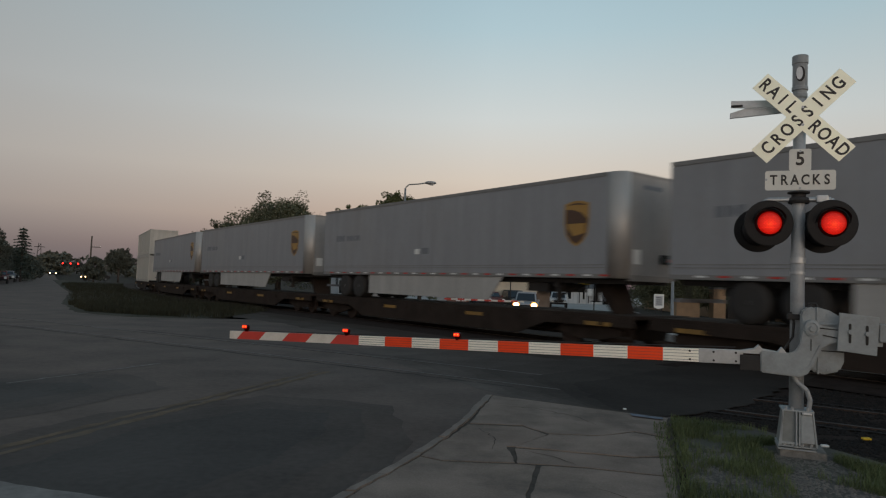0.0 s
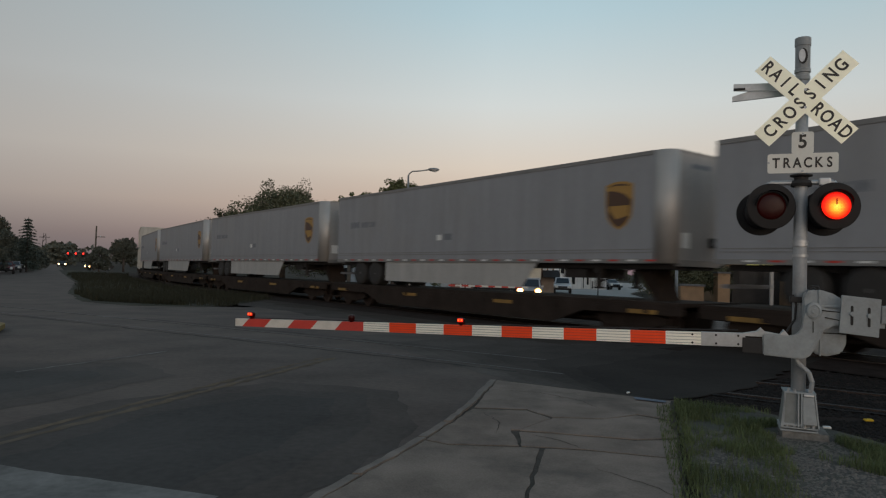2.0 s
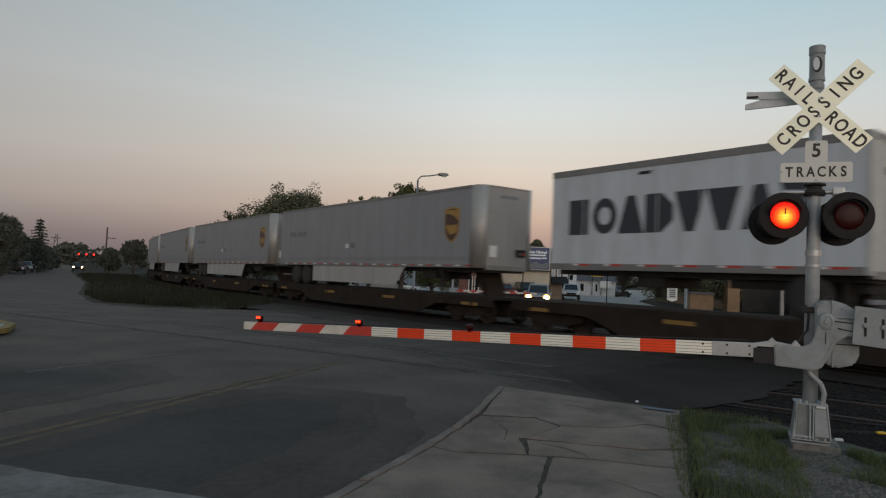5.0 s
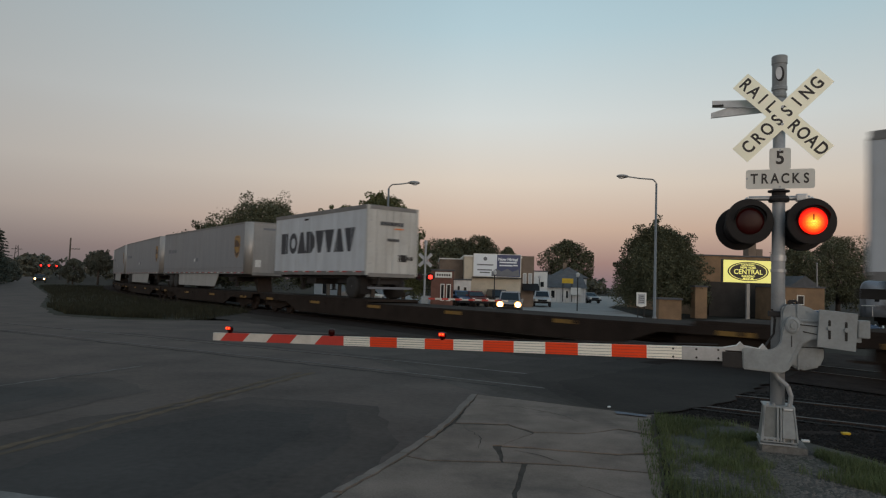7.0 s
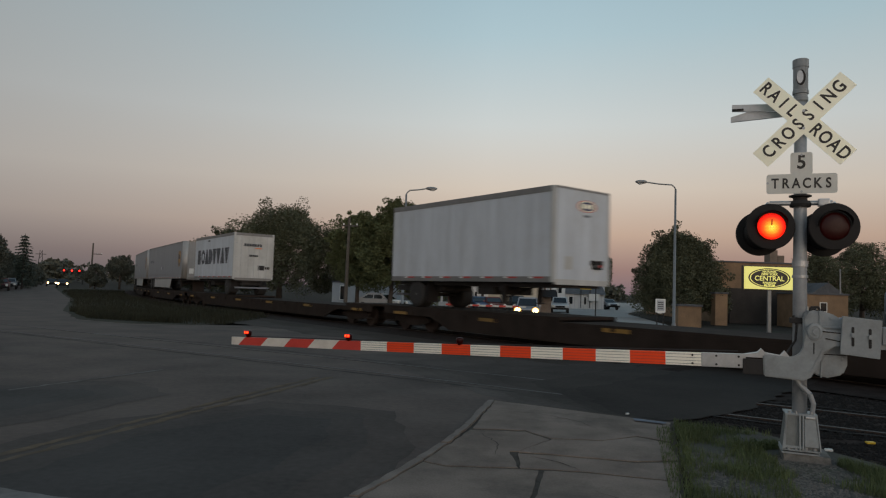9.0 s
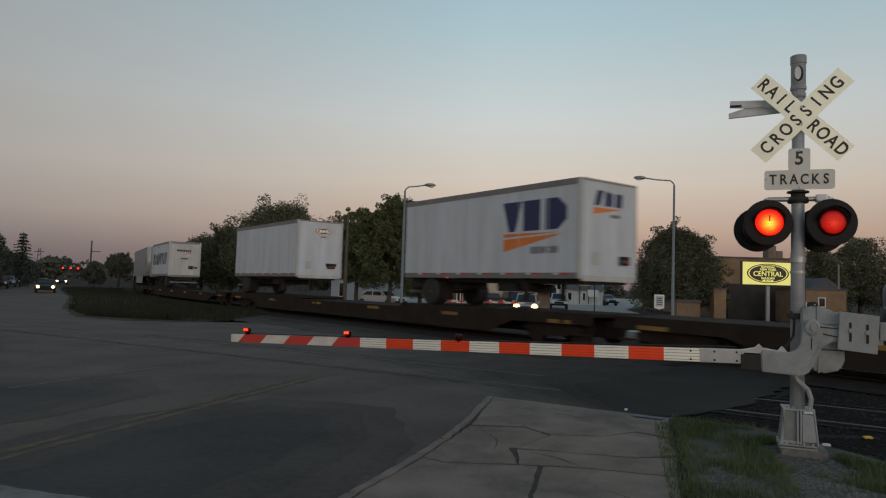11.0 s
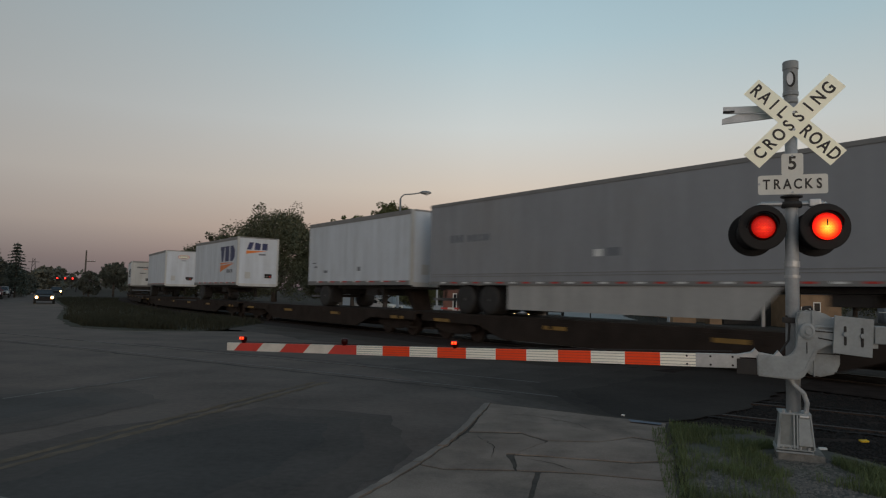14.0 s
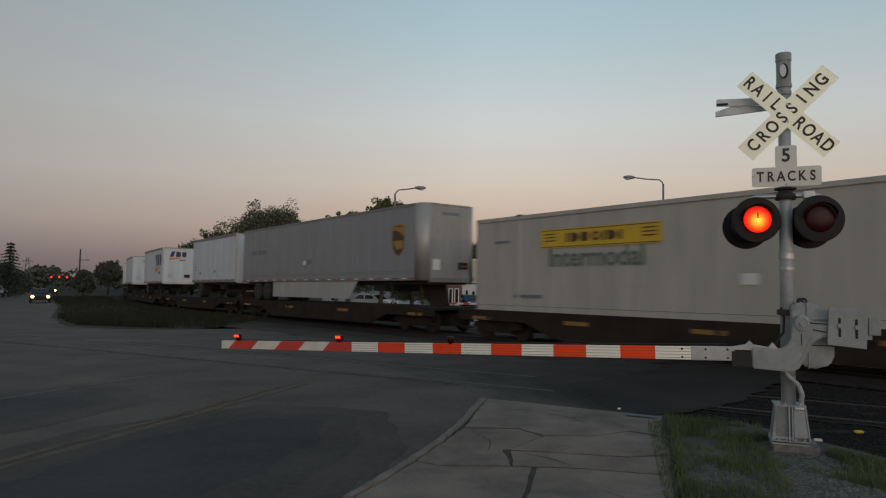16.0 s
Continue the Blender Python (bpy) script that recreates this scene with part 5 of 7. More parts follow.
def strip(a, b, w):
    d = Vector((b[0] - a[0], b[1] - a[1])).normalized()
    n = Vector((-d.y, d.x)) * w / 2
    return [(a[0] + n.x, a[1] + n.y), (b[0] + n.x, b[1] + n.y), (b[0] - n.x, b[1] - n.y), (a[0] - n.x, a[1] - n.y)]


def build_markings():
    for off in (-0.11, 0.11):
        flat("centre_line", roughen(strip((-4.6 + off, 4.2), (-2.14 + off, 12.4), 0.10), 0.10, 0.06), 0.005, YELLOW_PAINT, "worn double yellow centre line")
    flat("lane_line", roughen(strip((-6.2, 9.9), (-5.2, 12.7), 0.06), 0.15, 0.05), 0.006, WHITE_PAINT, "faded white lane line")
    flat("stop_line", roughen([(-5.4, 6.1), (-1.55, 5.06), (-1.68, 4.55), (-5.6, 5.5)], 0.15, 0.03), 0.006, WHITE_PAINT, "worn broad white stop line")
    flat("edge_line", roughen(strip((-10.6, 20.5), (-9.1, 19.65), 0.14), 0.2, 0.03), 0.006, WHITE_PAINT, "faded white edge line")
    # tarred seams and cracks in the old asphalt
    h = radians(59)
    for off, w, s0, s1 in ((10.4, 0.07, -2.5, 24.0), (12.5, 0.06, -3.0, 18.0)):
        c = lambda s: (math.cos(h) * off - math.sin(h) * s, math.sin(h) * off + math.cos(h) * s)
        flat("road_seam", roughen(strip(c(s0), c(s1), w), 0.3, 0.10), 0.004, ASPHALT_NEW, "dark tarred seam beside the rails")
    random.seed(5)
    # Darker asphalt lanes, the dimness close to the viewer also put into their tone.
    for grow, z, tone in ((0.5, 0.0022, (0.070, 0.057, 0.050)), (0.0, 0.0030, (0.060, 0.051, 0.046)), (-0.5, 0.0038, (0.050, 0.045, 0.042))):
        other = swell([(-6.2, 4.2), (-4.4, 9.9), (-5.2, 10.7), (-8.0, 10.0), (-15, 8.4), (-15, 2.8)], grow)
        flat("resurfaced_lane", roughen(other, 0.3, 0.16), z + 0.0004, mat("dimmed_left_lane_asphalt", tuple(c * 1.08 for c in tone), 0.88, 0, 0.4, 0.6, 0.006, 12, tuple(c * 1.4 for c in tone), 0.7, spec=0.18), "darker asphalt lane with near dimness painted into its tone")
        lane = swell([(-4.5, 4.4), (-3.5, 7.9), (-2.3, 9.3), (-1.0, 9.0), (-0.75, 7.4), (-1.15, 6.0), (-1.6, 4.6), (-2.4, 2.2), (-5.3, 2.2)], grow)
        flat("resurfaced_lane", roughen(lane, 0.3, 0.16), z, mat("dimmed_near_lane_asphalt", tone, 0.88, 0, 0.4, 0.6, 0.006, 12, tuple(c * 1.35 for c in tone), 0.7, spec=0.18), "darker asphalt lane with near dimness painted into its tone")
    isl = tagged(part("traffic_island", prism(roughen([(-9.9, 13.6), (-9.85, 14.6), (-10.4, 15.6), (-12, 16.8), (-13.5, 17.0), (-13.5, 13.6)], 0.3, 0.04), 0.0, 0.09, "z"), PALE_CONCRETE, None), "low concrete island with yellow painted kerb", "traffic island", kind="structure")
    ed = [(-9.8, 13.2), (-9.83, 13.9), (-9.80, 14.6), (-10.35, 15.65), (-11.9, 16.9)]
    for a, b in zip(ed, ed[1:]):
        part("painted_kerb", prism(strip(a, b, 0.18), 0.0, 0.11, "z"), mat("yellow_kerb_paint", (0.20, 0.13, 0.03), 0.8, 0, 0.25, 4, 0, 30, (0.2, 0.16, 0.08), 0.7), isl)


def blades(name, count, place, height, material, label, width=0.007):
    """Grass as one joined mesh of bent blades."""
    vs, fs = [], []
    for _ in range(count):
        x, y, z = place()
        h, a, lean = height * random.uniform(0.4, 1.2), random.uniform(0, 6.28), random.uniform(0.1, 0.6)
        dx, dy = math.cos(a), math.sin(a)
        w = width * random.uniform(0.6, 1.3)
        i = len(vs)
        lx, ly = dx * h * lean, dy * h * lean
        vs += [(x - dy * w, y + dx * w, z), (x + dy * w, y - dx * w, z), (x + lx * 0.4 + dy * w * 0.7, y + ly * 0.4 - dx * w * 0.7, z + h * 0.6), (x + lx * 0.4 - dy * w * 0.7, y + ly * 0.4 + dx * w * 0.7, z + h * 0.6), (x + lx, y + ly, z + h * 0.95)]
        fs += [(i, i + 1, i + 2, i + 3), (i + 3, i + 2, i + 4)]
    me = bpy.data.meshes.new(name)
    me.from_pydata(vs, [], fs)
    me.materials.append(material)
    return tagged(new(name, me), label, "grass", kind="stuff")


def stones(name, count, place, size, material, label):
    base = [(1, 0, 0), (-1, 0, 0), (0, 1, 0), (0, -1, 0), (0, 0, 1), (0, 0, -1)]
    tri = [(0, 2, 4), (2, 1, 4), (1, 3, 4), (3, 0, 4), (2, 0, 5), (1, 2, 5), (3, 1, 5), (0, 3, 5)]
    vs, fs = [], []
    for _ in range(count):
        x, y, z = place()
        s = size * random.uniform(0.4, 1.4)
        i = len(vs)
        a = random.uniform(0, 6.28)
        c, d = math.cos(a), math.sin(a)
        for u, v, w in base:
            u, v, w = u * s * random.uniform(0.6, 1.2), v * s * random.uniform(0.6, 1.2), w * s * random.uniform(0.4, 0.8)
            vs.append((x + c * u - d * v, y + d * u + c * v, z + w * 0.8))
        fs += [tuple(i + k for k in t) for t in tri]
    me = bpy.data.meshes.new(name)
    me.from_pydata(vs, [], fs)
    me.materials.append(material)
    return tagged(new(name, me), label, "gravel", kind="stuff")


def between(a, b, c, d, soft=1.0):
    """A random place in the quad a b c d."""
    u, v = random.random(), random.random() ** soft
    x = (a[0] * (1 - u) + b[0] * u) * (1 - v) + (d[0] * (1 - u) + c[0] * u) * v
    y = (a[1] * (1 - u) + b[1] * u) * (1 - v) + (d[1] * (1 - u) + c[1] * u) * v
    return x, y


def build_verge():
    flat("verge", roughen([(1.75, 4.6), (3.04, 9.25), (3.9, 8.9), (4.55, 7.2), (4.7, 5.6), (3.9, 3.0), (1.2, 2.6)], 0.3, 0.06), 0.008, mat("gravelly_soil", (0.066, 0.060, 0.051), 0.95, 0, 0.4, 3, 0.02, 40, (0.05, 0.06, 0.03), 0.7), "gravelly verge with patchy grass", 0.3)

    def grass_place():
        while True:
            u = random.random()
            if u < 0.16:
                x, y = between((1.8, 5.0), (2.7, 4.9), (3.3, 6.9), (2.35, 7.1))
            elif u < 0.66:
                x, y = between((2.25, 6.4), (3.4, 6.7), (4.0, 8.6), (3.0, 9.15))
            else:
                x, y = between((3.2, 7.0), (4.2, 5.4), (5.0, 5.9), (4.1, 7.4))
            if noise.noise((x * 1.3, y * 1.3, 0.5)) + 0.25 * noise.noise((x * 6, y * 6, 2)) > random.uniform(-0.25, 0.35) and math.hypot(x - 3.77, y - 7.5) > 0.36 and not (y < 7.3 and abs(x - 3.7) < 0.3 and y > 6.7):
                return x, y, 0.005
    blades("verge_grass", 17000, grass_place, 0.095, GRASS, "rough green grass round the signal base", 0.0028)
    blades("edge_grass", 1500, lambda: (*between((1.66, 5.0), (1.9, 5.0), (3.0, 8.9), (2.66, 8.8)), 0.02), 0.05, GRASS, "short grass along the sidewalk edge", 0.004)
    stones("verge_gravel", 7500, lambda: (*between((1.85, 4.7), (4.3, 4.4), (4.1, 7.6), (2.6, 7.6), 1.3), 0.008), 0.018, PEBBLE, "loose grey gravel on the verge")
    stones("ballast_stones", 9000, lambda: (*between((3.2, 9.5), (4.5, 8.7), (13.5, 8.0), (9.0, 14.5), 0.8), -0.015), 0.03, STONE, "dark ballast stones beside the rails")
    # Nested sheets, each narrower and darker towards the ballast.
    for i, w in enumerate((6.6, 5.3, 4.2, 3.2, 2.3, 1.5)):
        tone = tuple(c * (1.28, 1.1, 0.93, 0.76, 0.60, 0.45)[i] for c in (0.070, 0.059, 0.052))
        z, m = 0.0022 + 0.0016 * i, mat("stepped_dark_asphalt", tone, 0.92, 0, 0.4, 0.7, 0.006, 12, tuple(c * 1.35 for c in tone), 0.7, spec=0.13)
        flat("asphalt_stain", roughen([(3.02, 9.35), (3.5, 9.6), (4.3, 10.3), (10.2, 17.4), (9.4 - w, 17.4 + w * 0.7), (3.6 - w * 0.9, 10.6 + w * 0.9), (2.7 - w * 0.2, 9.75)], 0.30, 0.20), z, m, "crumbling edge of the asphalt, darker in steps towards the ballast")
    stones("far_ballast_stones", 8000, lambda: (*between((4.3, 8.4), (4.9, 4.5), (11, 5.0), (9, 9.0)), -0.015), 0.032, STONE, "dark ballast stones")
    def litter(x, y, w, m, label):
        bm = bx(-w, w, -w * 0.5, w * 0.5, 0, 0.02, bevel=0.004)
        tagged(part("litter", bm, m, None), label, "litter").matrix_world = pose(x, y, 0.01, 8, 0, random.uniform(-40, 40))
    litter(5.05, 8.37, 0.05, YELLOW, "yellow scrap of litter on the ballast")
    litter(4.35, 6.6, 0.05, TAPE_WHITE, "white scrap of litter on the stones")
    litter(4.55, 6.5, 0.06, TAPE_WHITE, "white scrap of litter on the stones")
    litter(4.3, 7.9, 0.04, TAPE_WHITE, "white scrap of litter on the stones")
    litter(2.55, 9.7, 0.025, TAPE_WHITE, "pale pebble-sized scrap by the kerb")
    # weeds on the bank where the track bends away
    edge = [(-11.6, 27.6), (-12.4, 27.2), (-14.6, 28.4), (-19.4, 35.3), (-30, 54.7), (-66, 113)]
    def bank():
        while True:
            s = random.uniform(9, 95) if random.random() < 0.7 else random.uniform(9, 30)
            x, y, a = track(s)
            o = random.uniform(-9.5, -2.4)
            x, y = x + math.cos(a) * o, y + math.sin(a) * o
            if random.random() < 0.25:
                x, y = between((-10.5, 26.9), (-14.9, 28.0), (-20.2, 35.6), (-14.5, 33.5))
            lim = next((xa + (xb - xa) * (y - ya) / (yb - ya) for (xa, ya), (xb, yb) in zip(edge[1:], edge[2:]) if ya <= y <= yb), -12.4 if y < 27.2 else -66)
            if x < -9.0 and x > lim - 0.5 + 0.6 * noise.noise((x * 0.6, y * 0.6, 3)) and y > 26.6 + random.uniform(0, 0.8):
                return x, y, fall(x, y) - 0.02
    flat("weed_bank", roughen([(-9.6, 26.5), (-12.4, 26.1), (-15.1, 27.7), (-20.0, 35.0), (-30.6, 54.5), (-66.6, 112.7), (-60, 113), (-36, 75), (-20, 46), (-9, 32)], 0.5, 0.25), 0.012, mat("weedy_soil", (0.058, 0.054, 0.042), 0.95, 0, 0.4, 0.8, 0.03, 20, (0.05, 0.055, 0.033), 0.7, spec=0.1), "weedy dark bank beside the street", 0.05)
    blades("bank_weeds", 30000, bank, 0.36, WEED, "tall dry weeds on the bank", 0.011)


# ---- trees ----
def leaf_cloud(clumps, per, leaf):
    vs, fs = [], []
    for cx, cy, cz, r in clumps:
        for _ in range(per):
            while True:
                d = Vector((random.uniform(-1, 1), random.uniform(-1, 1), random.uniform(-1, 1)))
                if d.length <= 1:
                    break
            p = Vector((cx, cy, cz)) + d.normalized() * r * (d.length ** 0.35) * random.uniform(0.75, 1.08)
            a, b = Vector((random.gauss(0, 1), random.gauss(0, 1), random.gauss(0, 0.6))).normalized(), Vector((random.gauss(0, 1), random.gauss(0, 1), random.gauss(0, 1)))
            b = a.cross(b).normalized()
            s = leaf * random.uniform(0.6, 1.4)
            i = len(vs)
            vs += [p - a * s, p + b * s * 0.55, p + a * s, p - b * s * 0.55]
            fs.append((i, i + 1, i + 2, i + 3))
    return vs, fs


def tree(x, y, height, width, label, material=None, n=26, per=70, leaf=0.20, base=0.28, seed=0, trunk=None, lean=0.0, peaked=False, feather=0):
    random.seed(seed)
    t = thing("tree", label, "tree", m=pose(x, y, -0.55))
    tr = trunk or height * 0.028
    fork = height * base
    bm = tube(bmesh.new(), (0, 0, -0.2), (lean * 0.4, 0, fork), tr * 1.35, tr, 10)
    tube(bm, (lean * 0.4, 0, fork), (lean, 0, height * 0.75), tr, tr * 0.35, 8)
    part("trunk", bm, BARK, t, "", True)
    clumps = []
    for i in range(n):
        f = (i + 0.5) / n
        z = fork + (height - fork) * (0.08 + 0.86 * f)
        reach = width / 2 * (math.sin(math.pi * min(1, 0.18 + 0.80 * f)) ** 0.7 if not peaked else 1.05 * (1 - f) ** 0.55)
        a, d = i * 2.4 + random.uniform(-0.5, 0.5), reach * random.uniform(0.35, 0.9)
        r = width * random.uniform(0.10, 0.19)
        clumps.append((lean * f + math.cos(a) * d, math.sin(a) * d, min(z, height - r * 0.8), r))
    if feather:                             # loose sprays of leaves past the main clumps
        sprays = []
        for cx, cy, cz, r in clumps:
            for _ in range(feather):
                d = Vector((cx + random.gauss(0, 0.5) * width, cy + random.gauss(0, 0.5) * width, random.uniform(-0.1, 1.1) * width)).normalized()
                k = r * random.uniform(1.0, 1.45)
                sprays.append((cx + d.x * k, cy + d.y * k, cz + d.z * k, r * random.uniform(0.22, 0.42)))
    for cx, cy, cz, r in clumps[::3]:
        part("limb", tb((lean * 0.5, 0, max(fork * 0.8, cz * 0.6)), (cx, cy, cz), tr * 0.35, tr * 0.08, seg=6), BARK, t)
    vs, fs = leaf_cloud(clumps, int(per * 7.5), leaf * 0.36)
    if feather:
        v2, f2 = leaf_cloud(sprays, int(per * 0.8), leaf * 0.36)
        fs += [tuple(i + len(vs) for i in f) for f in f2]
        vs += v2
    me = bpy.data.meshes.new("crown")
    me.from_pydata(vs, [], fs)
    me.materials.append(material or LEAF)
    new("crown", me).parent = t
    return t


def conifer(x, y, height, width, label, seed):
    random.seed(seed)
    t = thing("conifer", label, "tree", m=pose(x, y, -0.3))
    part("trunk", tb((0, 0, -0.2), (0, 0, height), height * 0.02, 0.02, seg=8), BARK, t)
    vs, fs = [], []
    levels = int(height / 0.45)
    for k in range(levels):
        z = height * (0.12 + 0.88 * k / levels)
        reach = width / 2 * (1 - k / levels) ** 0.8 + 0.15
        for b in range(9):
            a = b * 0.7 + k * 1.3 + random.uniform(-0.2, 0.2)
            ln = reach * random.uniform(0.6, 1.15)
            for j in range(10):
                f = (j + 1) / 10
                p = Vector((math.cos(a) * ln * f, math.sin(a) * ln * f, z - ln * f * 0.25 + random.uniform(-0.08, 0.08)))
                s = 0.22 * random.uniform(0.6, 1.3)
                q = Vector((random.gauss(0, 1), random.gauss(0, 1), random.gauss(0, 0.5))).normalized() * s
                w = q.cross(Vector((random.gauss(0, 1), random.gauss(0, 1), random.gauss(0, 1)))).normalized() * s * 0.4
                i = len(vs)
                vs += [p - q, p + w, p + q, p - w]
                fs.append((i, i + 1, i + 2, i + 3))
    me = bpy.data.meshes.new("crown")
    me.from_pydata(vs, [], fs)
    me.materials.append(NEEDLE)
    new("crown", me).parent = t


def tree_belt(name, spots, label, material, leaf=0.5, per=60):
    clumps = []
    for x, y, h, w in spots:
        for i in range(12):
            f = (i + 0.5) / 12
            clumps.append((x + random.uniform(-0.5, 0.5) * w, y + random.uniform(-2, 2), h * (0.1 + 0.78 * f), w * random.uniform(0.14, 0.24)))
    vs, fs = leaf_cloud(clumps, per, leaf)
    me = bpy.data.meshes.new(name)
    me.from_pydata(vs, [], fs)
    me.materials.append(material)
    return tagged(new(name, me), label, "woods", kind="stuff")


def build_trees():
    tree(-19.0, 75, 10.3, 13.2, "tall leafy tree with an uneven crown behind the train", LEAF_DARK, 58, 120, 0.30, 0.22, 11, feather=1)
    tree(-26.0, 80, 8.2, 10, "broad dark leafy tree behind the train", LEAF_DARK, 40, 90, 0.32, 0.15, 12, feather=1)
    tree(-31.0, 84, 7.2, 9, "low dark leafy tree behind the train", LEAF_DARK, 22, 90, 0.30, 0.15, 13)
    tree(-13.0, 77, 8.5, 9, "leafy tree beside a taller one", LEAF_DARK, 36, 90, 0.30, 0.15, 14, feather=1)
    tree(-8.2, 60, 8.3, 6.2, "slender leafy street tree with feathery crown", LEAF, 40, 90, 0.27, 0.24, 15, 0.16, feather=7)
    tree(-5.2, 58, 9.1, 6.6, "leafy street tree beside the lamp post", LEAF, 44, 90, 0.27, 0.2, 16, 0.17, 0.5, feather=7)
    tree(-2.6, 62, 6.8, 4.6, "small leafy street tree near the lamp", LEAF, 30, 90, 0.25, 0.12, 17, feather=6)
    tree(20.3, 60, 7.6, 8.8, "dense rounded dark tree beside the lamp post", LEAF_DARK, 80, 130, 0.24, 0.14, 18, peaked=True, feather=1)
    tree(23.6, 118, 10.3, 11, "rounded leafy tree beyond the houses", LEAF_DARK, 30, 90, 0.42, 0.15, 20)
    tree(7.8, 110, 10.0, 10, "leafy tree behind the billboard building", LEAF_DARK, 28, 80, 0.4, 0.15, 21)
    tree(4.6, 108, 9.3, 9, "leafy tree between others behind the shops", LEAF_DARK, 26, 80, 0.4, 0.15, 33)
    tree(12.5, 112, 8.4, 6, "low leafy tree behind the billboard building", LEAF_DARK, 20, 80, 0.4, 0.15, 34)
    tree(1.5, 106, 9.0, 10, "leafy tree behind the shops", LEAF_DARK, 28, 80, 0.4, 0.15, 22)
    tree(45, 74, 8.6, 9, "dark leafy tree behind the warehouse", LEAF_DARK, 28, 100, 0.3, 0.15, 23)
    tree(52, 76, 8.2, 10, "dark leafy tree at the warehouse end", LEAF_DARK, 28, 100, 0.3, 0.15, 24)
    tree(39.0, 72, 7.2, 8.0, "dark leafy tree behind the low wall", LEAF_DARK, 34, 90, 0.28, 0.12, 25)
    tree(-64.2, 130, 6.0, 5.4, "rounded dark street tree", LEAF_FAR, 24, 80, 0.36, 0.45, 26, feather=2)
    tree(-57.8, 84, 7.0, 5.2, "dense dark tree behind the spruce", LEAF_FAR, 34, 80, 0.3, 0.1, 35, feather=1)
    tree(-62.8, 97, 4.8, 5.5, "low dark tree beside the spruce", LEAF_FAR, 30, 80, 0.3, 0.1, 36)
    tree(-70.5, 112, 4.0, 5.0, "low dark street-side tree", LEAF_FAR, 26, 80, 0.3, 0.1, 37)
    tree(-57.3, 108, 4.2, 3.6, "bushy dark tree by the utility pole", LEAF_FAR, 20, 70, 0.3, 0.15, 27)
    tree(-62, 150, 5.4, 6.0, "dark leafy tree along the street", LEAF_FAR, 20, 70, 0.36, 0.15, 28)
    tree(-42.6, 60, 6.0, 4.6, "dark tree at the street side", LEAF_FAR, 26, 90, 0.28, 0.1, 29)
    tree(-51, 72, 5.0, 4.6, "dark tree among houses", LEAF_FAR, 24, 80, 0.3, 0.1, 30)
    conifer(-57.6, 90, 7.4, 4.4, "dark ragged spruce at the street side", 31)
    random.seed(40)
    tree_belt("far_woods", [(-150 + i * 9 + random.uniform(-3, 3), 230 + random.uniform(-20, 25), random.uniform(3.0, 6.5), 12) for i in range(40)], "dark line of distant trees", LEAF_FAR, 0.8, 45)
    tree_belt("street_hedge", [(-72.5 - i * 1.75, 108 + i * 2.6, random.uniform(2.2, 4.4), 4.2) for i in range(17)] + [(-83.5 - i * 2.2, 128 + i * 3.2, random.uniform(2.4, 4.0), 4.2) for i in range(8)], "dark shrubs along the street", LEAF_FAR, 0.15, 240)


# ---- beyond the tracks ----
BRICK_DARK = mat("dark_red_brick", (0.16, 0.075, 0.055), 0.85, 0, 0.3, 1.5, 0.01, 14)
BRICK_BROWN = mat("brown_brick", (0.20, 0.15, 0.115), 0.85, 0, 0.3, 1.5, 0.01, 14)
BUFF = mat("buff_painted_wall", (0.60, 0.53, 0.42), 0.85, 0, 0.12, 0.8, 0.004, 14, (0.22, 0.19, 0.15), 0.5)
TAN = mat("tan_brick", (0.25, 0.16, 0.092), 0.85, 0, 0.3, 1.2, 0.01, 14, (0.2, 0.13, 0.08), 0.5)
ROOF = mat("grey_shingle_roof", (0.10, 0.10, 0.105), 0.9, 0, 0.25, 2, 0.01, 14)
SIDING = mat("white_siding", (0.72, 0.71, 0.69), 0.7, 0, 0.1, 1.2, 0.004, 14, (0.35, 0.34, 0.32), 0.4)
SIDING_GREY = mat("grey_siding", (0.45, 0.46, 0.47), 0.7, 0, 0.1, 1.2, 0.004, 14)
GLASS = mat("dark_window_glass", (0.02, 0.022, 0.025), 0.08, 0, 0.1, 2)
TRIM = mat("white_trim", (0.75, 0.74, 0.70), 0.6, 0, 0.06, 3)
LAMP_GREY = mat("galvanised_lamp_post", (0.26, 0.26, 0.26), 0.5, 0.5, 0.12, 3)
BILL_WHITE = mat("billboard_white", (0.80, 0.84, 0.88), 0.5, 0, 0.04, 1)
BILL_BLUE = mat("billboard_dark_blue", (0.06, 0.075, 0.16), 0.5, 0, 0.1, 1)
SIGN_LIT = mat("lit_yellow_sign_face", (0.75, 0.72, 0.20), 0.4, 0, 0.05, 1, emit=0.50, emit_color=(0.95, 0.86, 0.25))
SIGN_BLACK = mat("black_sign_oval", (0.02, 0.018, 0.012), 0.4, 0, 0.1, 2)
WOOD_POLE = mat("weathered_utility_pole", (0.10, 0.085, 0.07), 0.9, 0, 0.3, 5)
PAINTS = {k: mat(k + "_car_paint", c, 0.3, 0.3, 0.05, 2) for k, c in (("white", (0.6, 0.6, 0.6)), ("silver", (0.32, 0.32, 0.33)), ("dark_red", (0.12, 0.02, 0.018)), ("black", (0.02, 0.02, 0.022)), ("blue", (0.06, 0.12, 0.22)))}


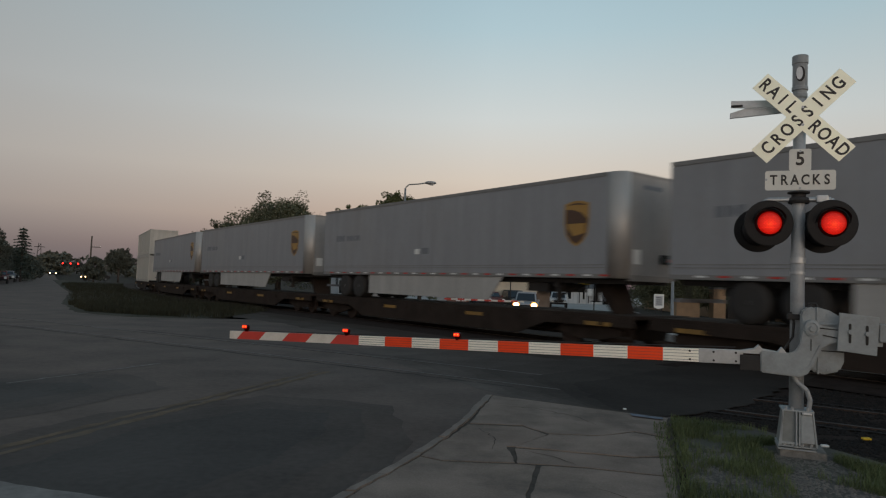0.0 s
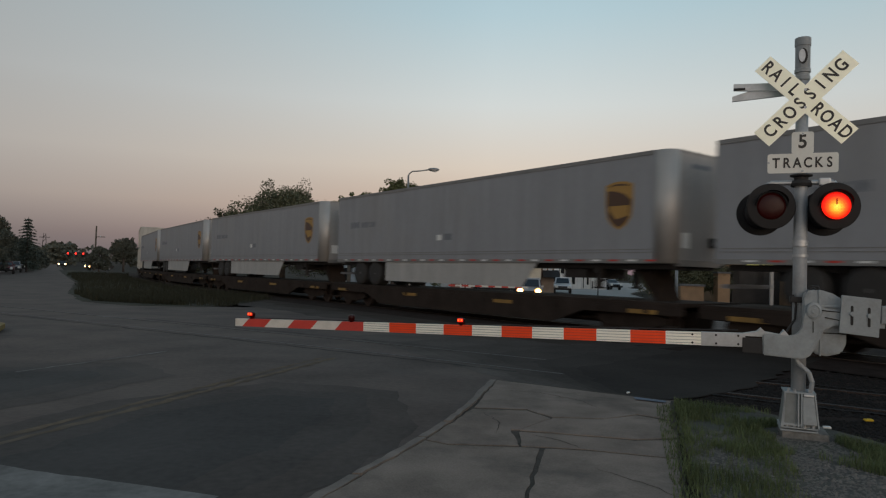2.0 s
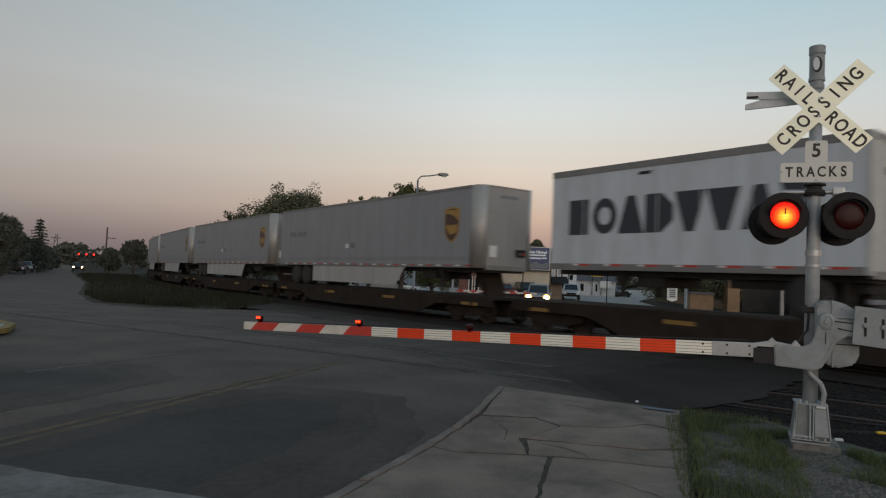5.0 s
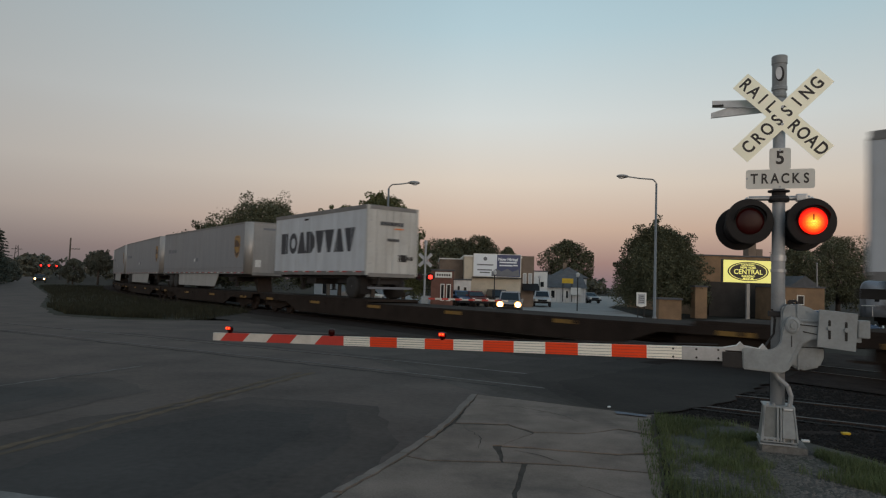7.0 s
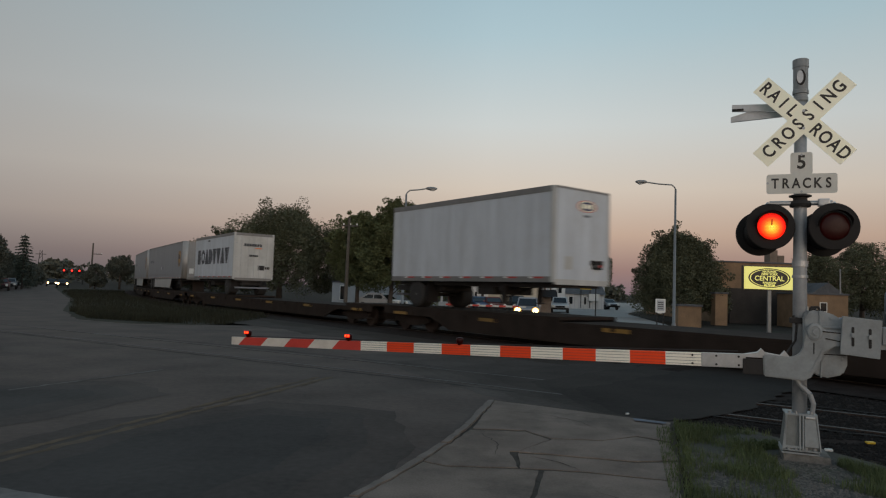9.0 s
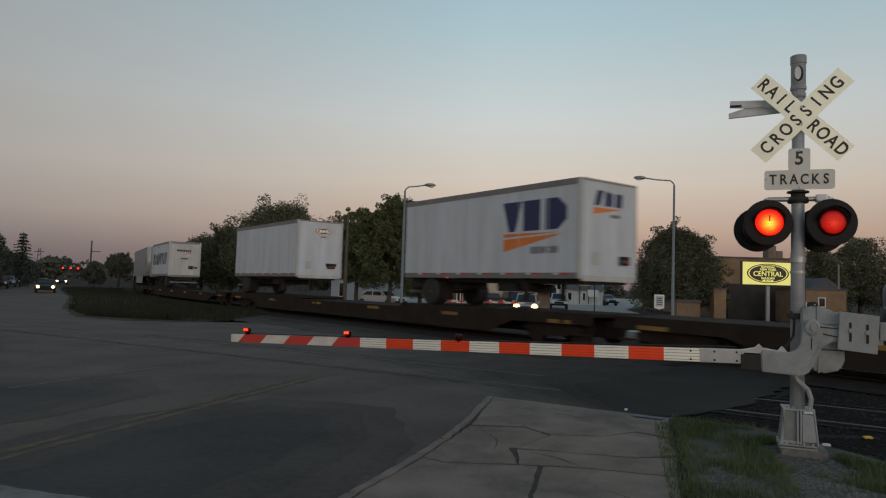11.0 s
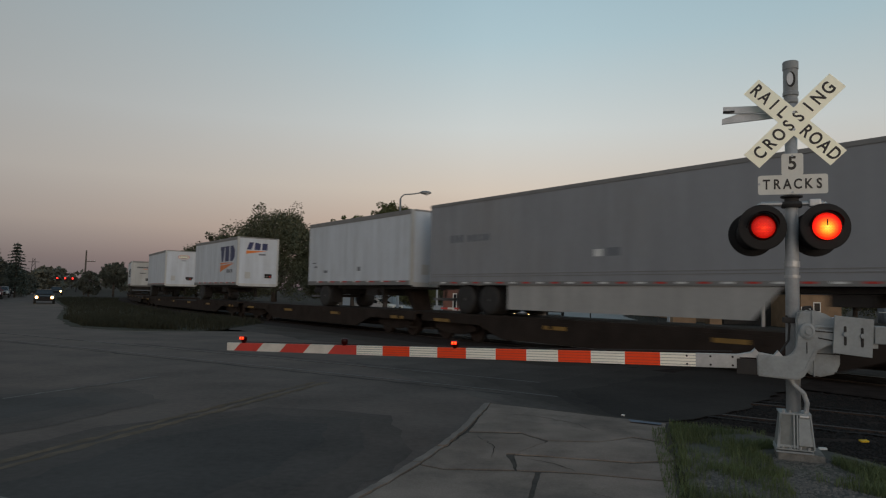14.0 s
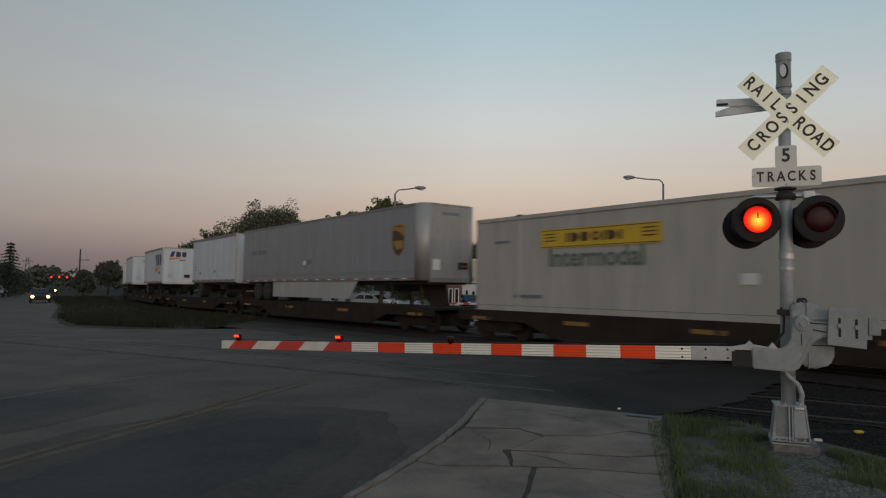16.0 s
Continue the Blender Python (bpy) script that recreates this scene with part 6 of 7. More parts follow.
def street_lamp(x, y, h, reach, rise, label):
    t = thing("street_lamp", label, "street lamp", "street lamps", pose(x, y, -0.47))
    part("pole", lathe([(0.14, 0), (0.14, 0.3), (0.10, 0.32), (0.065, h)], 14), LAMP_GREY, t, "", True)
    s = 1 if reach > 0 else -1
    part("bracket", bent([(0, 0, h - 0.05), (s * 0.05, 0, h + 0.10), (s * 0.25, 0, h + 0.28), (reach * 0.5, 0, h + rise * 0.75), (reach - s * 0.25, 0, h + rise)], 0.045, 8), LAMP_GREY, t)
    bm = bmesh.new()
    bmesh.ops.create_uvsphere(bm, u_segments=16, v_segments=10, radius=1, matrix=pose(reach, 0, h + rise) @ Matrix.Diagonal((0.42, 0.17, 0.13, 1)))
    hd = part("lamp_head", bm, LAMP_GREY, t, "cobra-head lamp, unlit", True)
    bm = bmesh.new()
    bmesh.ops.create_uvsphere(bm, u_segments=14, v_segments=8, radius=1, matrix=pose(reach + s * 0.08, 0, h + rise - 0.07) @ Matrix.Diagonal((0.22, 0.13, 0.11, 1)))
    part("lamp_glass", bm, SIDING, hd, "", True)


def wall_openings(parent, items, y, material=None):
    """Windows and doors on a front that faces -y: x0, x1, z0, z1 each."""
    for x0, x1, z0, z1 in items:
        f = part("window", bx(x0, x1, y - 0.05, y + 0.02, z0, z1, bevel=0.01), TRIM, parent)
        nx = max(1, round((x1 - x0) / 0.9))
        for i in range(nx):
            a = x0 + 0.07 + i * (x1 - x0 - 0.07) / nx
            part("pane", bx(a, a + (x1 - x0 - 0.07) / nx - 0.07, y - 0.056, y - 0.051, z0 + 0.07, z1 - 0.07), GLASS, f)


def shed(name, label, x0, x1, y0, y1, z, wall, windows=(), gable=0.0, parapet=None):
    b = thing(name, label, "building", m=pose(0, 0, -0.62))
    z += 0.6
    part("wall", bx(x0, x1, y0, y1, 0, z, bevel=0.01), wall, b)
    if gable:
        part("roof", prism([(x0 - 0.3, z - 0.05), (x1 + 0.3, z - 0.05), ((x0 + x1) / 2, z + gable)], y0 - 0.3, y1 + 0.3), ROOF, b)
    else:
        part("roof", bx(x0 - 0.08, x1 + 0.08, y0 - 0.08, y1 + 0.08, z, z + 0.14, bevel=0.02), parapet or ROOF, b)
    wall_openings(b, [(a, c, d + 0.6, e + 0.6) for a, c, d, e in windows], y0)
    return b


def car(label, paint, m, lights=False, suv=False, name="car", lamp=1.0):
    c = thing(name, label, "car", "", m)
    hh = 1.62 if suv else 1.42
    # profile along y (nose at -y), thickened across x
    low = [(-2.2, 0.35), (-2.25, 0.62), (-2.1, 0.82), (-1.1, 0.95), (1.75, 0.98), (2.15, 0.95), (2.25, 0.60), (2.2, 0.35)]
    body = part("body", prism(low, -0.88, 0.88, "x"), paint, c)
    bmesh_bevel(body, 0.09)
    top = [(-1.15, 0.93), (-0.45, hh), (1.1 if not suv else 1.75, hh), (1.95 if not suv else 2.1, 0.96)]
    cab = prism(top, -0.80, 0.80, "x")
    for v in cab.verts:
        if v.co.z > 1.2:
            v.co.x *= 0.86
    cabin = part("cabin", cab, paint, c)
    bmesh_bevel(cabin, 0.05)
    ye, yr = (1.75, 2.1) if suv else (1.1, 1.95)

    def pane(name, corners, out):
        bm_ = bmesh.new()
        lo_ = [bm_.verts.new(Vector(p)) for p in corners]
        hi_ = [bm_.verts.new(Vector(p) + Vector(out)) for p in corners]
        bm_.faces.new(lo_[::-1]), bm_.faces.new(hi_)
        for i_ in range(4):
            bm_.faces.new((lo_[i_], lo_[(i_ + 1) % 4], hi_[(i_ + 1) % 4], hi_[i_]))
        part(name, bm_, GLASS, cabin)
    lerp = lambda p, q, f: tuple(u + (v - u) * f for u, v in zip(p, q))
    for name_, ya, yb, o in (("windscreen", -1.15, -0.45, -0.012), ("rear_window", yr, ye, 0.012)):
        lo_z, hi_z = lerp((ya, 0.95), (yb, hh), 0.10), lerp((ya, 0.95), (yb, hh), 0.88)
        pane(name_, [(-0.68, lo_z[0], lo_z[1]), (0.68, lo_z[0], lo_z[1]), (0.60, hi_z[0], hi_z[1]), (-0.60, hi_z[0], hi_z[1])], (0, o, 0.006))
    for sx in (-1, 1):
        for ya, yb, ta, tb_ in ((-0.92, 0.30, -0.36, 0.30), (0.40, ye + 0.45 * (yr - ye), 0.40, ye - 0.12)):
            pane("side_window", [(sx * 0.795, ya, 1.0), (sx * 0.795, yb, 1.0), (sx * 0.70, tb_, hh - 0.10), (sx * 0.70, ta, hh - 0.10)], (sx * 0.012, 0, 0.004))
        part("wing_mirror", bx(sx * 0.92 - 0.08, sx * 0.92 + 0.08, -0.86, -0.74, 0.98, 1.12, bevel=0.02), paint, c)
    part("roof_panel", bx(-0.68, 0.68, -0.42, 1.05 if not suv else 1.7, hh - 0.02, hh + 0.03, bevel=0.02), paint, c)
    for x in (-0.80, 0.80):
        for y in (-1.4, 1.4):
            w = part("wheel", tb((x - 0.10, y, 0.33), (x + 0.10, y, 0.33), 0.33, seg=20), TYRE, c)
            part("rim", tb((x - 0.105, y, 0.33), (x + 0.105, y, 0.33), 0.20, seg=14), RIM, w)
    part("bumper", bx(-0.86, 0.86, -2.32, -2.15, 0.36, 0.55, bevel=0.04), HOOD_BLACK, c)
    part("grille", bx(-0.45, 0.45, -2.275, -2.2, 0.58, 0.74, bevel=0.01), HOOD_BLACK, c)
    for x in (-0.64, 0.64):
        # Glowing amber ring paints the glare around each lit bulb; lamp enlarges both.
        hl_ = part("headlight", lathe([(0.15 * lamp, 0), (0.15 * lamp, 0.03), (0.11 * lamp, 0.05)], 16, pose(x, -2.24, 0.70, 90)), HEADLIGHT_HALO if lights else TRIM, c, "lit headlight ringed by a painted amber halo" if lights else "")
        if lights:
            part("bulb", lathe([(0.105 * lamp, 0.05), (0.085 * lamp, 0.065), (0.02, 0.075)], 16, pose(x, -2.24, 0.70, 90)), HEADLIGHT, hl_)
    for x in (-0.70, 0.70):
        part("tail_light", bx(x - 0.14, x + 0.14, 2.2, 2.27, 0.68, 0.84, bevel=0.01), LENS_DARK, c)
    return c


def far_signal():
    g = thing("far_crossing_signal", "distant crossing signal with lit red lamp and lowered gate", "crossing signal", m=pose(-0.5, 46, -0.46))
    part("mast", tb((0, 0, 0), (0, 0, 4.9), 0.07, seg=12), ALU, g)
    part("mast_top", tb((0, 0, 4.7), (0, 0, 5.0), 0.11, seg=12), ALU, g)
    part("pedestal", lathe([(0.3, 0), (0.3, 0.1), (0.18, 0.5)], 12), CAST, g)
    for a in (45, -45):
        part("blade", bx(-0.6, 0.6, -0.01, 0.01, -0.11, 0.11, m=pose(0, 0.10 + a * 0.0004, 3.65, 0, a, 0)), ALU, g)
    for x in (-0.38, 0.38):
        u = part("flashing_light", lathe([(0.27, 0), (0.27, 0.03), (0.2, 0.05)], 24, pose(x, -0.12, 2.5, 90)), HOOD_BLACK, g)
        part("lens", lathe([(0.15, 0.05), (0.13, 0.08), (0.05, 0.09)], 20, pose(x, -0.12, 2.5, 90)), RED_GLOW if x > 0 else LENS_DARK, u, "glowing red lens" if x > 0 else "unlit red lens")
    part("cross_arm", tb((-0.4, 0, 2.65), (0.4, 0, 2.65), 0.03, seg=8), ALU, g)
    part("gate_case", bx(-0.2, 0.3, -0.2, 0.2, 0.6, 1.2, bevel=0.03), CAST, g)
    for i in range(12):
        part("stripe", bx(0.3 + i * 0.45, 0.3 + (i + 1) * 0.45, -0.28, -0.24, 0.98, 1.10), ARM_WHITE_DULL if i % 2 else ARM_RED_DULL, g)


def utility_pole(x, y, h, label, arms):
    p = thing("utility_pole", label, "utility pole", "utility poles", pose(x, y, -0.3))
    part("pole", tb((0, 0, 0), (0.05, 0, h), 0.17, 0.11, seg=10), WOOD_POLE, p)
    for z, a, b in arms:
        part("crossarm", bx(a, b, -0.06, 0.06, z - 0.06, z + 0.06), WOOD_POLE, p)
        for xx in (a + 0.1, (a + b) / 2, b - 0.1):
            part("insulator", tb((xx, 0, z + 0.06), (xx, 0, z + 0.2), 0.05, seg=8), TRIM, p)


def observation_car():
    """A streamlined passenger car with a rounded end, standing at the museum."""
    c = thing("observation_car", "dull silver streamlined railway car with rounded end", "railway car", m=pose(34.4, 53.2, -0.70, 0, 0, -76))
    steel = mat("dull_stainless_steel", (0.20, 0.23, 0.27), 0.5, 0.3, 0.12, 2, 0.002, 20, (0.18, 0.19, 0.20), 0.5)
    prof = [(-1.5, 0.75), (-1.53, 1.6), (-1.53, 2.75), (-1.42, 3.2), (-1.1, 3.55), (-0.55, 3.74), (0.0, 3.80), (0.55, 3.74), (1.1, 3.55), (1.42, 3.2), (1.53, 2.75), (1.53, 1.6), (1.5, 0.75)]
    bm, rings = bmesh.new(), []
    for d in (0.02, 0.12, 0.3, 0.6, 1.0, 1.5, 2.1, 2.8, 22.0):
        k = min(1.0, math.sqrt(max(0.0, 1 - (1 - min(d, 2.8) / 2.8) ** 2)))
        rings.append([bm.verts.new((x * k, d, z if z < 2.7 else 2.7 + (z - 2.7) * (0.65 + 0.35 * k))) for x, z in prof])
    for a, b in zip(rings, rings[1:]):
        for i in range(len(prof)):
            j = (i + 1) % len(prof)
            bm.faces.new((a[i], a[j], b[j], b[i]))
    bm.faces.new(rings[0]), bm.faces.new(rings[-1][::-1])
    body = part("body", bm, steel, c, "dull silver body", True)
    for i in range(10):
        y = 3.2 + i * 1.8
        w = part("window", bx(1.50, 1.56, y, y + 1.15, 1.95, 2.70, bevel=0.02), RAIL_TRIM, body)
        part("pane", bx(1.561, 1.568, y + 0.06, y + 1.09, 2.01, 2.64), GLASS, w)
    for a in (28, 62):
        x, y = 1.52 * math.sin(radians(a)), 2.8 * (1 - math.cos(radians(a)) * 0.985)
        part("end_window", bx(-0.28, 0.28, -0.05, 0.04, 1.95, 2.65, bevel=0.02, m=pose(x, y, 0, 0, 0, a * 0.8)), GLASS, body)
    for z in (0.95, 1.1, 1.25, 1.40, 1.55):
        part("flute", bx(1.50, 1.56, 2.9, 21.9, z, z + 0.05), RAIL_TRIM, body)
    rail = part("end_railing", bent([(1.58, 1.8, 1.62), (1.30, 0.8, 1.62), (0.75, 0.05, 1.62), (-0.2, -0.08, 1.62)], 0.03, 8), TRIM, c)
    for x, y in ((1.58, 1.8), (1.30, 0.8), (0.75, 0.05)):
        part("railing_post", tb((x, y, 0.8), (x, y, 1.62), 0.02, seg=6), TRIM, rail)
    for y in (3.6, 18.5):
        tr = part("truck", bx(-1.2, 1.2, y - 1.3, y + 1.3, 0.35, 0.75, bevel=0.03), DARK_STEEL, c)
        for dy in (-0.9, 0.9):
            for x in (-0.85, 0.72):
                part("wheel", tb((x, y + dy, 0.46), (x + 0.13, y + dy, 0.46), 0.45, seg=20), RAIL_SIDE, tr)


def build_beyond():
    street_lamp(-3.24, 47, 8.63, 1.75, 0.45, "tall grey street lamp with curved arm, unlit")
    street_lamp(14.93, 45, 9.28, -2.3, 0.42, "tall grey street lamp with curved arm over the road")
    far_signal()
    # shops on the far side
    d = shed("corner_shop", "small dark red shop with white doors and signboard", -0.1, 1.9, 60, 66, 2.75, BRICK_DARK, [(0.75, 1.12, 0.1, 1.6), (1.28, 1.68, 0.1, 1.6)])
    part("signboard", bx(0.25, 1.75, 59.9, 59.98, 2.75, 3.25), TRIM, d, "white signboard with dark bars")
    for i in range(6):
        part("sign_bar", bx(0.4 + i * 0.21, 0.54 + i * 0.21, 59.88, 59.9, 2.9, 3.08), INK, d)
    shed("annex", "low white annex between the shops", 2.1, 3.75, 65, 70, 2.0, SIDING, [(2.4, 2.75, 0.1, 1.5), (3.0, 3.4, 0.5, 1.4)])
    b = shed("billboard_building", "buff two-storey building with a billboard on its front", 3.1, 8.7, 66, 80, 4.35, BUFF, (), 0, TRIM)
    part("low_wing", bx(0.7, 3.09, 68, 78, 0, 4.7, bevel=0.01), BRICK_BROWN, b, "brown lower wing")
    part("wing_coping", bx(0.6, 3.09, 67.92, 78, 4.7, 4.8), TRIM, b)
    side_ = part("side_wall", bx(8.705, 10.05, 66.5, 80, 0, 5.2, bevel=0.01), BRICK_BROWN, b, "dark brick side wall")
    for x in (8.95, 9.5):
        w = part("window", bx(x, x + 0.36, 66.44, 66.52, 2.3, 3.5), TRIM, b)
        part("pane", bx(x + 0.05, x + 0.31, 66.42, 66.439, 2.36, 3.44), SIDING_GREY, w)
    part("awning", prism([(65.4, 1.8), (66.49, 2.5), (66.49, 1.8)], 8.9, 10.5, "x"), HOOD_BLACK, b, "black awning")
    bb = thing("billboard", "white and blue billboard mounted on the building front", "billboard", m=pose(4.03, 65.9, 2.46))
    part("frame", bx(-0.06, 4.62, -0.12, 0.08, -0.06, 2.2, bevel=0.01), TRIM, bb)
    part("white_panel", bx(0, 2.25, -0.135, -0.122, 0, 2.14), BILL_WHITE, bb)
    part("blue_panel", bx(2.255, 4.56, -0.135, -0.122, 0, 2.14), BILL_BLUE, bb)
    part("picture_band", prism([(1.75, 0.02), (1.75, 0.45), (2.2, 0.75), (2.7, 0.5), (3.3, 0.78), (3.8, 0.5), (4.4, 0.75), (4.5, 0.1)], -0.145, -0.136), FADED, bb)
    part("ledge", bx(-0.1, 4.7, -0.4, 0.08, -0.16, -0.08), DARK_STEEL, bb)
    lettering("lettering", "Now Hiring!", 0.38, BILL_WHITE, bb, pose(3.35, -0.14, 1.68), bold=0.02)
    for z, x0, x1 in ((1.32, 2.5, 4.2), (1.02, 2.5, 3.8), (1.05, 3.85, 4.3)):
        part("text_bar", bx(x0, x1, -0.14, -0.1355, z, z + 0.14), BILL_WHITE, bb)
    for z, x0, x1 in ((1.05, 0.3, 1.9), (0.55, 0.35, 1.8), (0.3, 0.6, 1.6)):
        part("text_bar", bx(x0, x1, -0.14, -0.1355, z, z + 0.12), FADED, bb)
    part("mark", tb((1.1, -0.142, 1.7), (1.1, -0.1355, 1.7), 0.2, seg=8), FADED, bb)
    post = thing("post_lamp", "slim dark post-top lamp before the buff building", "street lamp", "post lamps", pose(5.65, 61, -0.46))
    part("post", tb((0, 0, 0), (0, 0, 3.0), 0.05, seg=10), DARK_STEEL, post)
    part("globe", lathe([(0.06, 3.0), (0.16, 3.1), (0.18, 3.3), (0.08, 3.42)], 12), SIDING_GREY, post)
    copy_thing(post, pose(13.0, 60, -0.46))
    copy_thing(post, pose(13.4, 84, -0.46))
    # houses down the road
    h = shed("white_house", "white flat-roofed building with a lit side wall", 12.6, 15.1, 88, 98, 3.55, SIDING, [(13.2, 13.9, 0.2, 1.9), (14.1, 14.7, 1.5, 2.3)])
    h = shed("low_shop", "low shop with white boarded front and grey roof", 15.2, 20.6, 90, 97, 1.55, SIDING, [(15.9, 16.5, 0.1, 1.2), (17.9, 18.3, 0.1, 1.2)])
    part("roof_slope", prism([(89.6, 2.15), (97.2, 2.15), (93.4, 3.9)], 15.1, 20.8, "x"), ROOF, h, "weathered grey shingle roof")
    part("yellow_sign", bx(17.3, 18.8, 89.4, 89.5, 2.75, 3.4), YELLOW, h, "yellow signboard")
    for x in (17.4, 18.6):
        part("sign_post", bx(x, x + 0.1, 89.51, 89.6, 0.3, 3.4), DARK_STEEL, h)
    part("notice_board", bx(18.5, 19.9, 89.5, 89.58, 1.25, 2.2), TRIM, h)
    for i in range(9):
        part("board_joint", bx(15.5 + i * 0.6, 15.53 + i * 0.6, 89.97, 89.995, 0.1, 2.1), SIDING_GREY, h)
    h = shed("grey_house", "grey house with hipped roof and porch", 18.6, 23.0, 100, 108, 2.9, SIDING_GREY, [(21.3, 22.2, 0.4, 1.8)])
    bm = bmesh.new()
    base_ = [bm.verts.new(c) for c in ((18.3, 99.7, 3.64), (23.3, 99.7, 3.64), (23.3, 108.3, 3.64), (18.3, 108.3, 3.64))]
    ridge = [bm.verts.new(c) for c in ((20.8, 102.4, 5.3), (20.8, 105.6, 5.3))]
    for f in ((base_[0], base_[1], ridge[0]), (base_[1], base_[2], ridge[1], ridge[0]), (base_[2], base_[3], ridge[1]), (base_[3], base_[0], ridge[0], ridge[1]), tuple(base_[::-1])):
        bm.faces.new(f)
    part("hipped_roof", bm, ROOF, h, "grey hipped roof")
    part("chimney", bx(20.2, 20.7, 103.5, 104, 4.9, 6.0, bevel=0.02), BRICK_BROWN, h)
    shed("pale_warehouse", "long pale warehouse seen behind the street trees", -12.2, -5.4, 70, 80, 1.9, SIDING_GREY, [(-11.4, -10.6, 0.1, 1.6)])
    # museum side
    w = shed("brick_warehouse", "long tan brick warehouse with chimneys", 24.8, 32.9, 63, 85, 5.0, TAN, [(26, 27.2, 1.2, 2.6)])
    part("chimney", bx(31.2, 31.95, 66, 67.2, 5.7, 7.1, bevel=0.03), BRICK_BROWN, w)
    part("chimney", bx(31.98, 32.6, 66, 67.2, 5.7, 6.6, bevel=0.03), BRICK_BROWN, w)
    part("loading_front", bx(25.5, 31.5, 61.6, 62.9, 0, 3.2, bevel=0.02), mat("near_black_front", (0.040, 0.034, 0.030), 0.9, 0, 0.3, 1.2, 0.01, 12), w, "dark loading front")
    shed("brick_annex", "low tan brick annex", 29.0, 32.3, 55, 60, 2.2, TAN, [(30, 30.6, 0.8, 1.6)])
    shed("gate_pier", "tan brick equipment cabinet", 15.9, 17.5, 47, 48.2, 1.0, TAN)
    shed("brick_pier", "slim tan brick pier", 22.0, 23.0, 56, 57, 2.0, TAN)
    s = thing("museum_sign", "lit yellow sign with a black oval on a steel post", "sign", m=pose(18.22, 42, 2.28))
    part("cabinet", bx(-0.05, 3.05, -0.02, 0.25, -0.05, 1.44, bevel=0.02), SIGN_BLACK, s)
    face = part("face", bx(0, 3.0, -0.04, -0.021, 0, 1.39), SIGN_LIT, s, "glowing yellow sign face")
    for k, mm, dd in ((1.0, SIGN_BLACK, 0.05), (0.93, SIGN_LIT, 0.054), (0.88, SIGN_BLACK, 0.058)):
        part("oval", prism([(1.55 + 1.30 * k * math.cos(a), 0.70 + 0.60 * (k - (0.0 if k == 1 else 0.02)) * math.sin(a)) for a in (i * math.pi / 20 for i in range(40))], -dd, -dd + 0.0035), mm, face)
    for text, z, sz in (("NATIONAL", 1.09, 0.17), ("NEW YORK", 0.93, 0.19), ("CENTRAL", 0.66, 0.42), ("RAILROAD", 0.40, 0.17), ("MUSEUM", 0.25, 0.17)):
        lettering("lettering", text, sz, SIGN_LIT, face, pose(1.55, -0.060, z), bold=0.006)
    part("post", bx(1.52, 1.72, 0.05, 0.2, -2.76, -0.05, bevel=0.01), LAMP_GREY, s)
    m_ = thing("map_sign", "small white-framed notice board on dark posts", "sign", m=pose(13.1, 43, -0.14))
    part("frame", prism([(0, 0.75), (0.30, 0.66), (0.62, 0.75), (0.62, 1.6), (0, 1.6)], -0.04, 0.04), TRIM, m_)
    part("board", bx(0.08, 0.54, -0.05, -0.041, 0.85, 1.5), SIDING_GREY, m_)
    for i in range(4):
        part("text_bar", bx(0.14, 0.48, -0.054, -0.0505, 0.95 + i * 0.13, 1.0 + i * 0.13), INK, m_)
    for x in (0.1, 0.5):
        part("post", bx(x - 0.03, x + 0.03, -0.02, 0.03, -0.33, 0.8), DARK_STEEL, m_)
    # signal hardware and clutter by the museum
    for i, x in enumerate((20.6, 21.1, 21.6)):
        r = thing("rack", "pale steel equipment rack behind the signal", "rack", "racks", pose(x, 40, -0.47))
        part("upright", bx(-0.02, 0.02, -0.02, 0.02, 0, 1.8), TRIM, r)
        part("shelf", bx(-0.25, 0.25, -0.1, 0.1, 1.2, 1.24), TRIM, r)
    observation_car()
    shed("grey_shed", "small shed with a grey gable roof behind the annex", 33.4, 36.2, 62.6, 66, 2.3, BRICK_BROWN, (), 1.1)
    pl = thing("steel_pole", "slim bare grey steel pole beside the annex", "pole", m=pose(34.9, 60.6, -0.55))
    part("shaft", tb((0, 0, 0), (0, 0, 5.0), 0.09, 0.06, seg=12), LAMP_GREY, pl)
    part("pole_cap", lathe([(0.07, 5.0), (0.09, 5.02), (0.04, 5.12)], 12), LAMP_GREY, pl)
    # vehicles over there
    car("waiting car with lit headlights at the far gate", PAINTS["silver"], pose(5.95, 50.9, -0.45, 0, 0, -9), True, True, lamp=1.7)
    car("white pickup-sized car parked by the buff building", PAINTS["white"], pose(11.55, 70.5, -0.45, 0, 0, -8), False, True)
    car("dark red parked car", PAINTS["dark_red"], pose(4.0, 63.5, -0.45, 0, 0, 12))
    car("black car parked before the shops", PAINTS["black"], pose(6.3, 64, -0.45, 0, 0, 8), suv=True)
    car("white parked car beneath the street trees", PAINTS["white"], pose(-6.0, 60, -0.45, 0, 0, 60))
    car("silver car far down the road", PAINTS["silver"], pose(21.5, 92, -0.45, 0, 0, 10))
    car("blue car parked on the bare ground beyond the tracks", PAINTS["blue"], pose(20.4, 34.5, -0.60, 0, 0, 70))
    car("blue parked car by the annex", PAINTS["blue"], pose(2.7, 63.5, -0.45, 0, 0, 15))
    # the street along the tracks
    car("silver car parked at the street side", PAINTS["silver"], pose(-58.0, 88, -0.42, 0, 0, 32))
    car("dark parked car at the street side", PAINTS["black"], pose(-63.0, 97, -0.42, 0, 0, 32))
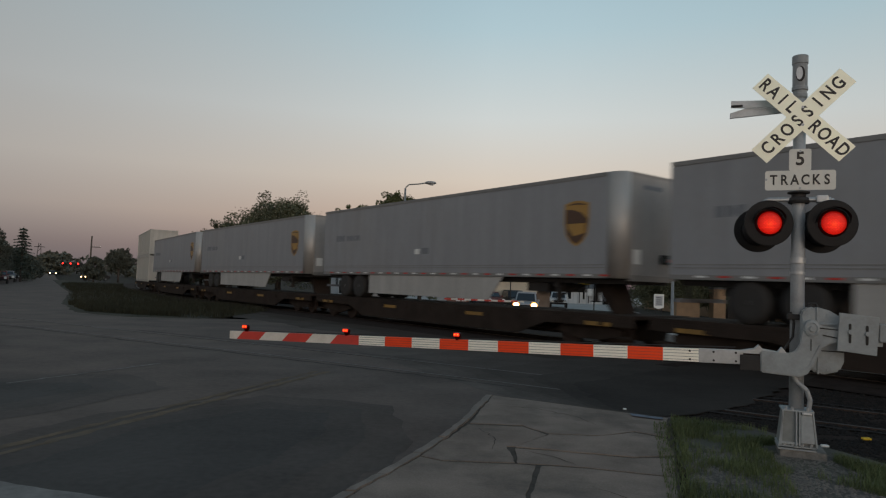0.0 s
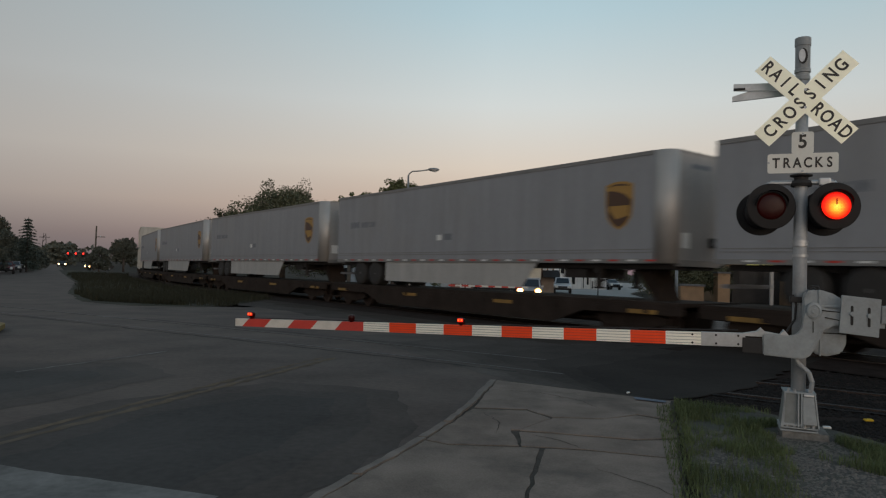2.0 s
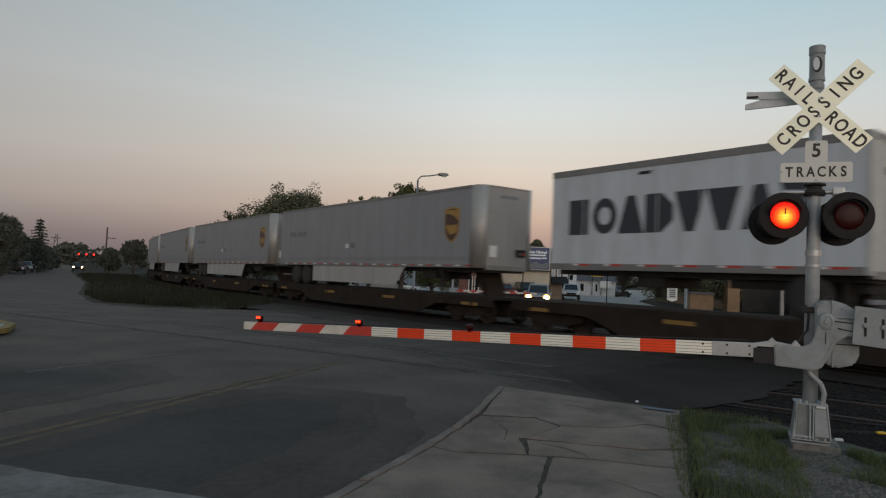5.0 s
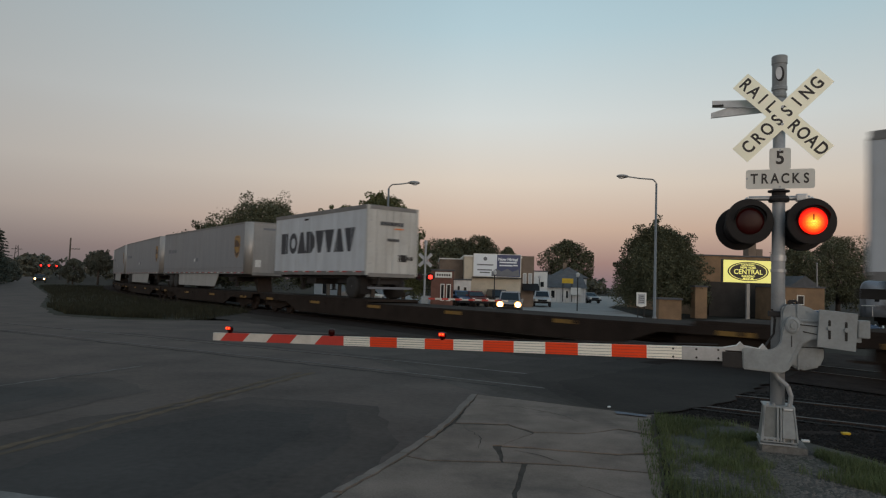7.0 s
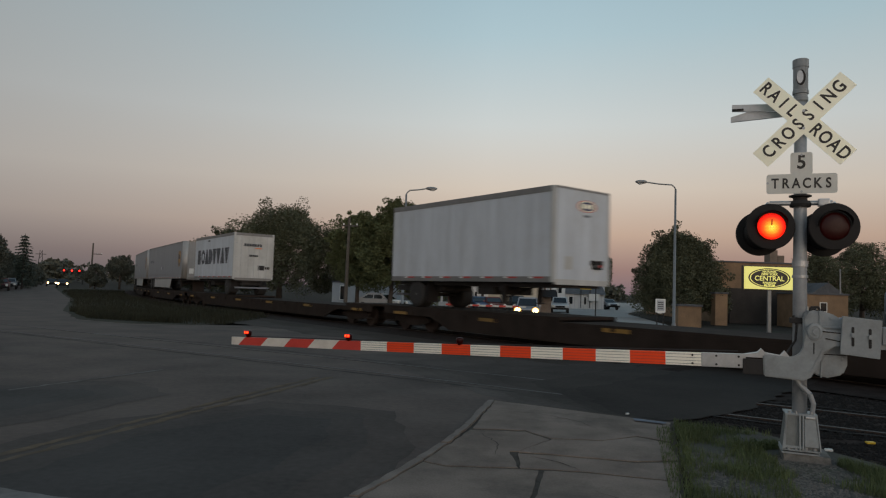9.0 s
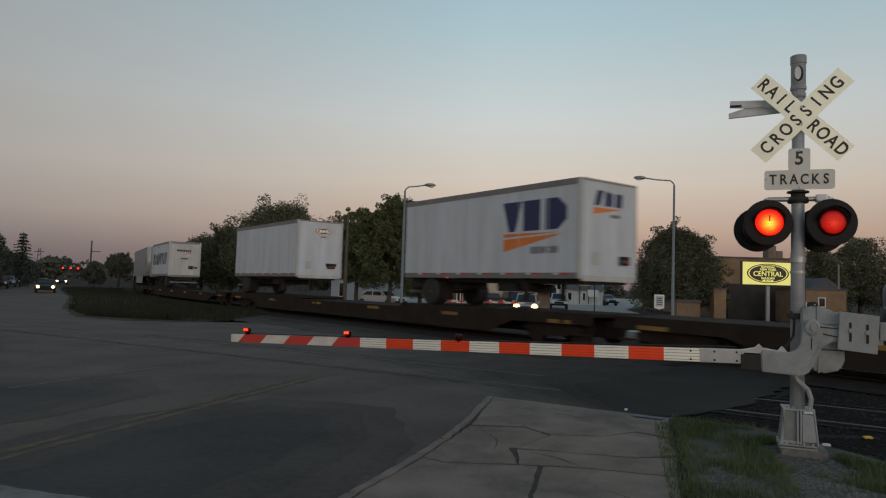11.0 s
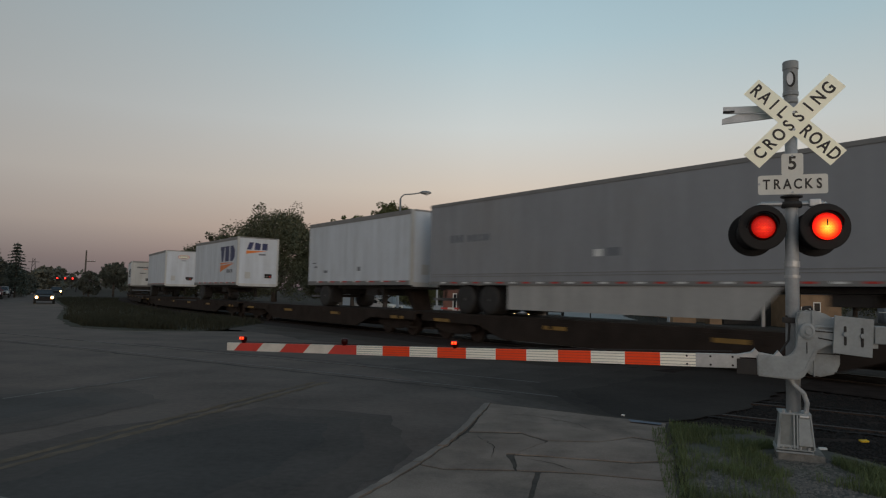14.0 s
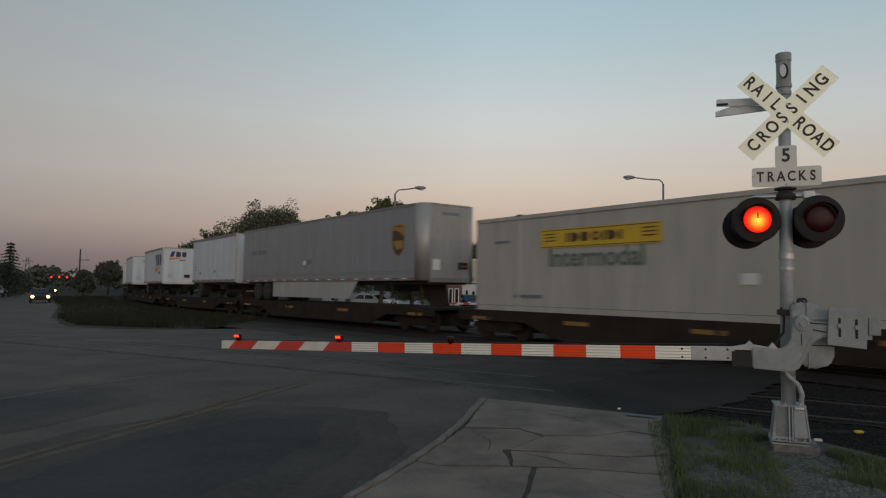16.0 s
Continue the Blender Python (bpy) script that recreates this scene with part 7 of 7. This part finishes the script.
    car("dark red car parked further on", PAINTS["dark_red"], pose(-53.0, 79, -0.42, 0, 0, 32))
    utility_pole(-59.1, 110, 7.4, "bare wooden utility pole with a short arm", [(5.6, 0.0, 1.6)])
    utility_pole(-8.6, 56, 7.6, "weathered wooden utility pole between the street trees", [(6.9, -0.5, 0.8)])
    utility_pole(-47.6, 66, 8.2, "wooden utility pole with crossarm above the trees", [(7.9, -0.8, 0.8)])
    tw = thing("lattice_tower", "distant steel lattice tower", "tower", m=pose(-154.0, 250, -0.3) @ Matrix.Diagonal((0.8, 0.8, 1.05, 1)))
    for x in (-1.6, 1.6):
        part("leg", tb((x, 0, 0), (x * 0.3, 0, 10.5), 0.2, 0.12, seg=6), DARK_STEEL, tw)
    for z in (3, 5.5, 7.5, 9):
        part("brace", tb((-1.5 + z * 0.1, 0, z), (1.5 - z * 0.1, 0, z + 1.2), 0.1, seg=6), DARK_STEEL, tw)
    part("tower_arm", bx(-2.5, 2.5, -0.1, 0.1, 9.0, 9.2), DARK_STEEL, tw)
    ts = thing("traffic_signal", "traffic signal arm with three red lights over the street", "traffic light", m=pose(-88.0, 160, -0.5))
    part("pole", tb((0, 0, 0), (0, 0, 3.6), 0.14, seg=10), DARK_STEEL, ts)
    part("mast_arm", tb((0, 0, 3.3), (-6.0, 0, 3.4), 0.09, seg=8), DARK_STEEL, ts)
    for x in (-4.5, -2.6, -0.8):
        hd = part("signal_head", bx(x - 0.22, x + 0.22, -0.2, 0.2, 2.5, 3.6, bevel=0.03), HOOD_BLACK, ts)
        bm = bmesh.new()
        bmesh.ops.create_uvsphere(bm, u_segments=14, v_segments=8, radius=0.21, matrix=pose(x, -0.2, 3.3))
        part("red_lens", bm, RED_GLOW, hd, "glowing red lens")
    moving_cars.append(car("oncoming car far down the street, headlights lit", PAINTS["black"], pose(-51.6, 89, 0, 0, 0, 30), True))
    moving_cars.append(car("oncoming car in the street, headlights lit", PAINTS["black"], pose(-30.2, 50, 0, 0, 0, 30), True))


moving_cars = []
build_ground()
build_tracks()
build_gate()
build_train()
build_markings()
build_verge()
build_trees()
build_beyond()
build_sidewalk()


def flash(ob, k, lit, dark, lead, tail):
    """Swing a lamp to and fro, by turns with its partner: it comes on `lead` after each change and goes off `tail` after the next."""
    on = k == 1
    rows = [(0.0, lit if (on and tail > 0) or (not on and lead < 0) else dark)]
    for i in range(27):
        b = i * 0.605
        d, first, then = (lead, dark, lit) if (i + k) % 2 == 0 else (tail, lit, dark)
        rows += [(t, m) for t, m in ((b + d - 0.034, first), (b + d, then)) if 0.02 < t < 15.98]
    walk(ob, rows + [(16.0, rows[-1][1])])


def motions():
    for ob, q, z, half in train:
        walk(ob, [(t, on_track(q + SPEED * t, z, half)) for t in [i * 0.5 for i in range(33)]])
    # the two mast lamps flash by turns, both a fading red for a moment at each change; the inner lights on the arm go with them
    for obs, lit, dark in ((lamp_glows[:2], pose(0, -0.040, 0), pose(0, 0.06, 0)), (lamp_glows[3:5], pose(0, 0, 0), pose(0, 0.056, 0))):
        lead, tail = (0.035, -0.012) if obs[0] is lamp_glows[0] else (-0.035, 0.09)
        for k, ob in enumerate(obs):
            flash(ob, k, lit, dark, lead, tail)
    for k, ob in enumerate(lamp_embers):
        flash(ob, k, pose(0, -0.0385, 0), pose(0, 0.06, 0), -0.015, 0.14)
    # cars coming along the street
    still, coming = moving_cars
    walk(still, [(0.0, pose(-63.6, 120.5, -0.43, 0, 0, -30)), (1.9, pose(-63.6, 120.3, -0.43, 0, 0, -30)), (2.5, pose(-64.6, 115.5, -0.43, 0, 0, 5)), (3.0, pose(-65.0, 112.6, -0.43, 0, 0, 28)), (16.0, pose(-64.8, 112.1, -0.43, 0, 0, 30))])
    walk(coming, [(t, pose(x, y, -0.47, 0, 0, 31)) for t, x, y in ((0.0, -102, 172), (6.0, -76.2, 131.8), (8.5, -74.6, 129.0), (9.3, -67.6, 111), (10.0, -52.0, 86.5), (10.6, -42.4, 71), (11.0, -40.4, 67.2), (12.0, -39.8, 66.8), (16.0, -39.3, 66.4))])


motions()
